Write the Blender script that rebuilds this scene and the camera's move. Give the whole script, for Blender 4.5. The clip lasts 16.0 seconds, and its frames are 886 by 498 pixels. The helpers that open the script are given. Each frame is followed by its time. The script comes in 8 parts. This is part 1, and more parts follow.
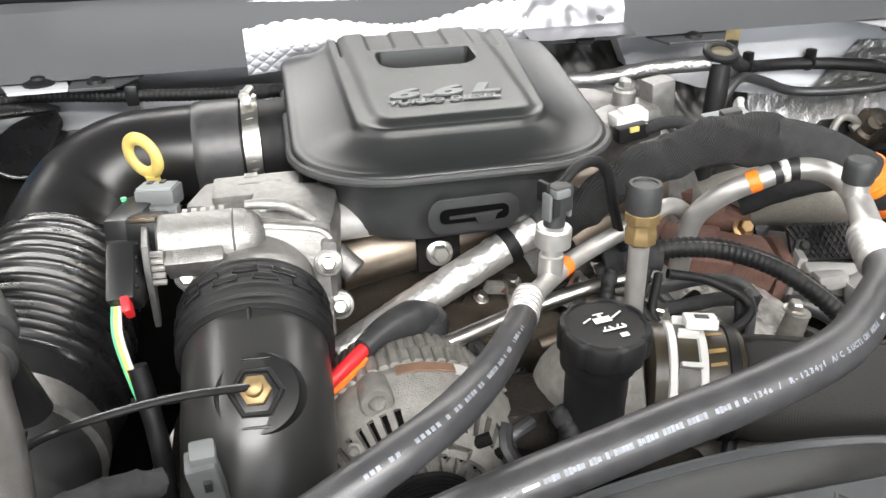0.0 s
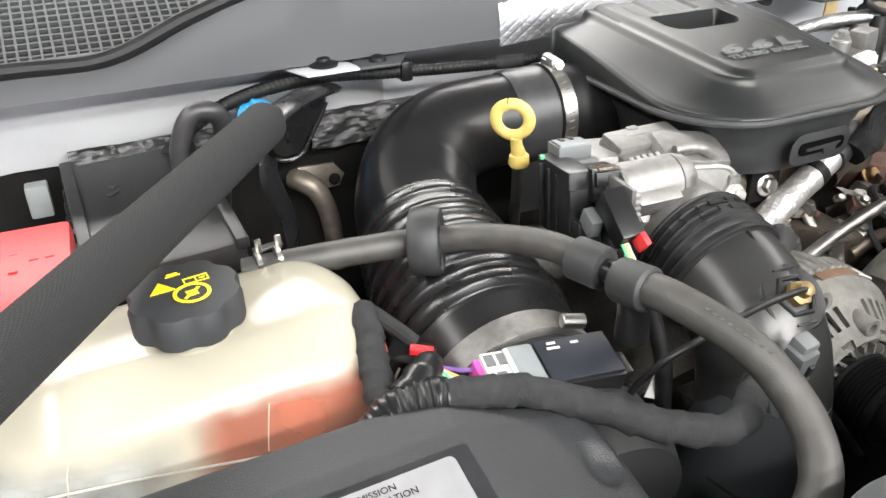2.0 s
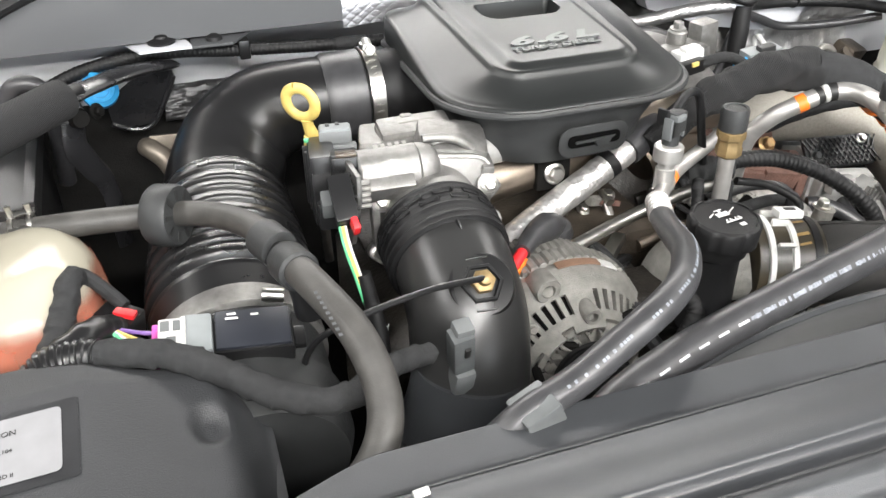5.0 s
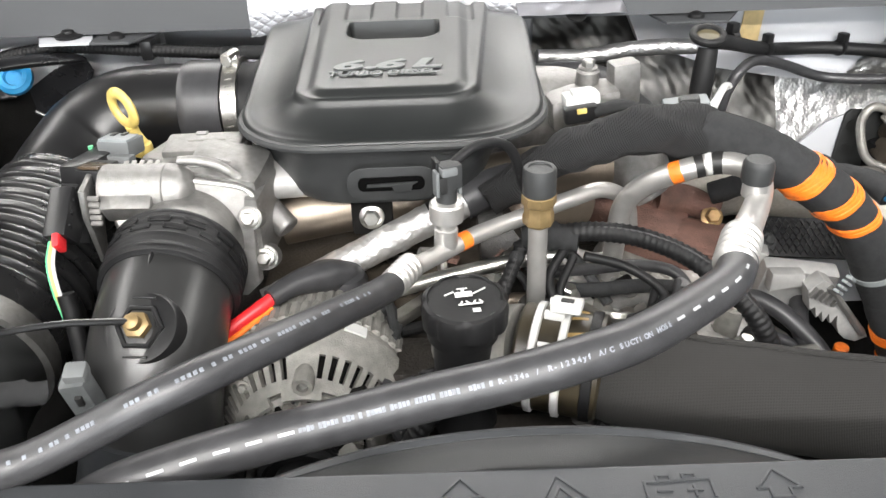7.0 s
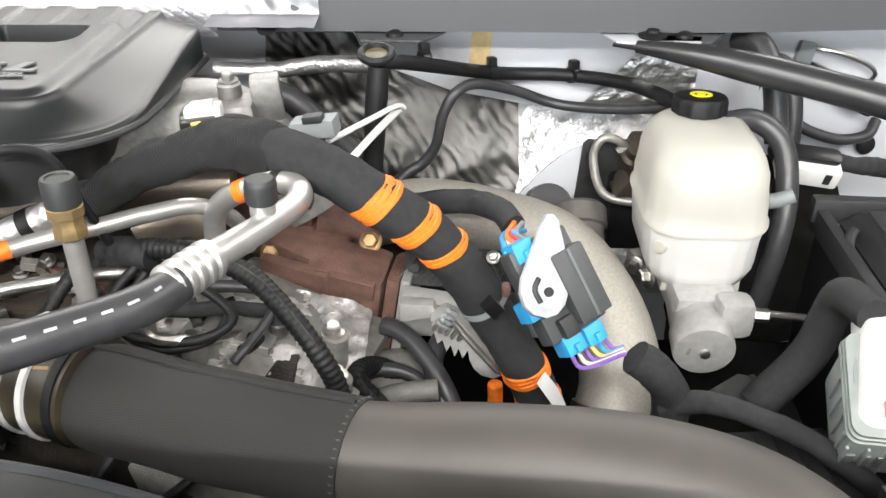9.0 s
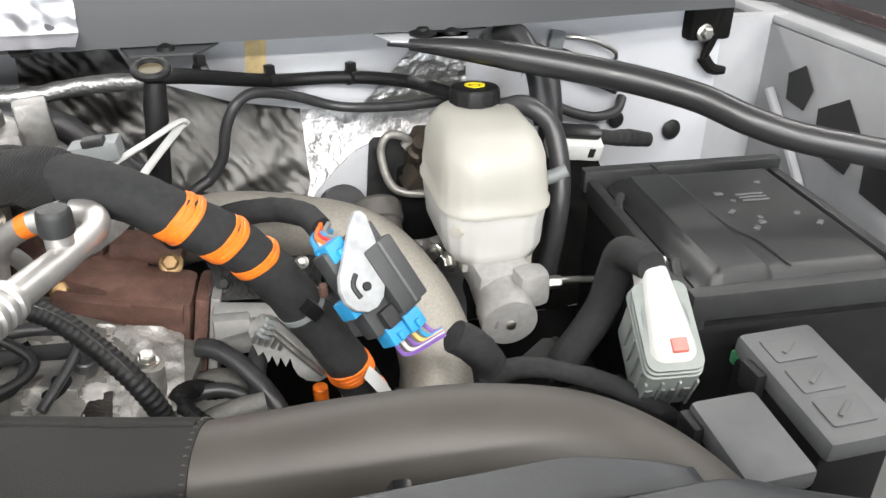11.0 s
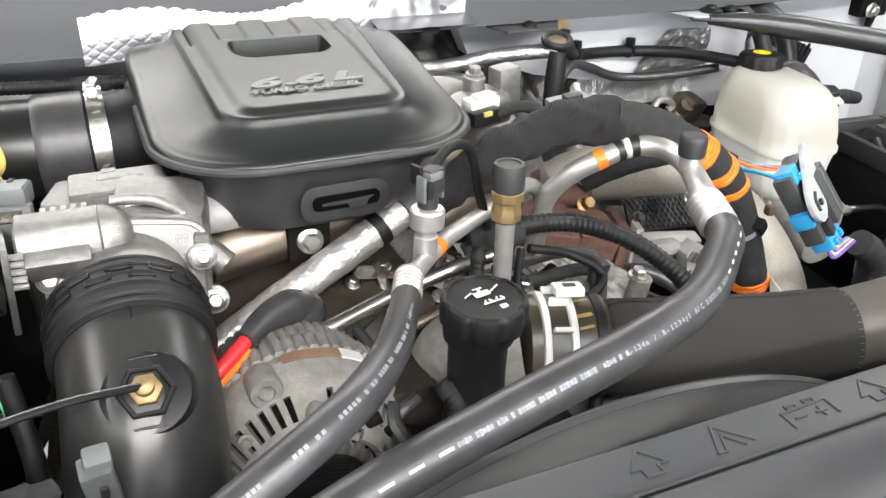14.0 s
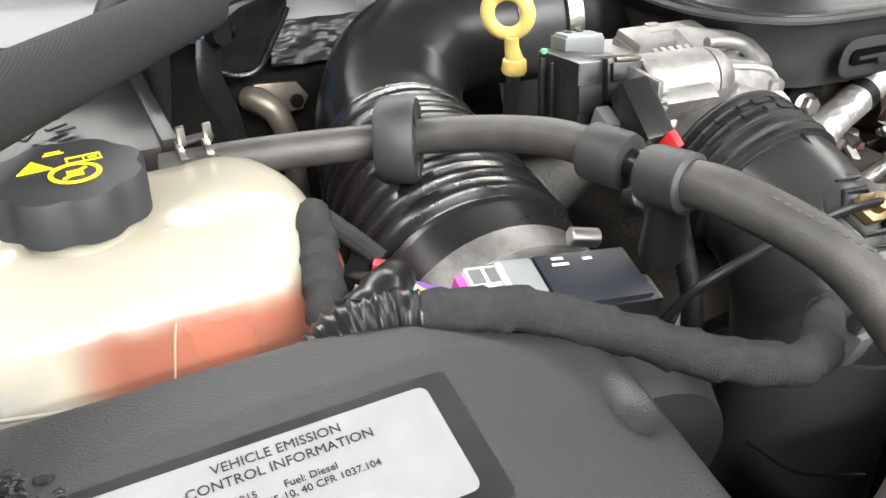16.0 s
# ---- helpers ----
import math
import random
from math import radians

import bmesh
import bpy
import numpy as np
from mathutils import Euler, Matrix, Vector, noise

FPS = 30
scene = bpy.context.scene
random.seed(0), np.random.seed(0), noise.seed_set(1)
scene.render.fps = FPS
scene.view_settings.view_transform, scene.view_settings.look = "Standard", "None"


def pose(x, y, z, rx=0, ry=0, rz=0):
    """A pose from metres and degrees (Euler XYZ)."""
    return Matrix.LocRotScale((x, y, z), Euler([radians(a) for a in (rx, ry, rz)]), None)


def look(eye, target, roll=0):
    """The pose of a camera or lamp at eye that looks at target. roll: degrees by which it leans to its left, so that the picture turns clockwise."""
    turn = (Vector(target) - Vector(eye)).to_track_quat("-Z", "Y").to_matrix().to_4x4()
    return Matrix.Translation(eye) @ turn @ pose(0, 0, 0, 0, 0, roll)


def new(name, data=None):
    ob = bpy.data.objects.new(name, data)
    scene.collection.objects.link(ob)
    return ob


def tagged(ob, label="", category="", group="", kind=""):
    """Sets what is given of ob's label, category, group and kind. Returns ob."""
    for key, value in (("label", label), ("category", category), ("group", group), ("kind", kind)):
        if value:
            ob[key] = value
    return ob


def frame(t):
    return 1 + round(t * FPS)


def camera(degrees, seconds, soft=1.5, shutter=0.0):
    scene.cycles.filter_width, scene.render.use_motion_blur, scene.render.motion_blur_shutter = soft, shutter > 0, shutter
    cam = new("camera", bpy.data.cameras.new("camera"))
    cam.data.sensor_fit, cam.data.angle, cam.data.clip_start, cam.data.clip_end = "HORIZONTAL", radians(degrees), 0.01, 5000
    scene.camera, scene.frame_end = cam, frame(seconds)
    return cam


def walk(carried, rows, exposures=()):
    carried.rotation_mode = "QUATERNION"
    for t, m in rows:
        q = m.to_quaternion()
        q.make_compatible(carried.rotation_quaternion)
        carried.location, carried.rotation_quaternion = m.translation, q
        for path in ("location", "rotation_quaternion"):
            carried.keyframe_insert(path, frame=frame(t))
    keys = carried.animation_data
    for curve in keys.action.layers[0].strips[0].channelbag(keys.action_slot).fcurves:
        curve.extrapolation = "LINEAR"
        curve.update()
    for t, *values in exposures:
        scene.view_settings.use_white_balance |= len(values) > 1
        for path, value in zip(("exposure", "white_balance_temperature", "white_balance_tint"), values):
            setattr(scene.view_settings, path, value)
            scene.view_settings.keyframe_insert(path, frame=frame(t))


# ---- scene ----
cam = camera(57.0, 16.0)
PATH = [
    (0, (0.041, 0.036, 1.597), (0.377, 1.77, 0.658), -1.5),
    (0.5, (-0.12, 0.05, 1.611), (0.321, 1.755, 0.661), -0.9),
    (1, (-0.292, 0.077, 1.65), (0.281, 1.733, 0.686), -0.0),
    (1.5, (-0.409, 0.104, 1.637), (0.266, 1.72, 0.67), -1.2),
    (2, (-0.469, 0.106, 1.614), (0.245, 1.696, 0.634), -1.0),
    (2.5, (-0.472, 0.07, 1.604), (0.262, 1.645, 0.613), -1.1),
    (3, (-0.473, 0.006, 1.61), (0.27, 1.561, 0.594), -0.8),
    (3.5, (-0.453, -0.045, 1.614), (0.287, 1.497, 0.578), -0.6),
    (4, (-0.393, -0.06, 1.643), (0.333, 1.48, 0.593), -0.7),
    (4.2, (-0.351, -0.04, 1.656), (0.365, 1.499, 0.599), -0.7),
    (6.3, (0.036, -0.048, 1.643), (0.127, 1.657, 0.601), -2.4),
    (6.5, (0.09, -0.043, 1.635), (0.144, 1.669, 0.602), -2.6),
    (7, (0.235, -0.018, 1.625), (0.222, 1.697, 0.595), -2.2),
    (7.5, (0.36, -0.002, 1.609), (0.313, 1.714, 0.582), -0.7),
    (8, (0.459, 0.019, 1.601), (0.392, 1.741, 0.585), 0.1),
    (8.5, (0.555, 0.023, 1.599), (0.489, 1.759, 0.606), -0.1),
    (9, (0.632, 0.015, 1.599), (0.573, 1.757, 0.617), -0.2),
    (9.5, (0.687, 0.016, 1.59), (0.827, 1.758, 0.618), 2.0),
    (9.7, (0.698, 0.017, 1.585), (0.918, 1.752, 0.616), 2.1),
    (11.8, (0.442, -0.029, 1.616), (0.983, 1.636, 0.648), 0.6),
    (12, (0.391, -0.039, 1.62), (0.953, 1.619, 0.653), 0.8),
    (12.5, (0.287, -0.051, 1.63), (0.893, 1.592, 0.664), 1.2),
    (13, (0.187, -0.023, 1.614), (0.822, 1.612, 0.651), 1.3),
    (13.5, (0.086, 0.012, 1.586), (0.757, 1.634, 0.628), 1.4),
    (14, (-0.003, 0.032, 1.598), (0.734, 1.627, 0.644), 1.8),
    (14.5, (-0.131, 0.061, 1.593), (0.659, 1.625, 0.629), 1.6),
    (15, (-0.301, 0.107, 1.593), (0.516, 1.653, 0.621), 1.9),
    (15.5, (-0.396, 0.161, 1.551), (0.423, 1.698, 0.568), 1.8),
    (16, (-0.427, 0.188, 1.493), (0.32, 1.755, 0.5), 0.6),
]
STOPS = [(0.0, 0.30), (1.0, 0.30), (2.0, 0.46), (3.5, 0.50), (6.5, 0.34), (7.5, 0.40), (8.5, 0.37), (9.5, 0.24), (12.0, 0.08), (13.0, 0.15), (14.5, 0.41), (16.0, 0.57)]
walk(cam, [(t, look(eye, target, roll)) for t, eye, target, roll in PATH], STOPS)

# ---- light: rows of ceiling lights in an unseen workshop ----
world = bpy.data.worlds.new("world")
scene.world = world
world.use_nodes = True
world.node_tree.nodes["Background"].inputs[0].default_value = (0.9, 0.95, 1.0, 1)
world.node_tree.nodes["Background"].inputs[1].default_value = 0.3


def area(name, p, target, sx, sy, watts, colour=(1.0, 0.98, 0.95)):
    d = bpy.data.lights.new(name, "AREA")
    d.shape, d.size, d.size_y, d.energy, d.color = "RECTANGLE", sx, sy, watts, colour
    ob = new(name, d)
    ob.matrix_world = look(p, target)
    return ob


area("ceiling_light", (0.2, -2.3, 3.05), (0.2, -2.29, 0), 3.6, 0.25, 280)
area("ceiling_light", (0.2, -1.35, 3.05), (0.2, -1.34, 0), 2.6, 0.16, 110)
area("ceiling_light", (-2.1, 0.4, 3.05), (-2.1, 0.41, 0), 0.2, 3.4, 80)
area("ceiling_light", (2.7, 0.4, 3.05), (2.7, 0.41, 0), 0.2, 3.4, 80)
# lamp added for sheen on the tops, in place of the unseen hood's underside
area("ceiling_light", (0.3, 3.1, 3.05), (0.3, 3.11, 0), 4.2, 0.4, 170)
# fill lamp added in front of the truck to brighten upright faces
area("front_fill", (0.3, -4.08, 1.3), (0.3, 0, 1.3), 4.0, 2.5, 320, (0.93, 0.97, 1.0))


# ---- materials ----
def mat(name, col, rough=0.5, metal=0.0, var=0.25, scale=60.0, bump=0.1, fine=900.0, spec=0.5, coat=0.0):
    m = bpy.data.materials.new(name)
    m.use_nodes = True
    nt = m.node_tree
    N, L = nt.nodes, nt.links
    p = N["Principled BSDF"]
    tc = N.new("ShaderNodeTexCoord")
    n1 = N.new("ShaderNodeTexNoise")
    n1.inputs["Scale"].default_value, n1.inputs["Detail"].default_value = scale, 6
    n2 = N.new("ShaderNodeTexNoise")
    n2.inputs["Scale"].default_value, n2.inputs["Detail"].default_value = fine, 3
    L.new(tc.outputs["Object"], n1.inputs["Vector"])
    L.new(tc.outputs["Object"], n2.inputs["Vector"])
    r = N.new("ShaderNodeMapRange")
    r.inputs["From Min"].default_value, r.inputs["From Max"].default_value = 0.3, 0.7
    L.new(n1.outputs["Fac"], r.inputs["Value"])
    mix = N.new("ShaderNodeMix")
    mix.data_type = "RGBA"
    lo = [max(0, c * (1 - var)) for c in col]
    hi = [min(1, c * (1 + var)) for c in col]
    mix.inputs["A"].default_value, mix.inputs["B"].default_value = (*lo, 1), (*hi, 1)
    L.new(r.outputs["Result"], mix.inputs["Factor"])
    L.new(mix.outputs["Result"], p.inputs["Base Color"])
    rr = N.new("ShaderNodeMapRange")
    rr.inputs["From Min"].default_value, rr.inputs["From Max"].default_value = 0.25, 0.75
    rr.inputs["To Min"].default_value, rr.inputs["To Max"].default_value = max(0.03, rough - 0.025), min(1, rough + 0.045)
    L.new(n1.outputs["Fac"], rr.inputs["Value"])
    L.new(rr.outputs["Result"], p.inputs["Roughness"])
    p.inputs["Metallic"].default_value = metal
    p.inputs["Specular IOR Level"].default_value = spec
    p.inputs["Coat Weight"].default_value = coat
    if bump:
        add = N.new("ShaderNodeMath")
        add.operation = "ADD"
        L.new(n1.outputs["Fac"], add.inputs[0])
        L.new(n2.outputs["Fac"], add.inputs[1])
        b = N.new("ShaderNodeBump")
        b.inputs["Strength"].default_value, b.inputs["Distance"].default_value = bump, 0.002
        L.new(add.outputs[0], b.inputs["Height"])
        L.new(b.outputs["Normal"], p.inputs["Normal"])
    return m


def bumped(m, kind, scale, strength, dist=0.002, stretch=(1, 1, 1), rot=(0, 0, 0)):
    """Replaces a material's relief by woven threads ('weave'), cells ('cells') or bands ('bands')."""
    nt = m.node_tree
    N, L = nt.nodes, nt.links
    p = N["Principled BSDF"]
    tc, mp = N.new("ShaderNodeTexCoord"), N.new("ShaderNodeMapping")
    mp.inputs["Scale"].default_value = stretch
    mp.inputs["Rotation"].default_value = [radians(a) for a in rot]
    L.new(tc.outputs["Object"], mp.inputs["Vector"])
    b = N.new("ShaderNodeBump")
    b.inputs["Strength"].default_value, b.inputs["Distance"].default_value = strength, dist
    if kind == "cells":
        t = N.new("ShaderNodeTexVoronoi")
        t.inputs["Scale"].default_value = scale
        L.new(mp.outputs["Vector"], t.inputs["Vector"])
        L.new(t.outputs["Distance"], b.inputs["Height"])
    elif kind == "weave":
        outs = []
        for d in ("X", "Z"):
            t = N.new("ShaderNodeTexWave")
            t.bands_direction = d
            t.inputs["Scale"].default_value, t.inputs["Distortion"].default_value = scale, 0.6
            L.new(mp.outputs["Vector"], t.inputs["Vector"])
            outs.append(t)
        mul = N.new("ShaderNodeMath")
        mul.operation = "ADD"
        L.new(outs[0].outputs["Fac"], mul.inputs[0])
        L.new(outs[1].outputs["Fac"], mul.inputs[1])
        L.new(mul.outputs[0], b.inputs["Height"])
    else:
        t = N.new("ShaderNodeTexWave")
        t.inputs["Scale"].default_value, t.inputs["Distortion"].default_value = scale, 6.0
        L.new(mp.outputs["Vector"], t.inputs["Vector"])
        L.new(t.outputs["Fac"], b.inputs["Height"])
    L.new(b.outputs["Normal"], p.inputs["Normal"])
    return m


def clear(m, amount, tint=(1, 1, 1)):
    """Lets part of the light straight through: thin milky plastic."""
    nt = m.node_tree
    N, L = nt.nodes, nt.links
    out, p = N["Material Output"], N["Principled BSDF"]
    tr, tl = N.new("ShaderNodeBsdfTransparent"), N.new("ShaderNodeBsdfTranslucent")
    tr.inputs["Color"].default_value = tl.inputs["Color"].default_value = (*tint, 1)
    a, b = N.new("ShaderNodeMixShader"), N.new("ShaderNodeMixShader")
    a.inputs[0].default_value, b.inputs[0].default_value = 0.3, amount
    L.new(p.outputs[0], a.inputs[1])
    L.new(tl.outputs[0], a.inputs[2])
    L.new(a.outputs[0], b.inputs[1])
    L.new(tr.outputs[0], b.inputs[2])
    L.new(b.outputs[0], out.inputs["Surface"])
    return m


M_LID = mat("satin_grey_plastic", (0.0125, 0.0135, 0.0135), 0.36, 0, 0.08, 12, 0.05, 1400, 0.38)
# paler than the lid: wear, with the letters' lit edges put into the colour
M_LETTER = mat("worn_lit_lettering", (0.085, 0.09, 0.09), 0.4, 0, 0.15, 200, 0.1, 1400)
M_BASE = mat("grained_grey_plastic", (0.027, 0.028, 0.0285), 0.45, 0, 0.15, 60, 0.2, 1500, 0.35)
M_BLACK = mat("black_plastic", (0.009, 0.009, 0.0095), 0.30, 0, 0.15, 20, 0.04, 1200, 0.38)
M_ELBOW = mat("satin_duct_plastic", (0.020, 0.020, 0.020), 0.30, 0, 0.15, 20, 0.06, 1200, 0.5)
M_RELAY = mat("satin_black_box_plastic", (0.014, 0.0145, 0.015), 0.42, 0, 0.15, 40, 0.15, 1300)
M_CAP = mat("matt_cap_plastic", (0.030, 0.031, 0.033), 0.6, 0, 0.12, 60, 0.1, 1500, 0.3)
M_BELLOWS = mat("ribbed_black_rubber", (0.010, 0.010, 0.0105), 0.27, 0, 0.15, 20, 0.03, 1200, 0.5)
M_BLACKM = mat("matt_black_plastic", (0.0075, 0.0075, 0.008), 0.5, 0, 0.25, 60, 0.2, 1200, 0.28)
M_GRIME = mat("oily_brown_grey_grime", (0.024, 0.021, 0.018), 0.45, 0.25, 0.6, 28, 0.7, 260, 0.4)
# near-black for grimy metal, and for deep shade painted low in the bay
M_DARK = mat("dark_metal_and_deep_shade", (0.006, 0.0057, 0.0053), 0.7, 0.1, 0.4, 30, 0.3, 500, 0.12)
M_COWL = mat("weathered_cowl_plastic", (0.045, 0.047, 0.050), 0.62, 0, 0.08, 9, 0.15, 1100)
M_GRILLE = mat("grille_bar_plastic", (0.055, 0.057, 0.060), 0.6, 0, 0.1, 40, 0.1)
M_COVER = mat("radiator_cover_plastic", (0.031, 0.033, 0.036), 0.37, 0, 0.1, 25, 0.12, 1300)
M_AIRBOX = mat("airbox_plastic", (0.024, 0.025, 0.027), 0.5, 0, 0.12, 12, 0.35, 900, 0.4)
M_RUBBER = mat("rubber_hose", (0.031, 0.031, 0.033), 0.36, 0, 0.2, 80, 0.12, 1000)
M_RUBBER2 = mat("dusty_rubber", (0.042, 0.040, 0.037), 0.5, 0, 0.25, 70, 0.15, 900)
M_TAPE = mat("cloth_harness_tape", (0.023, 0.0235, 0.0245), 0.7, 0, 0.25, 150, 0.6, 1500, 0.25)
M_BRAID = bumped(mat("braided_sleeve", (0.0075, 0.0075, 0.008), 0.8, 0, 0.2, 120, 0.0), "weave", 180, 0.6, 0.0015, (1, 1, 1), (0, 40, 25))
M_FOAM = bumped(mat("foam_sleeve", (0.010, 0.010, 0.0105), 0.9, 0, 0.3, 500, 0.0), "weave", 210, 0.35, 0.0015, (1, 1, 1), (0, 30, -30))
M_SLEEVE = bumped(mat("charge_pipe_sleeve", (0.0105, 0.0098, 0.009), 0.85, 0, 0.12, 30, 0.0), "weave", 300, 0.22, 0.001, (1, 1, 1), (30, 0, 20))
M_AMBER = mat("amber_print", (0.26, 0.17, 0.06), 0.5, 0, 0.3, 90)
M_STITCH = mat("pale_thread", (0.055, 0.053, 0.05), 0.8)
M_CHARGE = mat("dull_grey_coating", (0.054, 0.049, 0.043), 0.55, 0.2, 0.12, 25, 0.04, 700)
M_CAST = mat("cast_aluminium", (0.27, 0.265, 0.257), 0.40, 0.85, 0.16, 130, 0.4, 900)
M_CASTD = mat("dirty_cast_aluminium", (0.225, 0.218, 0.202), 0.6, 0.35, 0.22, 90, 0.5, 700)
M_BRAKE = mat("clean_cast_aluminium", (0.40, 0.395, 0.385), 0.45, 0.45, 0.1, 130, 0.3, 900)
M_ALU = mat("drawn_aluminium", (0.47, 0.46, 0.445), 0.40, 0.75, 0.1, 60, 0.08, 900)
M_STEEL = mat("zinc_steel", (0.52, 0.51, 0.48), 0.3, 1.0, 0.12, 80, 0.08, 900)
M_HOTSTEEL = mat("heat_tinted_steel", (0.26, 0.22, 0.18), 0.45, 1.0, 0.35, 16, 0.15, 400)
M_BROWN = mat("browned_metal", (0.085, 0.070, 0.055), 0.42, 0.6, 0.4, 22, 0.5, 300)
M_RUST = mat("rusty_brown_iron", (0.115, 0.060, 0.046), 0.75, 0.1, 0.3, 60, 0.7, 350)
M_RUSTBOLT = mat("golden_bolt", (0.36, 0.24, 0.12), 0.4, 0.9, 0.25, 120, 0.2, 900)
M_FOIL = bumped(mat("crinkled_foil", (0.40, 0.40, 0.40), 0.38, 0.95, 0.12, 40, 0.0), "cells", 240, 0.35, 0.002)
# silver foil; the darkness it reflects is put into the base colour
M_FOILD = bumped(mat("dark_reflecting_foil", (0.055, 0.054, 0.052), 0.38, 1.0, 0.5, 14, 0.0), "bands", 22, 0.18, 0.003, (1.0, 0.4, 1.0), (0, 38, 0))
M_WRINKLE = bumped(mat("dark_wrinkled_foil", (0.036, 0.036, 0.037), 0.40, 0.6, 0.3, 30, 0.0), "cells", 60, 0.5, 0.004)
M_SHIELD = mat("embossed_aluminium_shield", (0.36, 0.36, 0.375), 0.42, 0.92, 0.05, 40, 0.1, 600)
# one white paint twice: darker on lit sheets, brighter under the cowl's shade
M_FENDER = mat("darkened_white_paint", (0.33, 0.335, 0.345), 0.45, 0, 0.12, 8, 0.05, 300, spec=0.35)
M_BODY = mat("white_body_paint", (0.47, 0.48, 0.505), 0.3, 0, 0.04, 8, 0.0, spec=0.5, coat=0.3)
M_HPRINT = mat("faded_blue_white_print", (0.16, 0.172, 0.195), 0.6, 0, 0.3, 300, 0.0)
M_WHITE = mat("white_plastic", (0.52, 0.52, 0.505), 0.45, 0, 0.06, 60, 0.05)
M_PLUG = mat("mid_grey_plastic", (0.11, 0.116, 0.118), 0.5, 0, 0.1, 60, 0.06)
M_GREYP = mat("light_grey_plastic", (0.19, 0.205, 0.21), 0.5, 0, 0.08, 60, 0.06)
M_YELLOW = mat("yellow_plastic", (0.54, 0.41, 0.12), 0.45, 0, 0.15, 90, 0.08)
M_YPRINT = mat("yellow_print", (0.80, 0.66, 0.02), 0.5, 0, 0.05, 90, 0.0)
M_ORANGE = mat("orange_tape", (0.78, 0.17, 0.015), 0.4, 0, 0.15, 200, 0.3, 800)
M_RED = mat("red_plastic", (0.62, 0.02, 0.025), 0.4, 0, 0.1, 90, 0.05)
M_BLUE = mat("blue_plastic", (0.03, 0.27, 0.54), 0.4, 0, 0.12, 90, 0.05)
M_GREEN = mat("green_plastic", (0.10, 0.45, 0.22), 0.45, 0, 0.12, 90, 0.05)
M_PURPLE = mat("purple_wire", (0.16, 0.08, 0.30), 0.4, 0, 0.12, 90, 0.0)
M_BRASS = mat("brass", (0.24, 0.17, 0.08), 0.45, 0.6, 0.15, 120, 0.1)
M_STICKER = mat("silver_white_sticker", (0.20, 0.20, 0.208), 0.4, 0, 0.06, 60, 0.0)
M_INK = mat("black_print", (0.012, 0.012, 0.012), 0.5, 0, 0.1, 60, 0.0)
M_WPRINT = mat("white_print", (0.55, 0.55, 0.54), 0.6, 0, 0.05, 60, 0.0)
M_TANK = clear(mat("milky_tank_plastic", (0.50, 0.475, 0.385), 0.10, 0, 0.06, 14, 0.1, 500), 0.15, (1.0, 0.96, 0.88))
M_BRKRES = clear(mat("milky_white_plastic", (0.50, 0.495, 0.455), 0.35, 0, 0.05, 14, 0.08, 500), 0.06, (1.0, 0.97, 0.88))
M_COOLANT = mat("red_coolant_behind_plastic", (0.33, 0.078, 0.042), 0.25, 0, 0.2, 22, 0.05, 500)


def faded(m, x0, x1, z0, z1, slope):
    """Lets a liquid fade out behind milky plastic: past an upright edge and above a leaning level."""
    nt = m.node_tree
    N, L = nt.nodes, nt.links
    out, p = N["Material Output"], N["Principled BSDF"]
    tc, sx, nz = N.new("ShaderNodeTexCoord"), N.new("ShaderNodeSeparateXYZ"), N.new("ShaderNodeTexNoise")
    nz.inputs["Scale"].default_value = 26
    L.new(tc.outputs["Object"], sx.inputs[0])
    L.new(tc.outputs["Object"], nz.inputs["Vector"])

    def ramp(sock, a, b):
        r = N.new("ShaderNodeMapRange")
        r.interpolation_type = "SMOOTHSTEP"
        r.inputs["From Min"].default_value, r.inputs["From Max"].default_value = a, b
        L.new(sock, r.inputs["Value"])
        return r.outputs["Result"]

    def calc(op, a, b):
        q = N.new("ShaderNodeMath")
        q.operation = op
        for i, s in enumerate((a, b)):
            if isinstance(s, float):
                q.inputs[i].default_value = s
            else:
                L.new(s, q.inputs[i])
        return q.outputs[0]
    wob = calc("MULTIPLY", calc("SUBTRACT", nz.outputs["Fac"], 0.5), 0.016)
    lev = calc("SUBTRACT", calc("ADD", sx.outputs["Z"], wob), calc("MULTIPLY", sx.outputs["X"], slope))
    a = calc("MULTIPLY", ramp(calc("ADD", sx.outputs["X"], wob), x0, x1), ramp(lev, z1, z0))
    a = calc("MULTIPLY", a, 0.66)
    tr, mx = N.new("ShaderNodeBsdfTransparent"), N.new("ShaderNodeMixShader")
    L.new(a, mx.inputs[0])
    L.new(tr.outputs[0], mx.inputs[1])
    L.new(p.outputs[0], mx.inputs[2])
    L.new(mx.outputs[0], out.inputs["Surface"])
    return m


# counted from the tank's own base point
faded(M_COOLANT, -0.004, 0.030, 0.096, 0.112, 0.05)
M_CHAMBER = mat("empty_grey_chamber_behind_plastic", (0.36, 0.375, 0.37), 0.1, 0, 0.3, 30, 0.05, 500)
faded(M_CHAMBER, 0.004, -0.045, 0.078, 0.100, 0.0)
M_FLOOR = mat("workshop_concrete", (0.10, 0.098, 0.095), 0.6, 0, 0.15, 3, 0.2, 60)
M_WALL = mat("workshop_wall_paint", (0.11, 0.112, 0.115), 0.7, 0, 0.05, 3, 0.1, 80)


# ---- shape helpers ----
V = Vector
ORG = {}


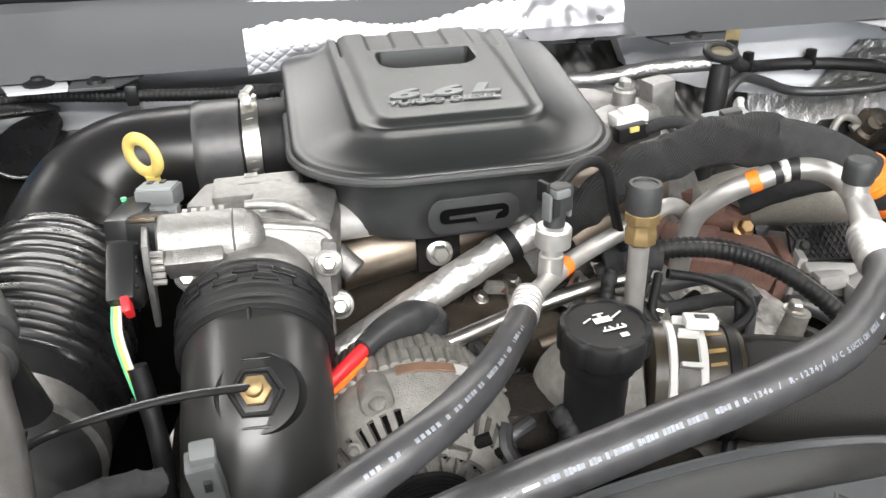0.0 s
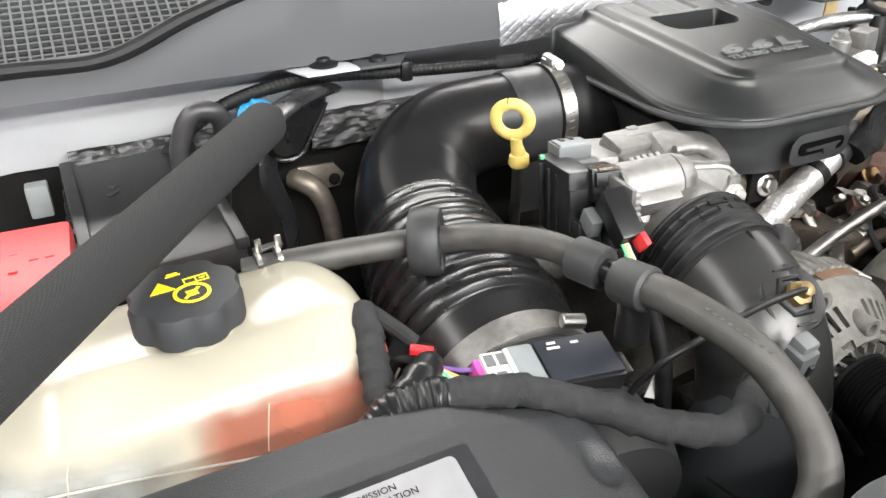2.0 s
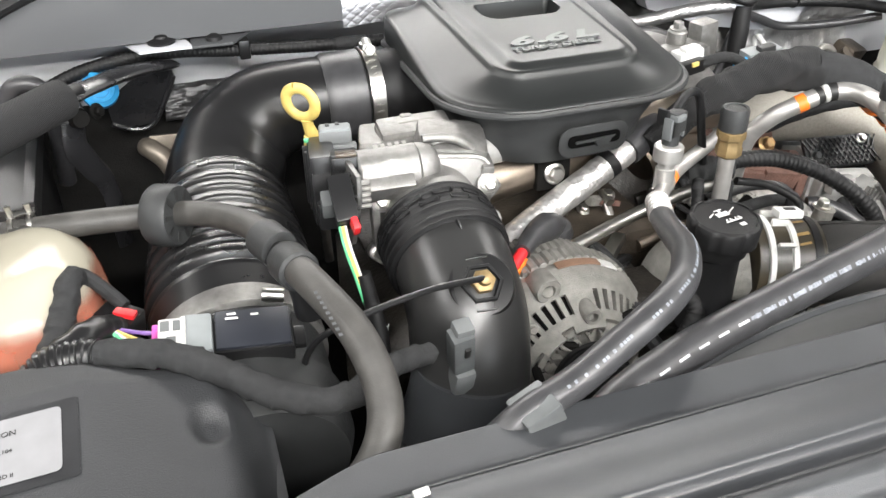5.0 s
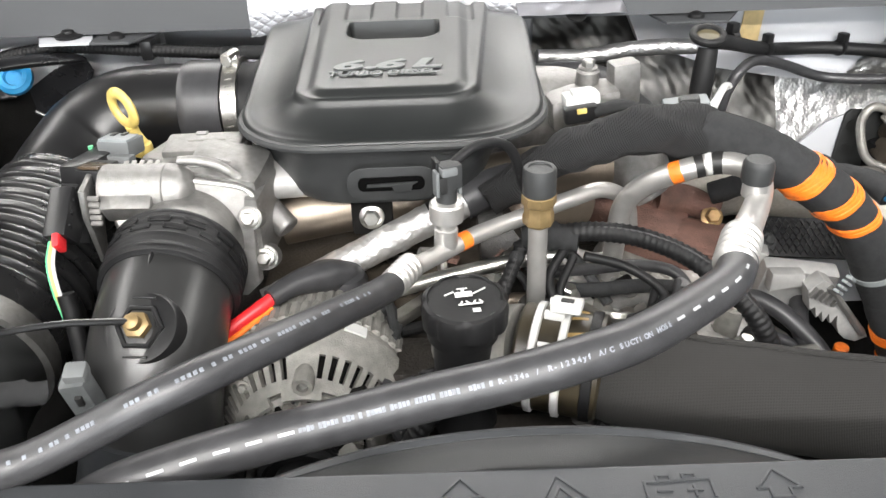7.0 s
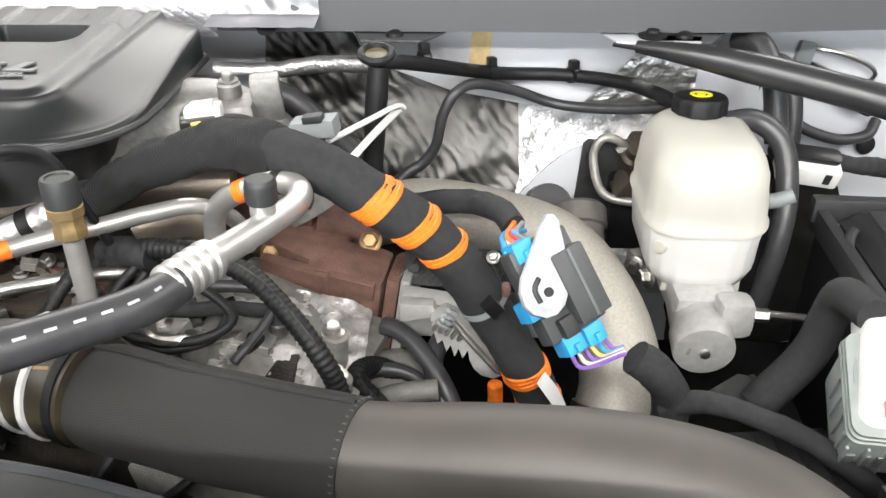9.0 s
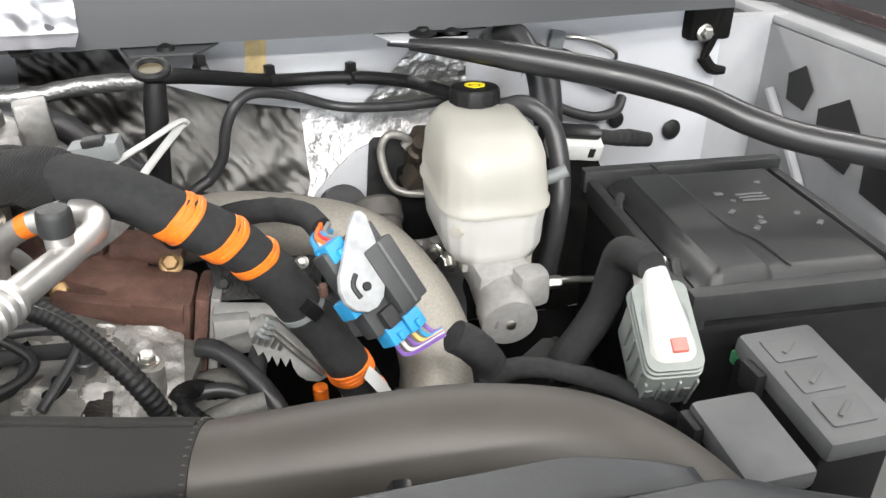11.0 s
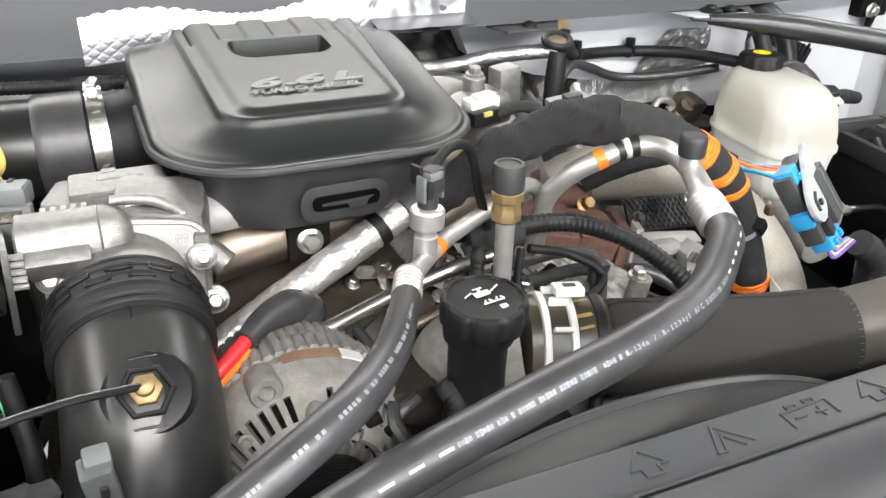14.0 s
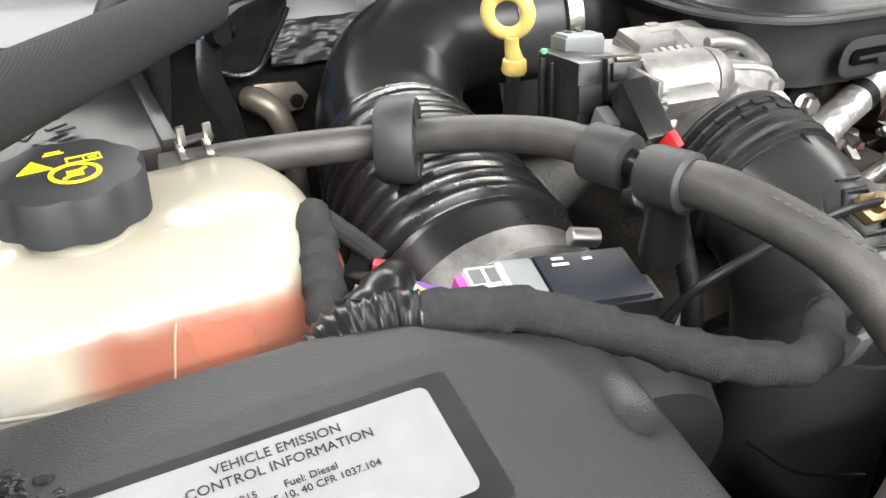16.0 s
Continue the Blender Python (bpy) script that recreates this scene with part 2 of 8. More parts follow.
# how far a thing stands from where its numbers below put it
SETTLE = {
    "service_valve": (0.008, 0.011, 0.0), "oil_filler": (0.008, 0.014, -0.004), "charge_pipe": (0.004, 0.004, 0.004),
    "oil_dipstick": (-0.005, 0.0, -0.007), "charge_elbow": (0.004, 0.002, 0.002), "sleeved_hose": (0.0, 0.016, 0.004),
    "brake_master_cylinder": (0.001, 0.013, -0.002), "lever_connector": (-0.015, 0.003, 0.010), "body_connector": (0.012, 0.007, 0.009),
    "sensor_plug": (-0.012, -0.025, 0.024), "harness_plug": (0.004, 0.010, 0.020), "heat_shield": (-0.003, 0.010, 0.0),
    "foil_wrapped_pipe": (0.0, 0.006, -0.014), "exhaust_casting": (0.001, 0.034, -0.012), "terminal_cover": (0.0, -0.020, 0.012), "firewall_plug": (-0.008, 0.03, 0.014),
}


def thing(name, at, label, category, group="", kind=""):
    ob = new(name)
    ob.empty_display_size = 0.02
    ob.location = V(at) + V(SETTLE.get(name, (0, 0, 0)))
    ORG[ob] = V(at)
    return tagged(ob, label, category, group, kind)


def mesh_of(name, bm, material, o, angle=35):
    bm.transform(Matrix.Translation(-o))
    me = bpy.data.meshes.new(name)
    bmesh.ops.recalc_face_normals(bm, faces=bm.faces[:])
    bm.to_mesh(me)
    bm.free()
    me.materials.append(material)
    me.polygons.foreach_set("use_smooth", [True] * len(me.polygons))
    me.set_sharp_from_angle(angle=radians(angle))
    return me


def part(name, bm, material, parent, label="", angle=35):
    """Links a bmesh, built in world metres, as one mesh under a thing or a part."""
    ob = new(name, mesh_of(name, bm, material, ORG[parent], angle))
    ob.parent = parent
    ORG[ob] = ORG[parent]
    # rows of tiny print and splashes are too small to pick apart
    return tagged(ob, label, kind="stuff" if name in ("printed_line", "printed_dashes", "hose_print", "black_splash") else "")


def single(name, bm, material, label, category, group="", kind="", angle=35):
    """A thing of one mesh, with its origin at its base."""
    c = [v.co.copy() for v in bm.verts]
    lo = V([min(p[i] for p in c) for i in range(3)])
    hi = V([max(p[i] for p in c) for i in range(3)])
    o = V(((lo.x + hi.x) / 2, (lo.y + hi.y) / 2, lo.z))
    ob = new(name, mesh_of(name, bm, material, o, angle))
    ob.location = o
    ORG[ob] = o
    return tagged(ob, label, category, group, kind)


def smooth(a, b, x):
    t = min(1, max(0, (x - a) / (b - a)))
    return t * t * (3 - 2 * t)


def spline(pts, n):
    """Points along a smooth curve through pts, evenly spaced; with the fractional index of each."""
    P = [V(p) for p in pts]
    P = [P[0] * 2 - P[1]] + P + [P[-1] * 2 - P[-2]]
    dense = []
    for i in range(1, len(P) - 2):
        a, b, c, d = P[i - 1:i + 3]
        for k in range(24):
            t = k / 24
            q = 0.5 * (2 * b + (c - a) * t + (2 * a - 5 * b + 4 * c - d) * t * t + (3 * b - a - 3 * c + d) * t ** 3)
            dense.append((q, i - 1 + t))
    dense.append((P[-2], len(P) - 3))
    acc = [0]
    for i in range(1, len(dense)):
        acc.append(acc[-1] + (dense[i][0] - dense[i - 1][0]).length)
    out, j = [], 0
    for k in range(n):
        s = acc[-1] * k / (n - 1)
        while j < len(acc) - 2 and acc[j + 1] < s:
            j += 1
        f = (s - acc[j]) / max(1e-9, acc[j + 1] - acc[j])
        out.append((dense[j][0].lerp(dense[j + 1][0], f), dense[j][1] + f * (dense[j + 1][1] - dense[j][1]), s))
    return out


def length_of(pts):
    s = spline(pts, 40)
    return s[-1][2]


def rings(bm, loops, cap=True):
    """Skins loops of equal length."""
    rows = [[bm.verts.new(p) for p in lp] for lp in loops]
    n = len(rows[0])
    for a, b in zip(rows, rows[1:]):
        for i in range(n):
            bm.faces.new((a[i], a[(i + 1) % n], b[(i + 1) % n], b[i]))
    if cap:
        bm.faces.new(rows[0][::-1])
        bm.faces.new(rows[-1])
    return bm


def tube(pts, r, seg=16, step=0.006, shape=None, flat=1.0, bm=None, cap=True, wrap=None):
    """A round bar or hose through pts. r: a radius, or one for each point; shape(s, total): a factor along its length; wrap: (pitch, lift) of a tape wound round it."""
    bm = bm or bmesh.new()
    total = length_of(pts)
    S = spline(pts, max(6, int(total / step)))
    rs = r if isinstance(r, (list, tuple)) else [r] * len(pts)
    loops, nrm = [], None
    for k, (p, u, s) in enumerate(S):
        a, b = S[max(0, k - 1)][0], S[min(len(S) - 1, k + 1)][0]
        t = (b - a).normalized()
        if nrm is None:
            nrm = t.orthogonal().normalized() if abs(t.z) > 0.9 else t.cross(V((0, 0, 1))).normalized()
        nrm = (nrm - t * nrm.dot(t)).normalized()
        bi = t.cross(nrm)
        i = min(int(u), len(rs) - 2)
        rad = rs[i] + (rs[i + 1] - rs[i]) * (u - i)
        if shape:
            rad *= shape(s, total)
        lp = []
        for j in range(seg):
            q = 2 * math.pi * j / seg
            w = 1 + wrap[1] * ((s / wrap[0] + j / seg) % 1.0) ** 2 if wrap else 1
            lp.append(p + (nrm * math.cos(q) + bi * math.sin(q) * flat) * rad * w)
        loops.append(lp)
    return rings(bm, loops, cap)


def crumple(bm, amp, scale, seed=0.0):
    """Pushes vertices about by noise: folds and dents of cloth, tape and foil."""
    for v in bm.verts:
        n = noise.noise_vector(v.co * scale + V((seed, seed, seed))) + 0.5 * noise.noise_vector(v.co * scale * 2.3)
        v.co += n * amp
    return bm


def frame_of(o, axis, hint=(0, 0, 1)):
    z = V(axis).normalized()
    x = V(hint).cross(z)
    x = x.normalized() if x.length > 1e-4 else z.orthogonal().normalized()
    y = z.cross(x)
    m = Matrix((x, y, z)).transposed().to_4x4()
    m.translation = V(o)
    return m


def lathe(profile, o, axis=(0, 0, 1), seg=24, bm=None, wave=None, cap=True):
    """Turns (radius, height) pairs about an axis. wave(angle, height): a factor on the radius."""
    bm = bm or bmesh.new()
    m = frame_of(o, axis)
    loops = []
    for r, h in profile:
        lp = []
        for j in range(seg):
            q = 2 * math.pi * j / seg
            k = r * (wave(q, h) if wave else 1)
            lp.append(m @ V((k * math.cos(q), k * math.sin(q), h)))
        loops.append(lp)
    return rings(bm, loops, cap)


def bar(a, b, r, seg=12, bm=None, bev=0.0):
    a, b = V(a), V(b)
    L = (b - a).length
    e = min(bev or r * 0.12, L * 0.3)
    return lathe([(r - e, 0), (r, e), (r, L - e), (r - e, L)], a, b - a, seg, bm)


def box(c, s, rot=(0, 0, 0), bev=0.002, bm=None, m=None):
    bm2 = bmesh.new()
    bmesh.ops.create_cube(bm2, size=1)
    bmesh.ops.scale(bm2, vec=V(s), verts=bm2.verts)
    if bev:
        bmesh.ops.bevel(bm2, geom=bm2.edges[:], offset=min(bev, min(s) * 0.45), segments=2, profile=0.6, affect="EDGES")
    bm2.transform(m if m else pose(*c, *rot))
    if bm is None:
        return bm2
    return join(bm, bm2)


def join(bm, other):
    me = bpy.data.meshes.new("tmp")
    other.to_mesh(me)
    other.free()
    bm.from_mesh(me)
    bpy.data.meshes.remove(me)
    return bm


def prism(outline, h, m, bev=0.0015, bm=None):
    """A plate of a 2D outline, h thick, placed by m."""
    b2 = bmesh.new()
    vs = [b2.verts.new((x, y, 0)) for x, y in outline]
    f = b2.faces.new(vs)
    g = bmesh.ops.extrude_face_region(b2, geom=[f])
    bmesh.ops.translate(b2, vec=(0, 0, h), verts=[v for v in g["geom"] if isinstance(v, bmesh.types.BMVert)])
    if bev:
        es = [e for e in b2.edges if len(e.link_faces) == 2 and abs(e.verts[0].co.z - e.verts[1].co.z) < 1e-6]
        bmesh.ops.bevel(b2, geom=es, offset=bev, segments=2, profile=0.6, affect="EDGES")
    b2.transform(m)
    return b2 if bm is None else join(bm, b2)


def corners(rad):
    """Radii of the corners (+x+y, -x+y, -x-y, +x-y) from one radius, a (near, far) pair or all four."""
    if not isinstance(rad, tuple):
        return (rad,) * 4
    return rad if len(rad) == 4 else (rad[1], rad[1], rad[0], rad[0])


def rrect(cx, cy, hx, hy, rad, n=6):
    """A rounded rectangle."""
    out, radii = [], corners(rad)
    for k, (sx, sy) in enumerate(((1, 1), (-1, 1), (-1, -1), (1, -1))):
        r = radii[k]
        for j in range(n + 1):
            a = math.pi / 2 * (k + j / n)
            out.append((cx + sx * (hx - r) + r * math.cos(a), cy + sy * (hy - r) + r * math.sin(a)))
    return out


def inside_rr(x, y, cx, cy, hx, hy, rad):
    """How far (x, y) lies inside a rounded rectangle (negative: outside)."""
    rad = corners(rad)[(0 if x > cx else 1) if y > cy else (2 if x < cx else 3)]
    qx, qy = abs(x - cx) - hx + rad, abs(y - cy) - hy + rad
    return -(math.hypot(max(qx, 0), max(qy, 0)) + min(max(qx, qy), 0) - rad)


def field(cx, cy, hx, hy, rad, n, height, skirt=None, m=None):
    """A moulded top: a grid within a rounded rectangle, raised by height(x, y), with its rim drawn down to skirt."""
    bm = bmesh.new()
    grid = {}

    def reach(a):
        lo, hi = 0.0, hx + hy
        for _ in range(22):
            mid = (lo + hi) / 2
            if inside_rr(cx + mid * math.cos(a), cy + mid * math.sin(a), cx, cy, hx, hy, rad) > 0:
                lo = mid
            else:
                hi = mid
        return lo
    for i in range(n + 1):
        for j in range(n + 1):
            u, v = 2 * i / n - 1, 2 * j / n - 1
            k = max(abs(u), abs(v))
            if k < 1e-9:
                x, y = cx, cy
            else:
                bx, by = u / k * hx, v / k * hy
                d = math.hypot(bx, by)
                s = min(1.0, reach(math.atan2(by, bx)) / d)
                s = 1 + (s - 1) * k ** 6
                x, y = cx + bx * k * s, cy + by * k * s
            grid[i, j] = bm.verts.new((x, y, height(x, y)))
    for i in range(n):
        for j in range(n):
            bm.faces.new((grid[i, j], grid[i + 1, j], grid[i + 1, j + 1], grid[i, j + 1]))
    if skirt is not None:
        rim = [grid[i, 0] for i in range(n)] + [grid[n, j] for j in range(n)] + [grid[i, n] for i in range(n, 0, -1)] + [grid[0, j] for j in range(n, 0, -1)]
        low = [bm.verts.new((v.co.x, v.co.y, skirt)) for v in rim]
        for i in range(len(rim)):
            k = (i + 1) % len(rim)
            bm.faces.new((rim[i], rim[k], low[k], low[i]))
    if m:
        bm.transform(m)
    return bm


def words(text, m, size, material, parent, name="lettering", h=0.0006, align="LEFT", shear=0.0, wide=1.0, bold=0.0):
    """Raised or printed letters in Blender's own font; m: its left foot, x along the line, y up the letters."""
    c = bpy.data.curves.new("tmp", "FONT")
    c.body, c.size, c.extrude, c.align_x, c.shear = text, size, h / 2, align, shear
    c.resolution_u, c.offset = 3, bold
    ob = bpy.data.objects.new("tmp", c)
    scene.collection.objects.link(ob)
    dg = bpy.context.evaluated_depsgraph_get()
    dg.update()
    me = bpy.data.meshes.new_from_object(ob.evaluated_get(dg))
    bm = bmesh.new()
    bm.from_mesh(me)
    bpy.data.objects.remove(ob)
    bpy.data.curves.remove(c)
    bpy.data.meshes.remove(me)
    bm.transform(m @ Matrix.Diagonal((wide, 1, 1, 1)))
    return part(name, bm, material, parent)


def bolt(parent, p, axis, r=0.007, material=None, name="bolt"):
    """A flanged hexagon head."""
    bm = lathe([(r * 1.45, 0), (r * 1.45, r * 0.25), (r * 1.2, r * 0.4)], p, axis, 20)
    lathe([(r, r * 0.3), (r, r * 1.2), (r * 0.8, r * 1.4)], p, axis, 6, bm)
    return part(name, bm, material or M_STEEL, parent)


def crimp(parent, p, axis, r, material=None):
    """A crimped hose end: a turned sleeve with grooves."""
    L = r * 3.2
    prof = [(r * 0.8, 0), (r, r * 0.15)]
    for k in range(4):
        a = r * (0.35 + 0.62 * k)
        prof += [(r * 1.04, a), (r * 0.9, a + r * 0.12), (r * 0.9, a + r * 0.3), (r * 1.04, a + r * 0.42)]
    prof += [(r * 1.0, L - r * 0.2), (r * 0.7, L)]
    return part("crimped_ferrule", lathe(prof, p, axis, 24), material or M_ALU, parent, "crimped aluminium ferrule")


# ---- the setting ----
def slab(name, c, s, material, label, rot=(0, 0, 0), bev=0.0):
    return single(name, box(c, s, rot, bev), material, label, "structure", "", "structure")


# unseen room added round the bay; dark walls hold back reflections
slab("floor", (0.3, 0.3, -0.05), (9, 9, 0.1), M_FLOOR, "grey concrete workshop floor under the truck")
slab("ceiling", (0.3, 0.3, 3.25), (9, 9, 0.1), M_WALL, "unseen workshop ceiling, dark to hold back reflections")
slab("wall_north", (0.3, 4.75, 1.6), (9, 0.1, 3.2), M_WALL, "unseen workshop wall, dark to hold back reflections")
slab("wall_south", (0.3, -4.15, 2.9), (9, 0.1, 0.6), M_WALL, "unseen workshop wall above the fill lamp's opening")
slab("wall_south_left", (-2.95, -4.15, 1.3), (2.5, 0.1, 2.6), M_WALL, "unseen workshop wall beside the fill lamp's opening")
slab("wall_south_right", (3.55, -4.15, 1.3), (2.5, 0.1, 2.6), M_WALL, "unseen workshop wall beside the fill lamp's opening")
slab("wall_west", (-4.15, 0.3, 1.6), (0.1, 8.8, 3.2), M_WALL, "unseen workshop wall, dark to hold back reflections")
slab("wall_east", (4.75, 0.3, 1.6), (0.1, 8.8, 3.2), M_WALL, "unseen workshop wall, dark to hold back reflections")
slab("bay_floor", (0.3, 0.6, 0.80), (2.0, 1.2, 0.05), M_DARK, "underside of the engine bay, coloured black as deep shade")
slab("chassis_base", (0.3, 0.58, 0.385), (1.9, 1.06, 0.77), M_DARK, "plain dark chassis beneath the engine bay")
slab("bay_wall_rear", (0.3, 1.125, 1.08), (2.1, 0.05, 0.53), M_BODY, "white painted firewall sheet metal")
single("bay_wall_rear_panel", prism([(0.475, 1.345), (0.500, 1.290), (0.535, 1.279), (0.609, 1.252), (0.707, 1.234), (0.80, 1.228), (1.01, 1.228), (1.01, 1.345)], 0.040, Matrix(((1, 0, 0, 0), (0, 0, -1, 1.098), (0, 1, 0, 0), (0, 0, 0, 1))), 0.0), M_BODY, "white painted upper firewall panel beneath the cowl", "structure", "", "structure")
slab("bay_wall_front", (0.3, 0.02, 1.04), (1.9, 0.04, 0.46), M_BLACKM, "dark radiator support panel")
slab("bay_wall_left", (-0.80, 0.55, 1.06), (0.05, 1.1, 0.50), M_BODY, "white painted inner fender sheet metal")


# ---- cowl along the windscreen's foot ----
def cowl():
    t = thing("cowl_panel", (0.3, 0.99, 1.345), "grey plastic cowl panel with rubber seal and vent grille", "cowl panel")
    bm = bmesh.new()
    xs = [-0.80 + 2.10 * i / 70 for i in range(71)]

    def top(x):
        return 1.374 + 0.058 * smooth(-0.45, -0.27, x) * (1 - 0.25 * smooth(-0.2, 0.3, x))
    loops = []
    for x in xs:
        b, h = 1.347, top(x)
        y = 0.978 + 0.03 * smooth(0.85, 1.3, x)
        loops.append([(x, y + 0.012, b), (x, y, b + 0.003), (x, y + 0.004, b + (h - b) * 0.4), (x, y + 0.009, h - 0.01), (x, y + 0.018, h), (x, y + 0.06, h + 0.004), (x, y + 0.06, b)])
    rings(bm, loops)
    part("panel", bm, M_COWL, t)
    seal = [(x, 0.997 + 0.03 * smooth(0.85, 1.3, x), top(x) + 0.006) for x in xs[::3]]
    part("rubber_seal", tube(seal, 0.0085, 10, 0.01), M_BLACKM, t, "black rubber hood seal")
    # vent grille behind the seal, leaning back
    g = part("vent_grille", box((-0.45, 1.13, 1.378), (0.75, 0.2, 0.006), (22, 0, 0), 0), M_BLACK, t, "dark plastic vent grille")
    m = pose(-0.45, 1.12, 1.402, 22, 0, 0)
    o = ORG[g]
    up = mesh_of("grille_bar", box((0, 0, 0), (0.0026, 0.19, 0.004), bev=0), M_GRILLE, V((0, 0, 0)))
    across = mesh_of("grille_bar", box((0, 0, 0), (0.75, 0.0026, 0.005), bev=0), M_GRILLE, V((0, 0, 0)))
    for me, q in [(up, (-0.37 + i * 0.0118, 0, 0)) for i in range(64)] + [(across, (0, -0.092 + j * 0.0115, -0.0015)) for j in range(17)]:
        b = new("grille_bar", me)
        b.parent = g
        b.matrix_local = Matrix.Translation(-o) @ m @ pose(*q)
    # mounting tabs with push pins
    for x, w in ((-0.155, 0.085), (0.548, 0.11), (0.885, 0.10)):
        o = [(-w / 2, 0.016), (-w / 2 + 0.012, -0.026), (w / 2 - 0.026, -0.028), (w / 2, 0.016)]
        tab = part("mounting_tab", prism(o, 0.004, pose(x, 0.978, 1.3435)), M_COWL, t)
        part("push_pin", lathe([(0.010, 0), (0.009, 0.004), (0.004, 0.007)], (x - 0.004, 0.968, 1.3475), seg=16), M_BLACKM, tab)


cowl()


def white_tab(x, y, turn, size=1.0):
    t = thing("body_bracket", (x, y, 1.335), "white painted sheet metal bracket bolted beneath the cowl", "bracket", "cowl brackets")
    o = [(-0.040 * size, 0.022), (-0.026 * size, -0.020), (0.034 * size, -0.024), (0.040 * size, 0.022)]
    part("plate", prism(o, 0.003, pose(x, y - 0.010, 1.3445, 0, 0, turn)), M_BODY, t)
    part("rubber_bumper", lathe([(0.016, 0), (0.017, 0.003), (0.008, 0.006), (0.007, 0.009), (0.002, 0.010)], (x + 0.002, y - 0.004, 1.3475), seg=20), M_BLACKM, t, "dark rubber grommet")


white_tab(-0.222, 0.982, 4)
white_tab(0.842, 0.972, -10, 1.5)


def heat_shield():
    t = thing("heat_shield", (0.23, 0.965, 1.338), "embossed bright aluminium heat shield on the cowl", "heat shield")
    bm = bmesh.new()
    nx, nz = 360, 110
    x0, x1, z0, z1 = 0.006, 0.335, 1.339, 1.418
    g = {}
    for i in range(nx + 1):
        for j in range(nz + 1):
            x, z = x0 + (x1 - x0) * i / nx, z0 + (z1 - z0) * j / nz
            u, v = x / 0.0165, z / 0.0115
            p = abs(math.sin(math.pi * (u + v))) * abs(math.sin(math.pi * (u - v)))
            h = 0.00045 * min(1.0, p ** 0.5 * 1.25)
            g[i, j] = bm.verts.new((x, 0.968 - h + 0.012 * smooth(1.36, 1.42, z), z + 0.004 * math.sin(x * 25)))
    for i in range(nx):
        for j in range(nz):
            bm.faces.new((g[i, j], g[i + 1, j], g[i + 1, j + 1], g[i, j + 1]))
    part("embossed_sheet", bm, M_SHIELD, t)
    bm = bmesh.new()
    g = {}
    for i in range(41):
        for j in range(31):
            u, v = i / 40, j / 30
            x, z = 0.330 + 0.128 * u, 1.352 + 0.066 * v
            y = 0.966 + 0.010 * v + 0.004 * noise.noise(V((x * 60, z * 60, 3)))
            if v < 0.25:
                y -= 0.035 * (0.25 - v) * 4
                z = 1.352 + 0.066 * 0.25 - (0.25 - v) * 0.02
            g[i, j] = bm.verts.new((x, y, z))
    for i in range(40):
        for j in range(30):
            bm.faces.new((g[i, j], g[i + 1, j], g[i + 1, j + 1], g[i, j + 1]))
    s = part("smooth_end", bm, M_SHIELD, t, "crumpled plain foil end")
    part("hole", lathe([(0.012, 0), (0.012, 0.002)], (0.40, 0.946, 1.3580), (0, -0.45, 1), 16), M_INK, s)


heat_shield()


# ---- firewall linings ----
def lining(name, x0, x1, z0, z1, y, material, label, amp, sc, lean=0.10):
    bm = bmesh.new()
    n, k = 60, 50
    g = {}
    for i in range(n + 1):
        for j in range(k + 1):
            x, z = x0 + (x1 - x0) * i / n, z0 + (z1 - z0) * j / k
            d = amp * noise.fractal(V((x * sc, z * sc, y * 9)), 0.7, 2.2, 4) + 0.006 * noise.noise(V((x * 9, z * 9, 5)))
            g[i, j] = bm.verts.new((x + 0.01 * noise.noise(V((z * 30, 1, 2))), y - d - lean * smooth(z1, z0, z), z))
    for i in range(n):
        for j in range(k):
            bm.faces.new((g[i, j], g[i + 1, j], g[i + 1, j + 1], g[i, j + 1]))
    return single(name, bm, material, label, "insulation", "", "structure" if name == "black_backing" else "")


lining("foil_blanket", 0.36, 0.70, 0.98, 1.320, 1.090, M_FOILD, "pleated foil insulation blanket, dark reflections in its colour", 0.006, 14)
lining("foil_blanket", 0.692, 0.93, 0.98, 1.238, 1.095, M_FOIL, "bright crinkled foil insulation blanket on the firewall", 0.0025, 90)
bm = bmesh.new()
g = {}
for i in range(31):
    for j in range(31):
        u, v = i / 30, j / 30
        p = V((0.770, 0, 1.228)).lerp(V((0.845, 0, 1.303)), u).lerp(V((0.925, 0, 1.240)).lerp(V((0.925, 0, 1.300)), u), v)
        g[i, j] = bm.verts.new((p.x, 1.050 - 0.002 * noise.fractal(V((p.x * 80, p.z * 80, 2)), 0.7, 2.2, 4), p.z))
for i in range(30):
    for j in range(30):
        bm.faces.new((g[i, j], g[i + 1, j], g[i + 1, j + 1], g[i, j + 1]))
single("foil_blanket", bm, M_FOIL, "bright crinkled foil corner lapped over the white firewall", "insulation")
single("firewall_gusset", prism([(0.793, 1.192), (0.762, 1.178), (0.728, 1.146), (0.700, 1.112), (0.690, 1.092), (0.700, 1.05), (0.850, 1.05), (0.850, 1.185)], 0.004, Matrix(((1, 0, 0, 0), (0, 0, -1, 1.034), (0, 1, 0, 0), (0, 0, 0, 1))), 0.001), M_BODY, "white painted sheet metal gusset on the firewall", "bracket")
# extra sheet added forward of the firewall so that it catches more light
slab("bay_wall_rear_left", (-0.46, 1.045, 1.10), (0.66, 0.02, 0.49), M_FENDER, "white painted firewall sheet metal")
# added black sheets that darken the white firewall low down
lining("black_backing", -0.60, 0.04, 0.95, 1.262, 1.030, M_DARK, "black sheet added low on the firewall to keep it dark", 0.004, 20)
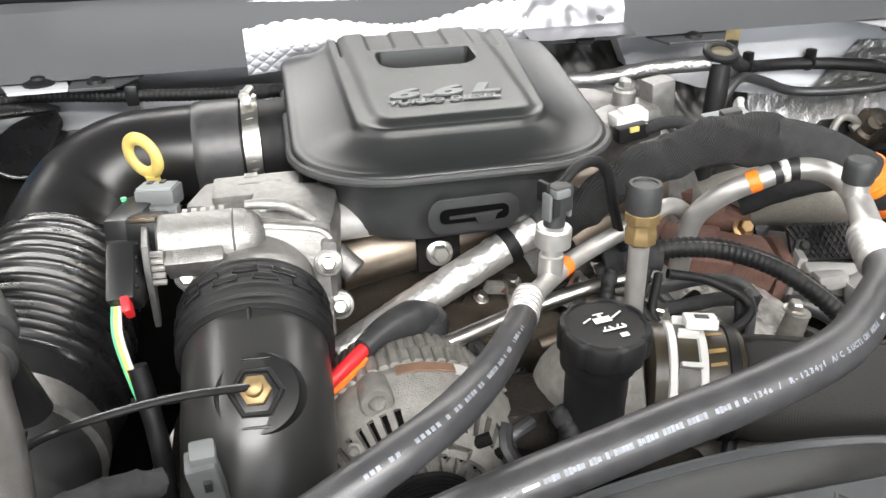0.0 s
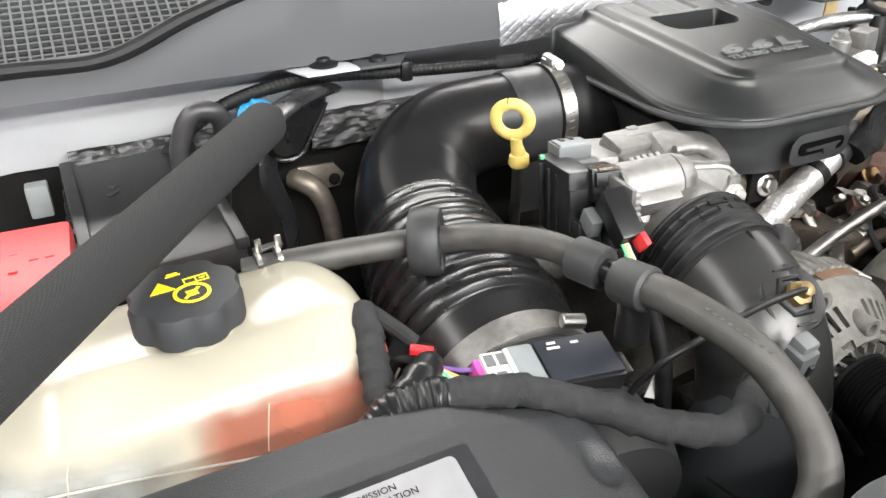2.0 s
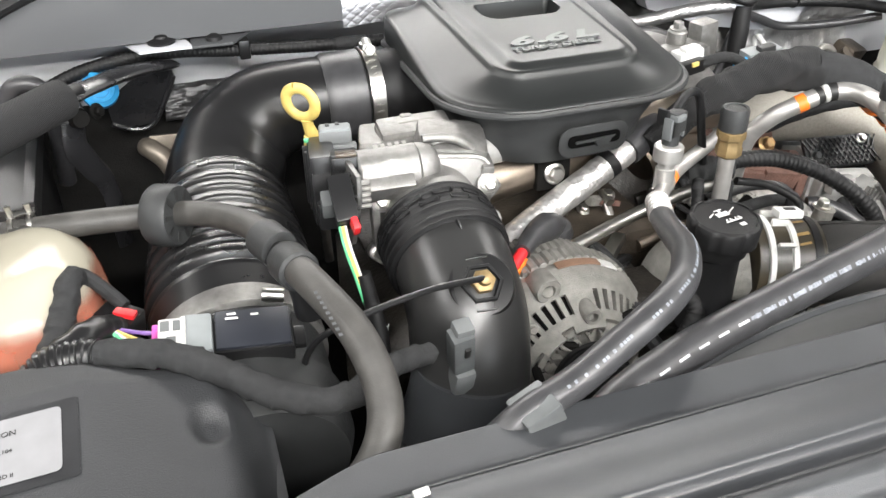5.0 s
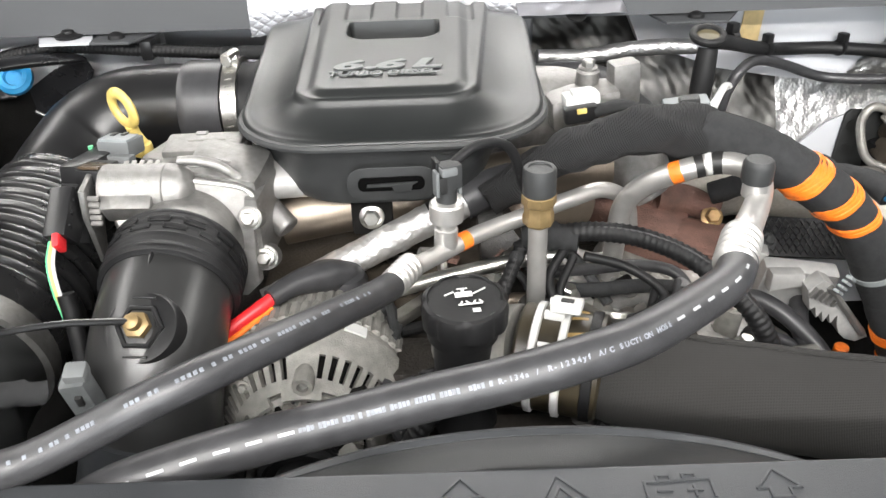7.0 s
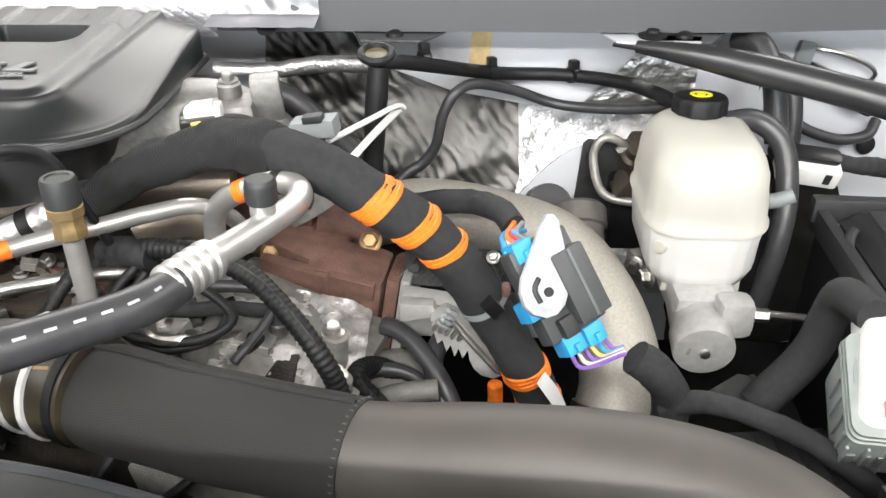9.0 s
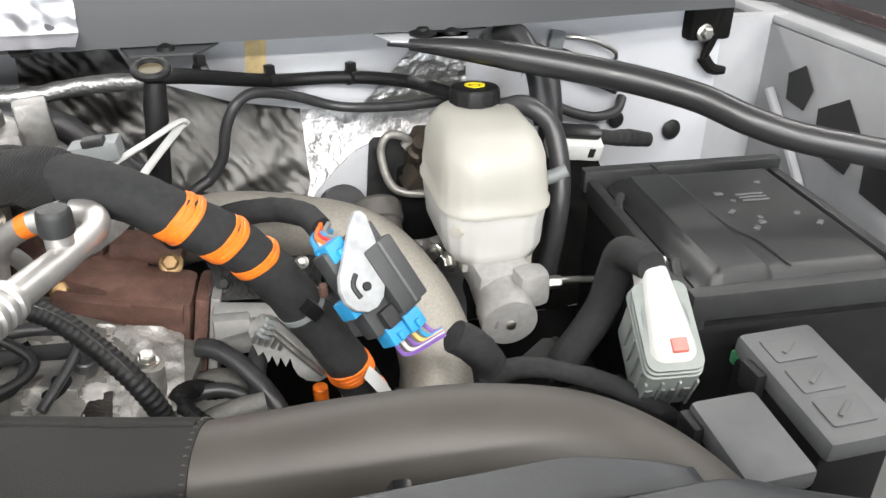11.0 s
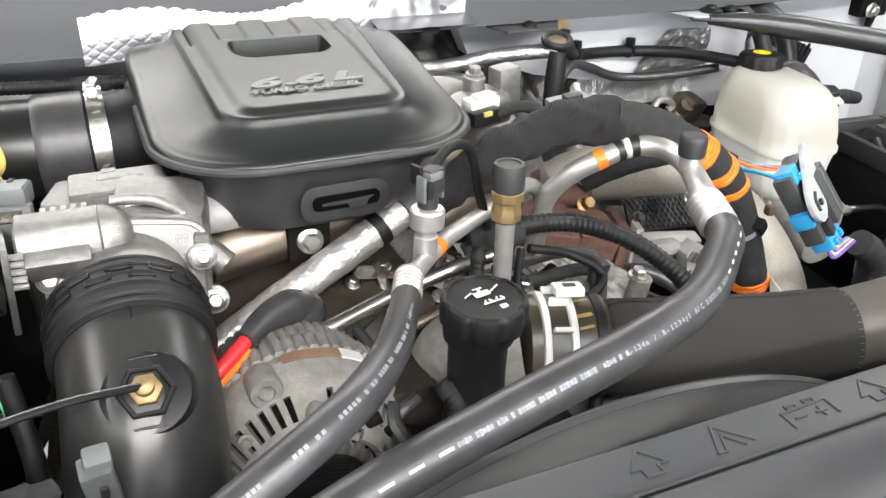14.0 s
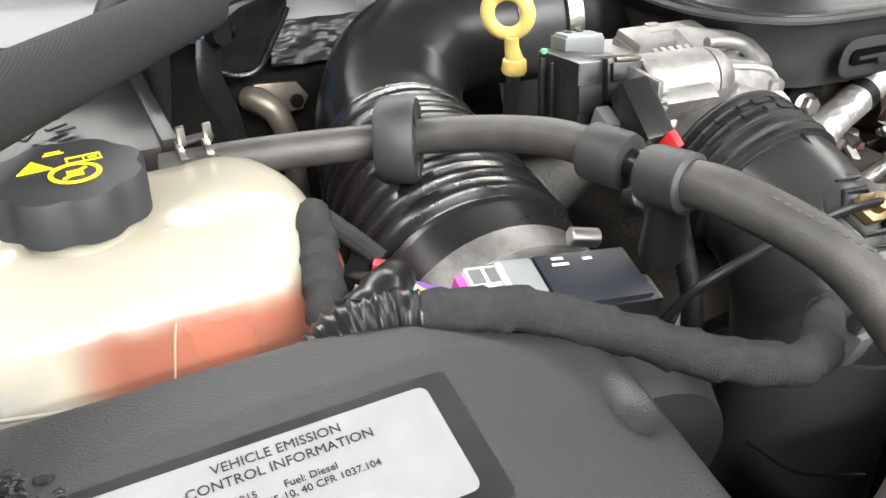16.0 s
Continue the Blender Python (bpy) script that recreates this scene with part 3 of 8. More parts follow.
lining("foil_blanket", -0.235, 0.02, 1.235, 1.279, 1.024, M_WRINKLE, "dark wrinkled foil edge of the firewall lining", 0.006, 30, 0.012)
lining("foil_blanket", -0.50, -0.33, 1.258, 1.279, 1.024, M_WRINKLE, "dark wrinkled foil edge above the relay block", 0.005, 30, 0.008)
lining("black_backing", 0.92, 1.16, 0.90, 1.150, 1.096, M_DARK, "black sheet added low on the firewall to keep it dark", 0.004, 20)
single("tape_strip", box((0.646, 1.0555, 1.309), (0.026, 0.002, 0.046), (0, 4, 0), 0.0), mat("masking_tape", (0.50, 0.38, 0.18), 0.6), "strip of beige masking tape on the firewall", "tape")


# ---- air intake ----
def resonator():
    t = thing("intake_resonator", (0.195, 0.79, 1.27), "dark grey plastic engine intake resonator with embossed lid", "engine cover")
    cx, cy, hx, hy, rad = 0.186, 0.793, 0.1455, 0.148, (0.092, 0.030)

    def z(x, y):
        d = inside_rr(x, y, cx, cy, hx, hy, rad)
        edge = 1.3365 + 0.030 * smooth(0.68, 0.93, y)
        top = 1.3625 + 0.075 * (y - 0.685)
        d2 = inside_rr(x, y, 0.182 + 0.03 * (y - 0.69), 0.845, 0.084 + 0.06 * (y - 0.69), 0.163, 0.030)
        # a hollow slope from the rim up to the raised field
        u = 1.0 if d2 >= 0 else max(0.0, d) / max(1e-6, max(0.0, d) - d2)
        h = edge + 0.003 * smooth(0, 0.003, d) + (top - edge - 0.004) * (0.35 * u + 0.65 * u ** 2.2) * smooth(0.002, 0.010, d)
        h += 0.0042 * smooth(-0.0025, 0.002, d2)
        d4 = inside_rr(x, y, 0.184, 0.850, 0.068 + 0.03 * (y - 0.69), 0.158, 0.016)
        h += 0.0048 * smooth(-0.008, 0.004, d4)
        d3 = inside_rr(x, y, 0.185, 0.840, 0.048, 0.025, (0.022, 0.006))
        h -= (0.006 + 0.30 * max(0.0, y - 0.812)) * smooth(-0.0012, 0.0022, d3)
        if y > 0.872 and abs(x - 0.187) < 0.085:
            h -= 0.003 * smooth(0.872, 0.880, y) * smooth(-0.2, 0.2, math.sin((x - 0.187) * 2 * math.pi / 0.056))
        return h
    lid = part("lid", field(cx, cy, hx, hy, rad, 170, z, 1.334), M_LID, t, "satin grey moulded lid", 50)
    o = rrect(cx, cy, hx + 0.003, hy + 0.003, rad, 10)
    bm = bmesh.new()
    rings(bm, [[(x, y, 1.3365) for x, y in o], [(cx + (x - cx) * 1.012, cy + (y - cy) * 1.012, 1.334) for x, y in o], [(cx + (x - cx) * 1.012, cy + (y - cy) * 1.012, 1.3315) for x, y in o], [(cx + (x - cx) * 0.99, cy + (y - cy) * 0.99, 1.330) for x, y in o]])
    part("rim", bm, M_BASE, lid)
    for tx, x in (("6", 0.129), (".", 0.1605), ("6", 0.169), ("L", 0.205)):
        words(tx, pose(x, 0.733, 1.3758, 4.3), 0.028, M_LETTER, lid, "lettering", 0.0016, "LEFT", 0.25, 1.95, 0.0012)
    words("TURBO DIESEL", pose(0.127, 0.7190, 1.3748, 4.3), 0.0122, M_LETTER, lid, "lettering", 0.0010, "LEFT", 0.2, 1.28, 0.0004)
    loops = []
    for zz, ins, dy in ((1.331, 0.006, 0), (1.326, 0.009, 0), (1.320, 0.022, 0), (1.300, 0.036, -0.003), (1.282, 0.042, -0.004), (1.272, 0.050, -0.004), (1.268, 0.064, 0)):
        q = rrect(cx - 0.012 * smooth(0, 0.04, ins), cy, hx - ins, hy - ins * 0.35, max(0.02, 0.085 - ins * 0.3), 8)
        loops.append([(x, y + dy, zz) for x, y in q])
    base = part("lower_housing", rings(bmesh.new(), loops), M_BASE, t)
    # latch recess on the front
    m = frame_of((0.186, 0.6425, 1.299), (0.02, -1, -0.06))
    part("latch_boss", prism(rrect(0, 0, 0.040, 0.0170, 0.014, 6), 0.0012, m, 0.0008), M_BASE, base)
    # flat black plate: the slot's inner shade as a colour
    part("latch_slot", prism(rrect(0, 0.001, 0.030, 0.0068, 0.0055, 5), 0.0012, m @ pose(0, 0, 0.0018), 0), mat("latch_slot_shade", (0.002, 0.002, 0.002), 0.9, spec=0.05), base)
    part("latch_tongue", prism([(-0.022, -0.002), (0.000, -0.002), (0.003, -0.008), (0.017, -0.007), (0.019, -0.001), (0.024, 0.002), (-0.022, 0.0005)], 0.003, m @ pose(0, 0.001, 0.0022), 0.0008), M_BASE, base)
    # bracket and bolt below
    part("bracket", box((0.162, 0.685, 1.247), (0.040, 0.012, 0.042), (0, 0, 0), 0.003), M_DARK, t)
    bolt(t, (0.162, 0.679, 1.246), (0, -1, 0.25), 0.0085)


resonator()


def intake_duct():
    t = thing("intake_duct", (-0.10, 0.75, 1.15), "black plastic air intake elbow with rubber bellows", "air duct")
    part("coupler", tube([(0.075, 0.864, 1.293), (0.03, 0.865, 1.293), (-0.012, 0.866, 1.293)], 0.049, 40, 0.004, lambda s, L: 1 + 0.03 * (1 if 0.035 < s < 0.05 else 0)), M_BLACKM, t)
    part("cuff", tube([(-0.006, 0.866, 1.293), (-0.052, 0.867, 1.2925)], 0.0535, 40, 0.004, lambda s, L: 1 - 0.04 * smooth(L - 0.006, L, s)), M_RUBBER, t, "matt rubber cuff")
    part("elbow", tube([(-0.045, 0.867, 1.292), (-0.085, 0.868, 1.291), (-0.125, 0.866, 1.283), (-0.158, 0.852, 1.262), (-0.178, 0.820, 1.236), (-0.186, 0.785, 1.220)], [0.050, 0.051, 0.056, 0.062, 0.065, 0.066], 40, 0.004), M_BLACK, t, "glossy black moulded elbow")
    P = [(-0.185, 0.79, 1.222), (-0.190, 0.74, 1.208), (-0.195, 0.68, 1.196), (-0.198, 0.625, 1.186), (-0.201, 0.570, 1.178)]
    bm = tube(P, [0.066, 0.073, 0.079, 0.081, 0.076], 72, 0.0010, lambda s, L: 1 + (0.040 - 0.095 * abs(math.cos(s * math.pi / 0.0225)) ** 7) * smooth(0, 0.01, s) * (1 - smooth(L - 0.044, L - 0.036, s)))
    part("bellows", bm, M_BELLOWS, t, "ribbed black rubber bellows")
    part("meter_ring", lathe([(0.074, 0), (0.0775, 0.002), (0.0785, 0.012), (0.0785, 0.026), (0.074, 0.028)], (-0.201, 0.582, 1.180), (0.0, -0.98, -0.14), 48), M_CAST, t, "silver clamp ring")
    part("meter_body", lathe([(0.072, 0), (0.0735, 0.004), (0.0735, 0.06), (0.078, 0.064), (0.078, 0.10), (0.070, 0.12)], (-0.201, 0.556, 1.1763), (0.0, -0.98, -0.14), 48), M_BASE, t, "black plastic meter body")
    # worm-drive clamp on the coupler
    c = part("hose_clamp", tube([(0.012, 0.866, 1.293), (-0.004, 0.866, 1.293)], 0.0555, 44, 0.002), M_STEEL, t, "steel worm-drive clamp")
    part("screw_housing", box((0.004, 0.860, 1.3505), (0.013, 0.022, 0.008), (8, 0, 10), 0.002), M_STEEL, c)
    for k in range(9):
        a = radians(20 + 9 * k)
        part("band_slot", box(None, (0.007, 0.0014, 0.0006), m=pose(0.004, 0.866 - 0.0561 * math.sin(a), 1.293 + 0.0561 * math.cos(a), math.degrees(a), 0, 0) @ pose(0, 0, 0, 0, 0, 12), bev=0), M_CASTD, c)
    part("screw_head", bar((0.0035, 0.846, 1.353), (0.0025, 0.840, 1.3535), 0.0062, 6), M_STEEL, c)
    part("screw", bar((0.006, 0.874, 1.353), (0.001, 0.845, 1.355), 0.006, 10), M_STEEL, c)


intake_duct()


def dipstick():
    t = thing("oil_dipstick", (-0.077, 0.775, 1.27), "yellow plastic ring handle of an oil dipstick", "dipstick")
    bm = bmesh.new()
    c, r = V((-0.087, 0.773, 1.337)), 0.0168
    up, side = V((-0.25, 0.05, 1)).normalized(), V((0.75, -0.62, 0.2)).normalized()
    pts = [c + (up * math.cos(a) * 1.02 + side * math.sin(a)) * r for a in (2 * math.pi * i / 12 for i in range(13))]
    tube(pts, 0.0041, 12, 0.003, None, 1.5, bm)
    part("ring_handle", bm, M_YELLOW, t)
    part("stem", tube([c - up * 0.019, (-0.081, 0.774, 1.309), (-0.077, 0.775, 1.296)], [0.0065, 0.006, 0.008], 12, 0.003), M_YELLOW, t)
    part("stem_plug", lathe([(0.0095, 0), (0.011, 0.003), (0.010, 0.012), (0.007, 0.014)], (-0.077, 0.775, 1.285), seg=18), M_YELLOW, t)
    part("guide_tube", tube([(-0.077, 0.776, 1.288), (-0.074, 0.785, 1.23), (-0.07, 0.80, 1.12)], 0.006, 10, 0.01), M_STEEL, t, "steel guide tube")


dipstick()


def throttle_body():
    t = thing("throttle_body", (0.0, 0.66, 1.20), "silver cast aluminium throttle valve body with actuator", "throttle valve")
    part("bore", lathe([(0.048, -0.01), (0.050, 0), (0.050, 0.07)], (0.002, 0.66, 1.256), (-0.03, -0.97, 0.02), 44), M_CAST, t)
    fm = frame_of((0.004, 0.640, 1.262), (-0.05, -0.98, 0.18))
    part("mounting_flange", prism([(-0.004, 0.052), (0.046, 0.046), (0.058, 0.040), (0.065, 0.028), (0.066, 0.014), (0.058, 0.004), (0.058, -0.05), (0.045, -0.062), (-0.045, -0.062), (-0.060, -0.05), (-0.060, 0.018), (-0.050, 0.034), (-0.03, 0.040)], 0.016, fm, 0.003), M_CAST, t, "cast flange with rounded ears")
    part("flange_lip", tube([fm @ V((0.0, 0.050, 0.016)), fm @ V((0.044, 0.044, 0.016)), fm @ V((0.057, 0.038, 0.016)), fm @ V((0.064, 0.026, 0.016))], 0.0022, 8, 0.004), M_ALU, t)
    part("back_casting", box((0.008, 0.700, 1.278), (0.112, 0.062, 0.070), (-4, 0, -14), 0.008), M_CAST, t)
    cm = pose(0.010, 0.695, 1.300, 8, -1, -2)
    cover = part("motor_cover", box(None, (0.078, 0.044, 0.036), m=cm, bev=0.004), M_CAST, t, "smooth cast cover")
    part("cover_lid", box(None, (0.074, 0.034, 0.010), m=cm @ pose(-0.001, 0.003, 0.0195), bev=0.004), M_CAST, cover)
    part("cover_ridge", box(None, (0.082, 0.003, 0.003), m=cm @ pose(0, -0.0225, 0.010), bev=0.001), M_ALU, cover)
    part("cover_ridge", box(None, (0.036, 0.0022, 0.0012), m=cm @ pose(0.002, 0.004, 0.0243), bev=0.0004), M_CASTD, cover)
    part("cover_nub", box(None, (0.012, 0.007, 0.004), m=cm @ pose(-0.006, 0.017, 0.0235), bev=0.0015), M_CAST, cover)
    part("cover_ear", lathe([(0.008, 0), (0.008, 0.022), (0.006, 0.024)], cm @ V((0.043, -0.012, -0.014)), (0, -0.1, 1), 14), M_CAST, cover)
    bolt(cover, cm @ V((0.043, -0.012, 0.0105)), (0, -0.1, 1), 0.005)
    for k in range(5):
        part("cast_mark", box(None, (0.004, 0.006, 0.0015), m=pose(-0.046 + 0.007 * k, 0.640, 1.3288, 20, 0, -4), bev=0.0004), M_ALU, t)
    part("motor_barrel", bar((-0.067, 0.634, 1.306), (-0.008, 0.632, 1.306), 0.0235, 48, None, 0.002), M_CAST, t, "machined motor barrel")
    part("barrel_end", lathe([(0.0235, 0), (0.0230, 0.006), (0.0210, 0.013), (0.016, 0.019), (0.008, 0.022)], (-0.009, 0.632, 1.306), (1, 0, 0), 36), M_CAST, t)
    foot = part("barrel_foot", box((-0.040, 0.6135, 1.301), (0.044, 0.020, 0.022), (32, 0, -2), 0.002), M_CAST, t)
    part("foot_mark", box((-0.030, 0.6048, 1.3075), (0.009, 0.008, 0.001), (32, 0, -2), 0.0002), M_ALU, foot)
    ep = part("end_plate", prism([(-0.024, 0.022), (0.024, 0.018), (0.026, -0.006), (0.006, -0.062), (-0.006, -0.062), (-0.026, 0.004)], 0.005, frame_of((-0.0735, 0.622, 1.305), (-1, -0.10, 0.05)), 0.0015), M_CAST, t, "thin cast end plate")
    for k in range(5):
        part("end_rib", box((-0.068, 0.601 + 0.001 * k, 1.291 + 0.0055 * k), (0.012, 0.004, 0.0028), (20, 0, -6), 0.0006), M_ALU, ep)
    part("shoulder", box((0.036, 0.668, 1.296), (0.074, 0.056, 0.056), (14, 8, -10), 0.016), M_CAST, t, "rounded cast shoulder")
    part("side_wall", box((0.064, 0.655, 1.262), (0.014, 0.060, 0.080), (6, 4, -8), 0.005), M_CAST, t)
    for k in range(3):
        part("cast_line", tube([(0.010 + 0.004 * k, 0.640 + 0.006 * k, 1.3235), (0.030 + 0.003 * k, 0.642 + 0.006 * k, 1.3225), (0.052 + 0.002 * k, 0.645 + 0.007 * k, 1.312)], 0.0014, 8, 0.004), M_CAST, t)
    part("arched_rib", tube([(0.000, 0.640, 1.330), (0.016, 0.640, 1.329), (0.034, 0.640, 1.324), (0.052, 0.640, 1.310)], [0.004, 0.0045, 0.0045, 0.004], 12, 0.004), M_CAST, t)
    for x, y, z, r in ((-0.049, 0.617, 1.284, 0.0075), (0.060, 0.617, 1.282, 0.0075), (0.066, 0.625, 1.236, 0.008), (-0.054, 0.622, 1.225, 0.006)):
        b = part("bolt_boss", lathe([(r * 1.5, -0.016), (r * 1.5, -0.001), (r * 1.3, 0)], (x, y, z), (-0.05, -0.9, 0.4), 18), M_CAST, t)
        bolt(b, (x, y, z), (-0.05, -0.9, 0.4), r * 0.8)
    part("side_boss", bar((0.066, 0.672, 1.262), (0.084, 0.660, 1.246), 0.012, 20), M_CAST, t)
    # actuator and its plugs on the outer end
    a = part("actuator_case", box((-0.092, 0.672, 1.288), (0.026, 0.072, 0.070), (-8, 0, -8), 0.005), M_BLACK, t, "black plastic actuator case")
    for k in range(4):
        part("case_rib", box((-0.104, 0.650 + 0.014 * k, 1.286), (0.006, 0.004, 0.060), (-8, 0, -8), 0.001), M_BLACKM, a)
    g = part("connector_shell", box((-0.072, 0.700, 1.320), (0.032, 0.030, 0.016), (-8, 0, -10), 0.002), M_PLUG, a, "grey connector shell")
    part("shell_top", box((-0.072, 0.699, 1.3288), (0.029, 0.024, 0.003), (-8, 0, -10), 0.001), M_GREYP, g)
    for k in range(2):
        part("shell_slot", box((-0.078 + 0.010 * k, 0.706, 1.3300), (0.004, 0.009, 0.001), (-8, 0, -10), 0), M_INK, g)
    part("shell_step", box((-0.073, 0.682, 1.312), (0.036, 0.012, 0.014), (-8, 0, -10), 0.002), M_PLUG, g)
    p1 = part("plug", box((-0.076, 0.645, 1.312), (0.026, 0.030, 0.030), (-14, 0, -8), 0.002), M_BLACK, a)
    part("plug_window", box((-0.075, 0.640, 1.3275), (0.019, 0.020, 0.003), (-14, 0, -8), 0.001), mat("smoked_brown_plastic", (0.055, 0.038, 0.024), 0.25), p1, "smoked brown window")
    part("plug_lip", box((-0.075, 0.629, 1.322), (0.028, 0.003, 0.012), (-14, 0, -8), 0.0006), M_BLACK, p1)
    p2 = part("plug", box((-0.089, 0.594, 1.303), (0.021, 0.046, 0.024), (38, -6, -6), 0.003), M_BLACK, a)
    for k in range(4):
        part("plug_rib", box((-0.089, 0.607 - 0.009 * k, 1.3215 - 0.0068 * k), (0.022, 0.003, 0.004), (38, -6, -6), 0.0006), M_BLACKM, p2)
    part("plug_latch", box((-0.100, 0.618, 1.290), (0.011, 0.020, 0.018), (20, 0, -6), 0.002), M_PLUG, a)
    part("plug_block", box((-0.098, 0.648, 1.300), (0.020, 0.022, 0.020), (-10, 0, -6), 0.002), M_BLACKM, a)
    part("plug_block", box((-0.096, 0.634, 1.272), (0.022, 0.026, 0.026), (-10, 0, -6), 0.002), M_BLACK, a)
    part("red_lock", box((-0.0860, 0.566, 1.293), (0.006, 0.012, 0.016), (38, -6, 6), 0.0015), M_RED, a, "red connector lock")
    part("green_seal", lathe([(0.0025, 0), (0.0025, 0.003)], (-0.101, 0.70, 1.318), (0, 0, 1), 12), M_GREEN, t)
    for k, (mm, dx) in enumerate(((M_YELLOW, 0.003), (M_GREEN, 0.0), (M_YELLOW, 0.0015), (M_WHITE, 0.0045))):
        part("wire", tube([(-0.098 + dx, 0.575, 1.289), (-0.098 + dx, 0.560, 1.276), (-0.094 + dx, 0.549, 1.255), (-0.088 + dx, 0.542, 1.225)], 0.0017, 8, 0.004), mm, a)
    part("conduit", tube([(-0.086, 0.551, 1.252), (-0.083, 0.545, 1.232), (-0.078, 0.53, 1.19), (-0.08, 0.52, 1.12), (-0.085, 0.52, 1.05)], 0.0075, 12, 0.006), M_BLACKM, a)


throttle_body()


def charge_elbow():
    t = thing("charge_elbow", (-0.02, 0.47, 1.0), "glossy black plastic charge air elbow with ribbed cuff", "air duct")
    P = [(-0.006, 0.594, 1.250), (-0.006, 0.570, 1.246), (-0.006, 0.535, 1.236), (-0.008, 0.502, 1.212), (-0.013, 0.482, 1.165), (-0.018, 0.472, 1.10), (-0.02, 0.468, 1.0)]
    part("pipe", tube(P, [0.0525, 0.053, 0.0535, 0.054, 0.054, 0.053, 0.053], 44, 0.004), M_ELBOW, t)
    cuff = part("cuff", tube([(-0.006, 0.597, 1.2505), (-0.006, 0.572, 1.2460), (-0.006, 0.551, 1.2405)], 0.0580, 64, 0.0008, lambda s, L: 1 + 0.022 * max(0.0, math.sin(s * 2 * math.pi / 0.0085)) ** 4 - 0.05 * smooth(L - 0.004, L, s)), M_BLACKM, t, "finely ribbed black cuff")
    m = frame_of((-0.006, 0.590, 1.2490), (-0.02, -0.96, -0.22))
    for k in range(13):
        a = math.degrees(-1.5 + k * 0.25)
        row = 0.003 + 0.0085 * (k % 2)
        q = m @ pose(0, 0, row, 0, 0, a)
        bm = box(None, (0.018, 0.0012, 0.0008), m=q @ pose(0, 0.0588, -0.0028), bev=0)
        box(None, (0.018, 0.0012, 0.0008), m=q @ pose(0, 0.0588, 0.0028), bev=0, bm=bm)
        box(None, (0.0008, 0.0012, 0.0056), m=q @ pose(-0.009, 0.0588, 0), bev=0, bm=bm)
        box(None, (0.0008, 0.0012, 0.0056), m=q @ pose(0.009, 0.0588, 0), bev=0, bm=bm)
        part("clip_frame", bm, M_BLACK, cuff)
    # sensor boss with a brass fitting
    ax = V((-0.05, -0.62, 0.78)).normalized()
    o = V((-0.0035, 0.481, 1.262))
    boss = part("sensor_boss", lathe([(0.0335, -0.018), (0.0290, -0.002), (0.0275, 0.0), (0.0225, 0.0005), (0.012, 0.001)], o, ax, 40), M_BLACK, t)
    part("hexagon_frame", lathe([(0.0190, -0.001), (0.0190, 0.0035), (0.0178, 0.0045), (0.0155, 0.0045), (0.0145, 0.002)], o, ax, 6, None, None, False), M_BLACK, boss)
    for v in (-1, 1):
        part("moulded_bar", box(None, (0.019, 0.0016, 0.003), m=frame_of(o, ax) @ pose(0, v * 0.0232, 0.002), bev=0.0006), M_BLACK, boss)
    low = part("lower_hose", tube([(-0.015, 0.477, 1.180), (-0.024, 0.474, 1.130), (-0.040, 0.476, 1.07), (-0.055, 0.482, 0.98)], [0.0500, 0.0545, 0.058, 0.060], 36, 0.005), M_COVER, t, "grey rubber hose below the elbow")
    part("hose_seam", tube([(-0.085, 0.458, 1.125), (-0.065, 0.430, 1.115), (-0.025, 0.413, 1.112)], 0.0012, 6, 0.004), M_BLACKM, low)
    part("moulded_seam", tube([(-0.005, 0.550, 1.2965), (-0.005, 0.530, 1.2895), (-0.006, 0.510, 1.274)], 0.0022, 8, 0.004), M_BLACK, t)
    s = part("brass_sensor", lathe([(0.0105, 0.004), (0.0105, 0.010), (0.008, 0.0115)], o, ax, 6), M_BRASS, boss, "brass hexagon sensor fitting")
    part("sensor_tip", lathe([(0.006, 0.012), (0.006, 0.019), (0.003, 0.021)], o, ax, 16), M_BRASS, s)
    part("wire", tube([o + ax * 0.018, (-0.055, 0.462, 1.281), (-0.115, 0.455, 1.275), (-0.148, 0.462, 1.255), (-0.160, 0.478, 1.215), (-0.158, 0.486, 1.16), (-0.15, 0.49, 1.10)], 0.0028, 10, 0.005), M_BLACK, s, "thin black wire")
    part("white_tag", prism([(-0.010, 0.0), (0.006, -0.004), (0.012, 0.042)], 0.0012, frame_of((-0.088, 0.526, 1.160), (-0.3, -0.9, 0.4)), 0), M_WHITE, t, "pointed white plastic tag")
    # side plug
    p = part("grey_plug", box((-0.038, 0.438, 1.234), (0.019, 0.018, 0.042), (12, -5, 4), 0.003), mat("sensor_plug_grey", (0.075, 0.080, 0.082), 0.45), t, "grey sensor plug")
    part("plug_step", box((-0.036, 0.445, 1.192), (0.018, 0.018, 0.045), (16, 0, 4), 0.003), M_PLUG, p)
    part("plug_window", box((-0.036, 0.4275, 1.238), (0.005, 0.004, 0.010), (16, 0, 4), 0.001), M_INK, p)
    part("plug_cap", box((-0.037, 0.436, 1.256), (0.016, 0.015, 0.012), (16, 0, 4), 0.003), M_PLUG, p)


charge_elbow()


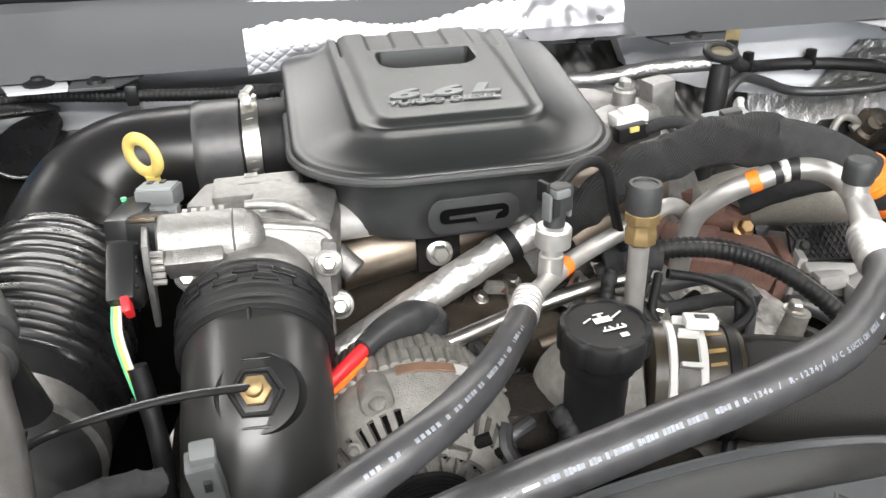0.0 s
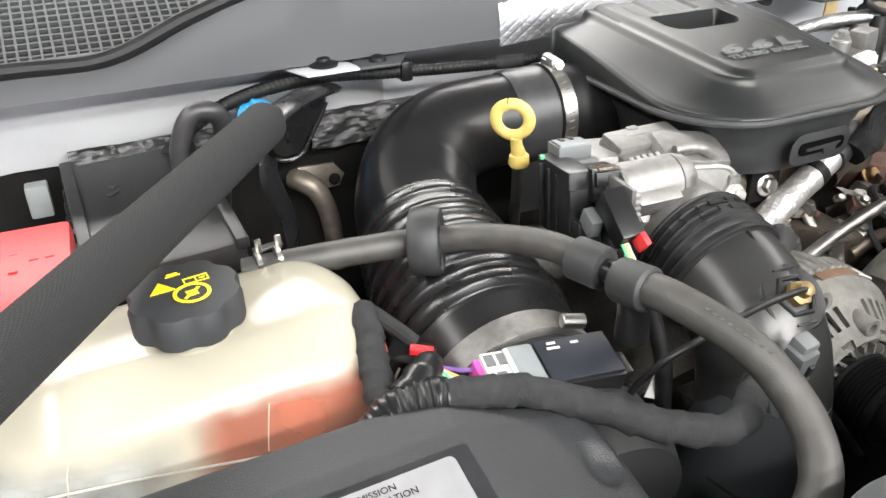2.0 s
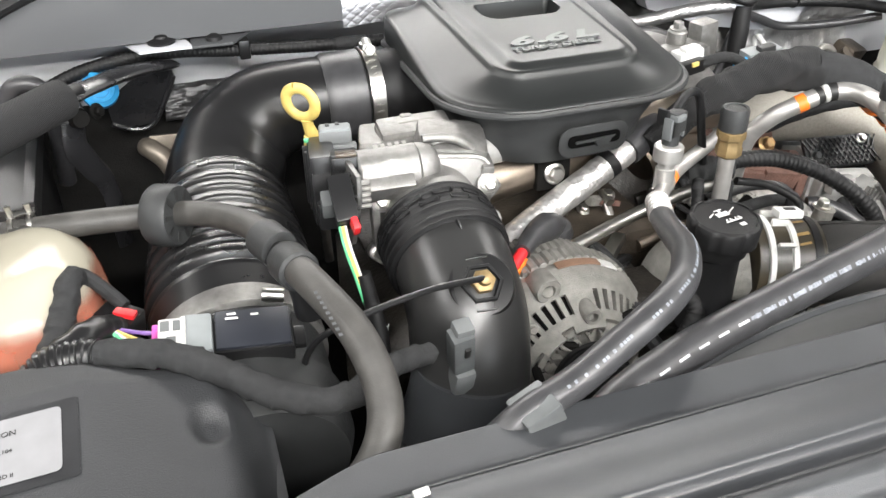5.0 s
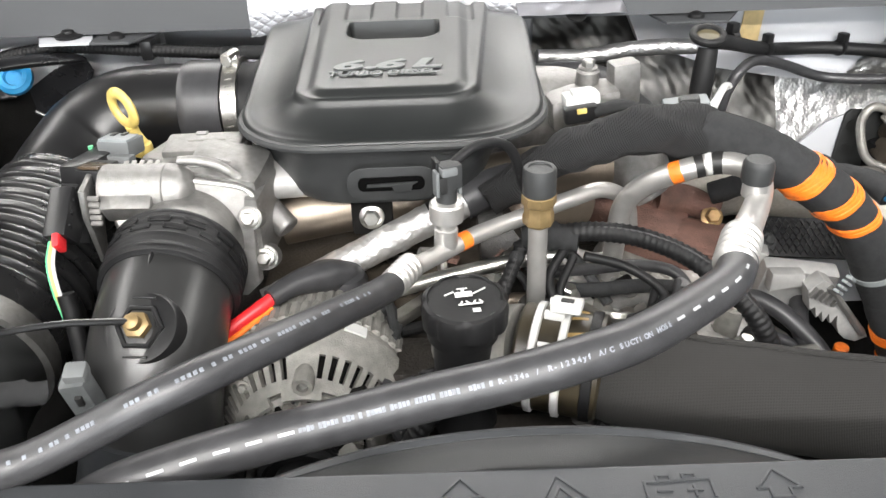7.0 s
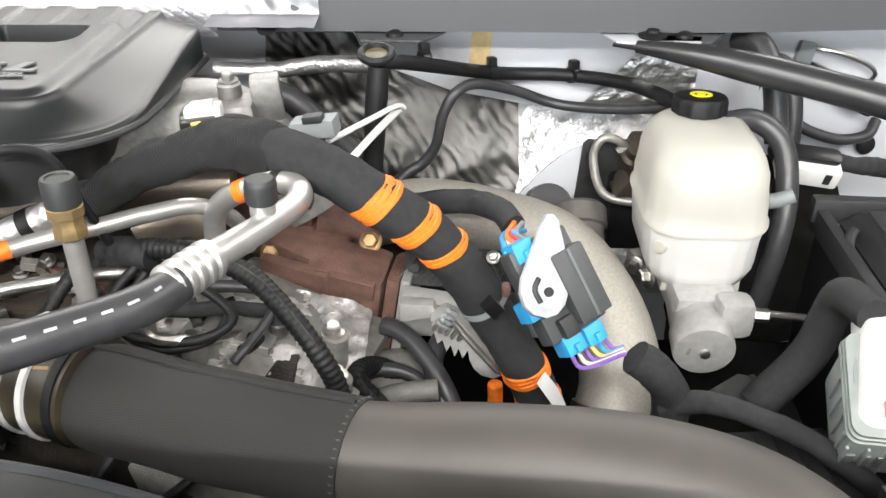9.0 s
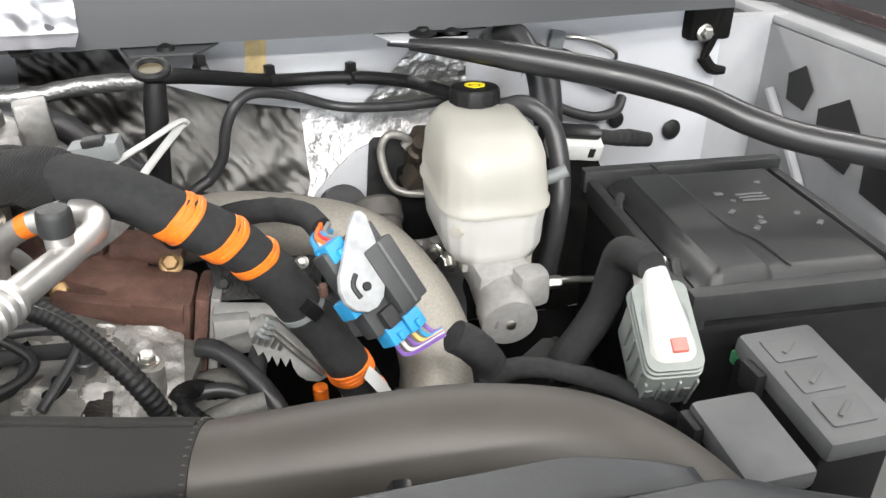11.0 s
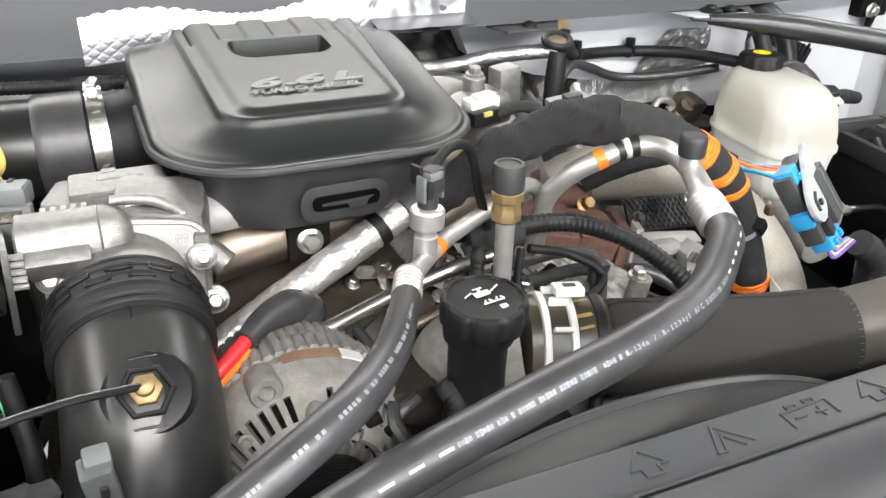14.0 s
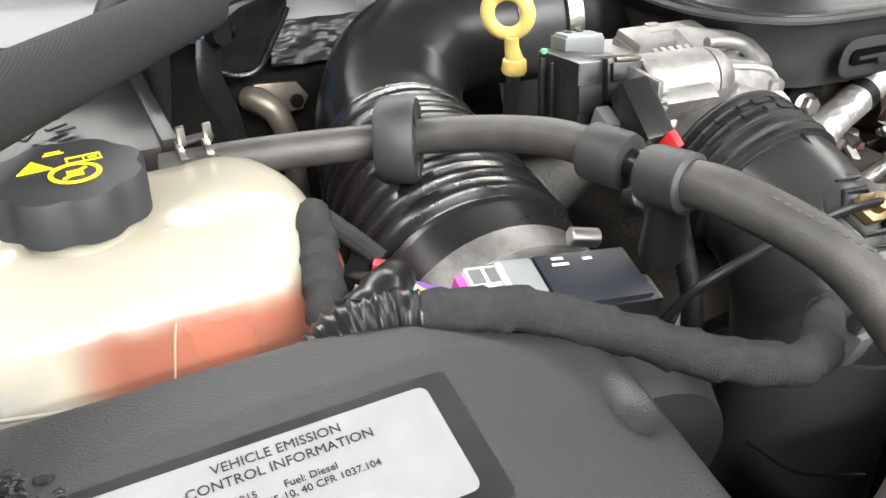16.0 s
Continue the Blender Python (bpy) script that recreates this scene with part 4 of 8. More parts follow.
def alternator():
    t = thing("alternator", (0.112, 0.54, 1.02), "weathered cast aluminium alternator with black pulley", "alternator")
    X, Z = 0.112, 1.133
    gear = lambda n, d: (lambda a, h: 1 if math.sin(n * a) > -0.1 else d)
    # front bracket: a coned casting, pierced by narrow slots
    prof = [(0.047, 0.494), (0.049, 0.487), (0.053, 0.485), (0.0585, 0.490), (0.0645, 0.4985), (0.0685, 0.504), (0.0725, 0.5095), (0.0765, 0.515), (0.0885, 0.531), (0.0905, 0.541)]
    na = 172
    bm = bmesh.new()
    g = [[bm.verts.new((X + r * math.cos(2 * math.pi * k / na), y, Z + r * math.sin(2 * math.pi * k / na))) for k in range(na)] for r, y in prof]
    for i in range(len(prof) - 1):
        for k in range(na):
            # a row of narrow slots, but for a plain pad at the top
            if 4 <= i <= 6 and k % 4 < 2 and not 39 < k < 47:
                continue
            if 1 <= i <= 2 and k % 22 in range(3, 13) and (k < 36 or k > 50):
                continue
            bm.faces.new((g[i][k], g[i][(k + 1) % na], g[i + 1][(k + 1) % na], g[i + 1][k]))
    bmesh.ops.recalc_face_normals(bm, faces=bm.faces[:])
    bmesh.ops.solidify(bm, geom=bm.faces[:], thickness=0.006)
    fb = part("front_bracket", bm, M_CASTD, t, "pierced cast front bracket")
    part("fin_ring", lathe([(0.078, 0), (0.0890, 0.0), (0.0915, 0.003), (0.0920, 0.008), (0.0920, 0.022), (0.088, 0.024), (0.078, 0.024)], (X, 0.573, Z), (0, -1, 0), 240, None, gear(60, 0.965)), M_CASTD, t, "ring of cooling fins")
    part("rear_bracket", lathe([(0.05, -0.05), (0.070, -0.045), (0.080, -0.025), (0.084, 0.0), (0.084, 0.010), (0.080, 0.012)], (X, 0.590, Z), (0, -1, 0), 240, None, gear(60, 0.965)), M_CASTD, t)
    # band between the two brackets with its label
    part("stator", lathe([(0.075, 0), (0.0885, 0.0), (0.0885, 0.014), (0.075, 0.014)], (X, 0.554, Z), (0, -1, 0), 64), M_CASTD, t)
    bm = bmesh.new()
    rings(bm, [[(X + r * math.cos(q), y, Z + r * math.sin(q)) for r, y in ((0.0905, 0.546), (0.0920, 0.546), (0.0920, 0.536), (0.0905, 0.536))] for q in (radians(68 + 2.5 * k) for k in range(13))])
    part("name_patch", bm, mat("faded_brown_label", (0.20, 0.12, 0.08), 0.6), t, "faded brown label")
    bm = bmesh.new()
    rings(bm, [[(X + r * math.cos(q), y, Z + r * math.sin(q)) for r, y in ((0.0905, 0.546), (0.0922, 0.546), (0.0922, 0.534), (0.0905, 0.534))] for q in (radians(56 + 2.5 * k) for k in range(6))])
    part("white_patch", bm, M_WPRINT, t, "white end of the label")
    # added black liner; gives the slots their inner darkness
    part("slot_shade_liner", lathe([(0.030, 0.0), (0.072, 0.0), (0.068, 0.014), (0.056, 0.030), (0.048, 0.036), (0.030, 0.036)], (X, 0.537, Z), (0, -1, 0), 48), M_DARK, t, "dark liner added to shade the slots")
    fan = part("fan", lathe([(0.030, 0), (0.046, 0.0), (0.046, 0.004), (0.030, 0.004)], (X, 0.497, Z), (0, -1, 0), 160, None, gear(20, 0.84)), M_CASTD, t, "finned cooling fan")
    for k in range(20):
        q = 2 * math.pi * k / 20
        part("fan_blade", box(None, (0.012, 0.0022, 0.008), m=pose(X, 0.490, Z, 90, 0, 0) @ pose(0, 0, 0, 0, 0, math.degrees(q)) @ pose(0.040, 0, 0, 0, 0, 25), bev=0.0005), M_CASTD, fan)
    prof = [(0.012, -0.005), (0.0355, 0.0), (0.0375, 0.002)]
    for k in range(8):
        prof += [(0.0365, 0.005 + k * 0.004), (0.0335, 0.006 + k * 0.004), (0.0335, 0.007 + k * 0.004), (0.0365, 0.008 + k * 0.004)]
    prof += [(0.0365, 0.041), (0.033, 0.043), (0.029, 0.038), (0.022, 0.038), (0.022, 0.047), (0.019, 0.050), (0.008, 0.050)]
    part("pulley", lathe(prof, (X, 0.486, Z), (0, -1, 0), 48), M_BLACKM, t, "black ribbed pulley")
    # mounting ears with their holes
    for a, r, y, q in ((111, 0.0845, 0.521, 0.0125), (88, 0.0625, 0.4905, 0.0085), (192, 0.078, 0.500, 0.0125), (215, 0.083, 0.500, 0.012), (330, 0.080, 0.505, 0.012)):
        lx, lz = X + r * math.cos(radians(a)), Z + r * math.sin(radians(a))
        lug = part("mounting_lug", lathe([(q * 0.55, 0), (q, 0.0), (q * 1.05, 0.002), (q * 1.05, 0.022), (q * 0.95, 0.024), (q * 0.55, 0.024), (q * 0.55, 0.004)], (lx, y + 0.020, lz), (0, -1, 0.05), 24, None, None, False), M_CASTD, fb)
        part("lug_hole", lathe([(q * 0.55, 0), (q * 0.55, 0.004)], (lx, y + 0.010, lz), (0, -1, 0.05), 16), M_DARK, lug)
    part("lower_arm", box((0.042, 0.506, 1.100), (0.060, 0.022, 0.026), (0, -28, 0), 0.006), M_CASTD, fb)
    for a in (135, 250, 300):
        q = radians(a)
        bolt(fb, (X + 0.0715 * math.cos(q), 0.506, Z + 0.0715 * math.sin(q)), (0.3 * math.cos(q), -1, 0.3 * math.sin(q)), 0.004, M_CASTD)


alternator()


def battery_cable():
    t = thing("battery_cable", (0.10, 0.58, 1.19), "red battery cable with black rubber terminal boot", "cable")
    part("boot", tube([(0.078, 0.572, 1.226), (0.098, 0.592, 1.228), (0.122, 0.612, 1.222), (0.138, 0.626, 1.212)], [0.0085, 0.011, 0.016, 0.015], 18, 0.004), M_RUBBER, t, "black rubber boot")
    part("boot_cap", lathe([(0.021, -0.02), (0.022, 0.0), (0.018, 0.008), (0.008, 0.011)], (0.137, 0.624, 1.210), (0.1, -0.1, 1), 22), M_RUBBER, t)
    part("cable", tube([(0.084, 0.577, 1.227), (0.060, 0.558, 1.218), (0.034, 0.546, 1.204), (0.0, 0.545, 1.18)], 0.0060, 12, 0.005), M_RED, t, "red insulated cable")
    part("wire", tube([(0.080, 0.568, 1.219), (0.058, 0.551, 1.210), (0.030, 0.540, 1.196)], 0.003, 8, 0.005), M_ORANGE, t)


battery_cable()


# ---- coolant tank, air box and what lies between ----
def coolant_tank():
    t = thing("coolant_tank", (-0.46, 0.61, 1.16), "milky plastic coolant surge tank with red coolant inside", "coolant tank")

    def shell(off):
        loops = []
        for z, ins in ((1.165, 0.03), (1.172, 0.012), (1.19, 0.004), (1.21, 0.0), (1.23, 0.001), (1.25, 0.005), (1.262, 0.010), (1.272, 0.017), (1.280, 0.026), (1.286, 0.037), (1.290, 0.050), (1.292, 0.064)):
            q = rrect(-0.453, 0.607, 0.150 - ins - off, 0.083 - ins * 0.85 - off, min(0.052, 0.075 - ins * 0.85), 12)
            # the end beside the harness is squarer than the rest
            q = [(x + 0.40 * ins * smooth(-0.43, -0.33, x), y + 0.45 * ins * smooth(0.61, 0.66, y) * smooth(-0.45, -0.35, x)) for x, y in q]
            loops.append([(x, y + 0.012 * smooth(-0.36, -0.55, x), z - 0.030 * smooth(-0.49, -0.62, x) * smooth(1.2, 1.28, z) + 0.006 * smooth(-0.40, -0.34, x) * smooth(1.22, 1.27, z) - off) for x, y in q])
        return loops
    part("shell", rings(bmesh.new(), shell(0.0)), M_TANK, t, "", 80)
    part("coolant", rings(bmesh.new(), [lp for lp in shell(-0.0006) if lp[0][2] > 1.166][:9], False), M_COOLANT, t, "red coolant standing against the milky wall", 80)
    part("empty_chamber", rings(bmesh.new(), [lp for lp in shell(-0.0004) if lp[0][2] > 1.166][:9], False), M_CHAMBER, t, "greyer empty lower chamber", 80)
    seam = []
    for k in range(33):
        x = -0.600 + 0.288 * k / 32
        r = max(0.0, x + 0.360)
        seam.append((x, 0.5235 + 0.012 * smooth(-0.36, -0.55, x) - 0.0008 + 4.5 * r * r, 1.238 - 0.08 * (x + 0.50) + 18 * r * r))
    part("weld_seam", tube(seam, 0.0009, 8, 0.004), M_BRKRES, t, "pale welded seam")
    for x in (-0.408, -0.530):
        part("mould_rib", tube([(x - 0.002, 0.5235, 1.236), (x - 0.001, 0.5238, 1.245), (x + 0.002, 0.527, 1.262), (x + 0.004, 0.531, 1.268)], 0.0005, 8, 0.006), M_TANK, t)
    part("filler_neck", lathe([(0.030, 0), (0.030, 0.02), (0.026, 0.022)], (-0.435, 0.605, 1.285), seg=28), M_TANK, t)
    part("outlet_nipple", tube([(-0.385, 0.66, 1.275), (-0.37, 0.678, 1.283)], 0.010, 14, 0.004), M_TANK, t)
    cap = part("cap", lathe([(0.031, 0), (0.0382, 0.001), (0.0388, 0.004), (0.0388, 0.021), (0.0370, 0.0245), (0.030, 0.0255), (0.012, 0.0255)], (-0.437, 0.603, 1.300), (-0.02, -0.04, 1), 96, None, lambda a, h: 1 - 0.085 * abs(math.sin(4 * a)) ** 4 if h < 0.0250 else 1), M_CAP, t, "dark grey fluted screw cap")
    m = pose(-0.4365, 0.602, 1.3257, 2.3, -1.1, 6) @ Matrix.Scale(0.84, 4)
    part("warning_triangle", prism([(-0.027, 0.002), (-0.007, 0.002), (-0.017, 0.017)], 0.0006, m, 0), M_YPRINT, cap, "yellow printed triangle")
    bm = lathe([(0.0125, 0), (0.0125, 0.0006), (0.0100, 0.0006), (0.0100, 0)], m @ V((0.003, -0.010, 0)), (0, 0, 1), 28, None, None, False)
    box(None, (0.018, 0.0025, 0.0006), m=m @ pose(0.003, -0.010, 0.0003, 0, 0, 40), bev=0, bm=bm)
    for k in range(3):
        box(None, (0.009, 0.0016, 0.0006), m=m @ pose(0.003, -0.013 + 0.003 * k, 0.0003), bev=0, bm=bm)
    part("prohibition_sign", bm, M_YPRINT, cap, "yellow printed circle sign")
    bm = bmesh.new()
    for a, b, w, h in ((0.006, 0.014, 0.009, 0.0012), (0.006, 0.006, 0.009, 0.0012), (0.016, 0.014, 0.009, 0.0012), (0.016, 0.006, 0.009, 0.0012), (0.0015, 0.010, 0.0012, 0.009), (0.011, 0.010, 0.0012, 0.009), (0.0205, 0.010, 0.0012, 0.009), (-0.004, 0.024, 0.012, 0.001), (-0.004, 0.027, 0.009, 0.001), (0.016, 0.010, 0.005, 0.0012)):
        box(None, (w, h, 0.0006), m=m @ pose(a, b - 0.002, 0.0003), bev=0, bm=bm)
    part("book_sign", bm, M_YPRINT, cap, "yellow printed book sign")
    # spring clamp at the outlet
    c = part("spring_clamp", tube([(-0.374, 0.676, 1.2835), (-0.370, 0.676, 1.284)], 0.0142, 24, 0.002), M_STEEL, t, "steel spring clamp")
    part("clamp_band", tube([(-0.358, 0.676, 1.286), (-0.354, 0.676, 1.2865)], 0.0142, 24, 0.002), M_STEEL, c)
    for q in ((-0.364, 0.664, 1.2925, 0.022, 0.005), (-0.364, 0.6795, 1.3005, 0.024, 0.005)):
        part("clamp_bridge", box(q[:3], (q[3], q[4], 0.0025), (30, -4, 4), 0.0006), M_STEEL, c)
    for dx in (-0.372, -0.356):
        part("clamp_ear", box((dx, 0.676, 1.3045), (0.005, 0.0025, 0.014), (14, -4, 4), 0.0006), M_STEEL, c)


coolant_tank()


def heater_hose():
    t = thing("heater_hose", (-0.2, 0.5, 1.25), "dusty black rubber heater hose with foam spacer ring", "hose")
    A = [(-0.385, 0.680, 1.282), (-0.323, 0.664, 1.289), (-0.250, 0.651, 1.291), (-0.205, 0.617, 1.301), (-0.176, 0.567, 1.312), (-0.162, 0.527, 1.313)]
    B = [(-0.153, 0.490, 1.314), (-0.144, 0.455, 1.318), (-0.126, 0.405, 1.308), (-0.118, 0.370, 1.288), (-0.121, 0.346, 1.272), (-0.134, 0.328, 1.257), (-0.158, 0.318, 1.235), (-0.185, 0.315, 1.20), (-0.21, 0.312, 1.15)]
    part("hose", tube(A, 0.0115, 18, 0.006), M_RUBBER2, t)
    part("hose", tube(B, 0.0125, 18, 0.006), M_RUBBER2, t)
    for a, b in ((A[-2:], 1), (B[:2], -1)):
        p, q = V(a[0]), V(a[1])
        mid, ax = (q if b > 0 else p), (q - p).normalized()
        part("collar", lathe([(0.014, -0.016), (0.0165, -0.014), (0.0165, 0.008), (0.0155, 0.012), (0.012, 0.013)], mid, ax * b, 26), M_BASE, t, "grey plastic collar")
    tee = part("connector", tube([A[-1], (-0.157, 0.508, 1.314), B[0]], 0.0088, 14, 0.003), M_BLACK, t, "black plastic quick connector")
    part("branch", tube([(-0.150, 0.492, 1.308), (-0.145, 0.495, 1.285), (-0.142, 0.498, 1.262)], [0.012, 0.012, 0.013], 16, 0.005), M_BLACK, tee)
    ring = part("foam_ring", lathe([(0.012, 0), (0.0265, 0.0), (0.0285, 0.003), (0.0285, 0.022), (0.0265, 0.025), (0.012, 0.025)], (-0.252, 0.652, 1.291), (0.86, -0.5, 0.08), 40), M_BASE, t, "dark foam spacer ring")
    for k in range(9):
        a = 2 * math.pi * k / 9
        m = frame_of((-0.252, 0.652, 1.291), (0.86, -0.5, 0.08)) @ pose(0.0195 * math.cos(a), 0.0195 * math.sin(a), 0.0248, 0, 0, math.degrees(a))
        part("slot", box(None, (0.009, 0.004, 0.002), m=m, bev=0), M_INK, ring)
    bm = bmesh.new()
    for k in range(9):
        box((-0.146 + 0.0008 * k, 0.425 - 0.006 * k, 1.3297 - 0.0004 * k), (0.0026, 0.003, 0.0004), (0, 0, 0), 0, bm)
    part("hose_print", bm, M_COWL, t)


heater_hose()


def harness():
    t = thing("wiring_harness", (-0.26, 0.46, 1.22), "cloth taped wiring harness lying over the air box", "wiring harness")
    P = [(-0.312, 0.600, 1.250), (-0.318, 0.588, 1.276), (-0.322, 0.573, 1.286), (-0.326, 0.552, 1.280), (-0.332, 0.525, 1.270), (-0.337, 0.500, 1.268), (-0.328, 0.485, 1.273), (-0.298, 0.475, 1.278), (-0.258, 0.463, 1.277), (-0.222, 0.440, 1.271), (-0.192, 0.412, 1.266), (-0.165, 0.394, 1.263), (-0.138, 0.391, 1.260), (-0.115, 0.405, 1.256), (-0.09, 0.425, 1.25), (-0.06, 0.44, 1.24)]
    part("trunk", crumple(tube(P, [0.0095] * 4 + [0.0102] * 8 + [0.010, 0.0098, 0.0092, 0.008], 16, 0.003, lambda s, L: 1 + 0.03 * noise.noise(V((s * 40, 0, 0))), 1.0, None, True, (0.020, 0.17)), 0.0013, 55), M_TAPE, t)
    part("tape_wrap", tube([(-0.364, 0.478, 1.248), (-0.350, 0.480, 1.262), (-0.333, 0.483, 1.272), (-0.312, 0.480, 1.276), (-0.300, 0.476, 1.277)], [0.011, 0.0135, 0.0150, 0.0140, 0.0125], 28, 0.0010, lambda s, L: 1 + 0.05 * math.sin(s * 1300) + 0.09 * noise.noise(V((s * 160, 3, 1)))), M_BLACK, t, "shiny electrical tape wrap")
    part("branch", tube([(-0.326, 0.486, 1.276), (-0.310, 0.498, 1.280), (-0.298, 0.514, 1.275), (-0.290, 0.530, 1.262)], [0.013, 0.012, 0.010, 0.008], 12, 0.004, lambda s, L: 1 + 0.08 * math.sin(s * 400)), M_BLACK, t)
    part("branch", tube([(-0.330, 0.586, 1.282), (-0.316, 0.590, 1.280), (-0.300, 0.580, 1.268), (-0.286, 0.566, 1.256)], 0.006, 10, 0.004), M_TAPE, t)
    c = part("connector", box((-0.294, 0.560, 1.244), (0.034, 0.03, 0.024), (0, 10, -35), 0.003), M_BLACK, t, "black connector")
    part("red_lock", box((-0.286, 0.555, 1.2565), (0.018, 0.009, 0.005), (0, 10, -25), 0.0015), M_RED, c, "red connector lock")


harness()


def flow_meter():
    t = thing("air_flow_meter", (-0.2, 0.5, 1.23), "black air flow sensor module with grey and white plug", "sensor")
    m = pose(-0.190, 0.499, 1.2475, 14, 5, -4)
    body = part("module", box(None, (0.063, 0.043, 0.022), m=m, bev=0.004), M_BLACK, t)
    part("top_lid", box(None, (0.058, 0.038, 0.004), m=m @ pose(0.0, 0, 0.0118), bev=0.0015), mat("module_lid", (0.014, 0.016, 0.022), 0.42, 0, 0.1, 60, 0.02), body)
    part("lug", box(None, (0.012, 0.020, 0.006), m=m @ pose(0.035, -0.006, 0.002), bev=0.002), M_BLACK, body)
    bm = bmesh.new()
    for a, b, w in ((-0.016, 0.010, 0.010), (-0.016, 0.0145, 0.007), (0.002, 0.0125, 0.006)):
        box(None, (w, 0.002, 0.0004), m=m @ pose(a, b, 0.0141), bev=0, bm=bm)
    part("printed_line", bm, M_WPRINT, body)
    part("grey_plug", box(None, (0.022, 0.038, 0.024), m=m @ pose(-0.042, -0.001, 0.003), bev=0.003), M_GREYP, t, "grey plug shell")
    part("white_plug", box(None, (0.020, 0.034, 0.022), m=m @ pose(-0.062, -0.001, 0.003), bev=0.002), M_WHITE, t, "white plug body")
    for a, b in ((-0.006, 0.010), (0.006, 0.010), (0.0, -0.010)):
        part("plug_window", box(None, (0.007, 0.010, 0.001), m=m @ pose(-0.062 + a * 0.8, b * 0.8, 0.0142), bev=0), M_PLUG, t)
    part("plug_bridge", box(None, (0.004, 0.030, 0.004), m=m @ pose(-0.053, 0, 0.0145), bev=0.001), M_WHITE, t)
    part("plug_seal", box(None, (0.006, 0.031, 0.019), m=m @ pose(-0.074, -0.001, 0.001), bev=0.002), mat("magenta_seal", (0.45, 0.06, 0.30), 0.5), t, "magenta wire seal")
    for k, mm in enumerate((M_GREEN, M_WHITE, M_YELLOW, M_PURPLE)):
        a = m @ V((-0.076, -0.012 + 0.008 * k, 0.002))
        part("wire", tube([a, a + V((-0.010, 0.002, 0.002)), (-0.292, 0.508 + 0.002 * k, 1.272)], 0.0018, 6, 0.005), mm, t)
    part("screw", bar((-0.176, 0.540, 1.259), (-0.158, 0.536, 1.256), 0.006, 12), M_STEEL, t)


flow_meter()


def air_box():
    t = thing("air_filter_box", (-0.40, 0.32, 1.0), "dark grey plastic air filter box with two stickers on its lid", "air filter box")
    cx, cy, hx, hy, rad = -0.370, 0.315, 0.180, 0.172, (0.065, 0.016, 0.05, 0.06)

    def z(x, y):
        d = inside_rr(x, y, cx, cy, hx, hy, rad)
        h = 1.281 - 0.20 * (0.423 - y) if y < 0.44 else 1.2844 - 0.10 * (y - 0.44)
        h += 0.045 * (x + 0.326)
        h -= 0.30 * max(0, x + 0.310) - 0.10 * max(0, x + 0.24)
        h -= 0.045 * (1 - smooth(0, 0.012 + 0.033 * smooth(-0.36, -0.26, x), d)) ** 2
        e = math.hypot((x + 0.232) / 0.014, (y - 0.400) / 0.018)
        h -= 0.008 * (1 - smooth(0.4, 1.1, e))
        return h
    lid = part("lid", field(cx, cy, hx, hy, rad, 110, z, 1.205), M_AIRBOX, t)
    loops = [[(x, y, zz) for x, y in rrect(cx, cy, hx - i, hy - i, tuple(max(0.006, q - i * 0.5) for q in rad), 8)] for zz, i in ((1.207, 0.0), (1.20, 0.004), (1.10, 0.012), (1.0, 0.02))]
    base = part("lower_box", rings(bmesh.new(), loops), M_AIRBOX, t)
    for k in range(5):
        r = part("side_rib", box((-0.558, 0.28 + 0.045 * k, 1.215), (0.03, 0.010, 0.06), (0, 0, 0), 0.003), M_BLACKM, base)
    # splash of something black on the lid
    bm = bmesh.new()
    rnd = random.Random(5)
    for k in range(46):
        a, q = rnd.uniform(0, 6.283), 0.017 * rnd.random() ** 0.7
        px, py = -0.476 + 1.1 * q * math.cos(a), 0.430 + 0.95 * q * math.sin(a)
        n, rr = 9, rnd.uniform(0.0022, 0.0058) * (1.25 - q * 40)
        ring = [bm.verts.new((px + rr * f * math.cos(6.283 * i / n), py + rr * f * math.sin(6.283 * i / n), z(px, py) + 0.0002)) for i, f in ((i, rnd.uniform(0.6, 1.4)) for i in range(n))]
        c = bm.verts.new((px, py, z(px, py) + 0.0010 + 0.0008 * rnd.random()))
        for i in range(n):
            bm.faces.new((ring[i], ring[(i + 1) % n], c))
    part("black_splash", bm, mat("glossy_black_splash", (0.006, 0.006, 0.006), 0.15, 0, 0.2, 300, 0.6, 500), lid, "black dried paint splash")
    # emission sticker
    xa = V((1, 0.010, 0.045)).normalized()
    zn = xa.cross(V((0, 1, 0.20))).normalized()
    ya = zn.cross(xa)
    m = Matrix((xa, ya, zn)).transposed().to_4x4()
    m.translation = V((-0.3885, 0.3975, z(-0.3885, 0.3975) + 0.0013))
    part("clear_film", prism(rrect(0.004, -0.001, 0.073, 0.0315, 0.003, 4), 0.0003, m @ pose(0, 0, -0.0006), 0), mat("dark_clear_film", (0.016, 0.0165, 0.018), 0.35), lid, "darker film edge round the sticker")
    s = part("emission_sticker", prism(rrect(0, 0, 0.0665, 0.0255, 0.004, 4), 0.0004, m, 0), M_STICKER, lid, "pale silver emission information sticker")
    f = m @ pose(0, 0, 0.0009)
    words("VEHICLE EMISSION", f @ pose(0.004, 0.0175, 0), 0.0059, M_INK, s, "lettering", 0.0002, "CENTER")
    words("CONTROL INFORMATION", f @ pose(0.004, 0.0108, 0), 0.0059, M_INK, s, "lettering", 0.0002, "CENTER")
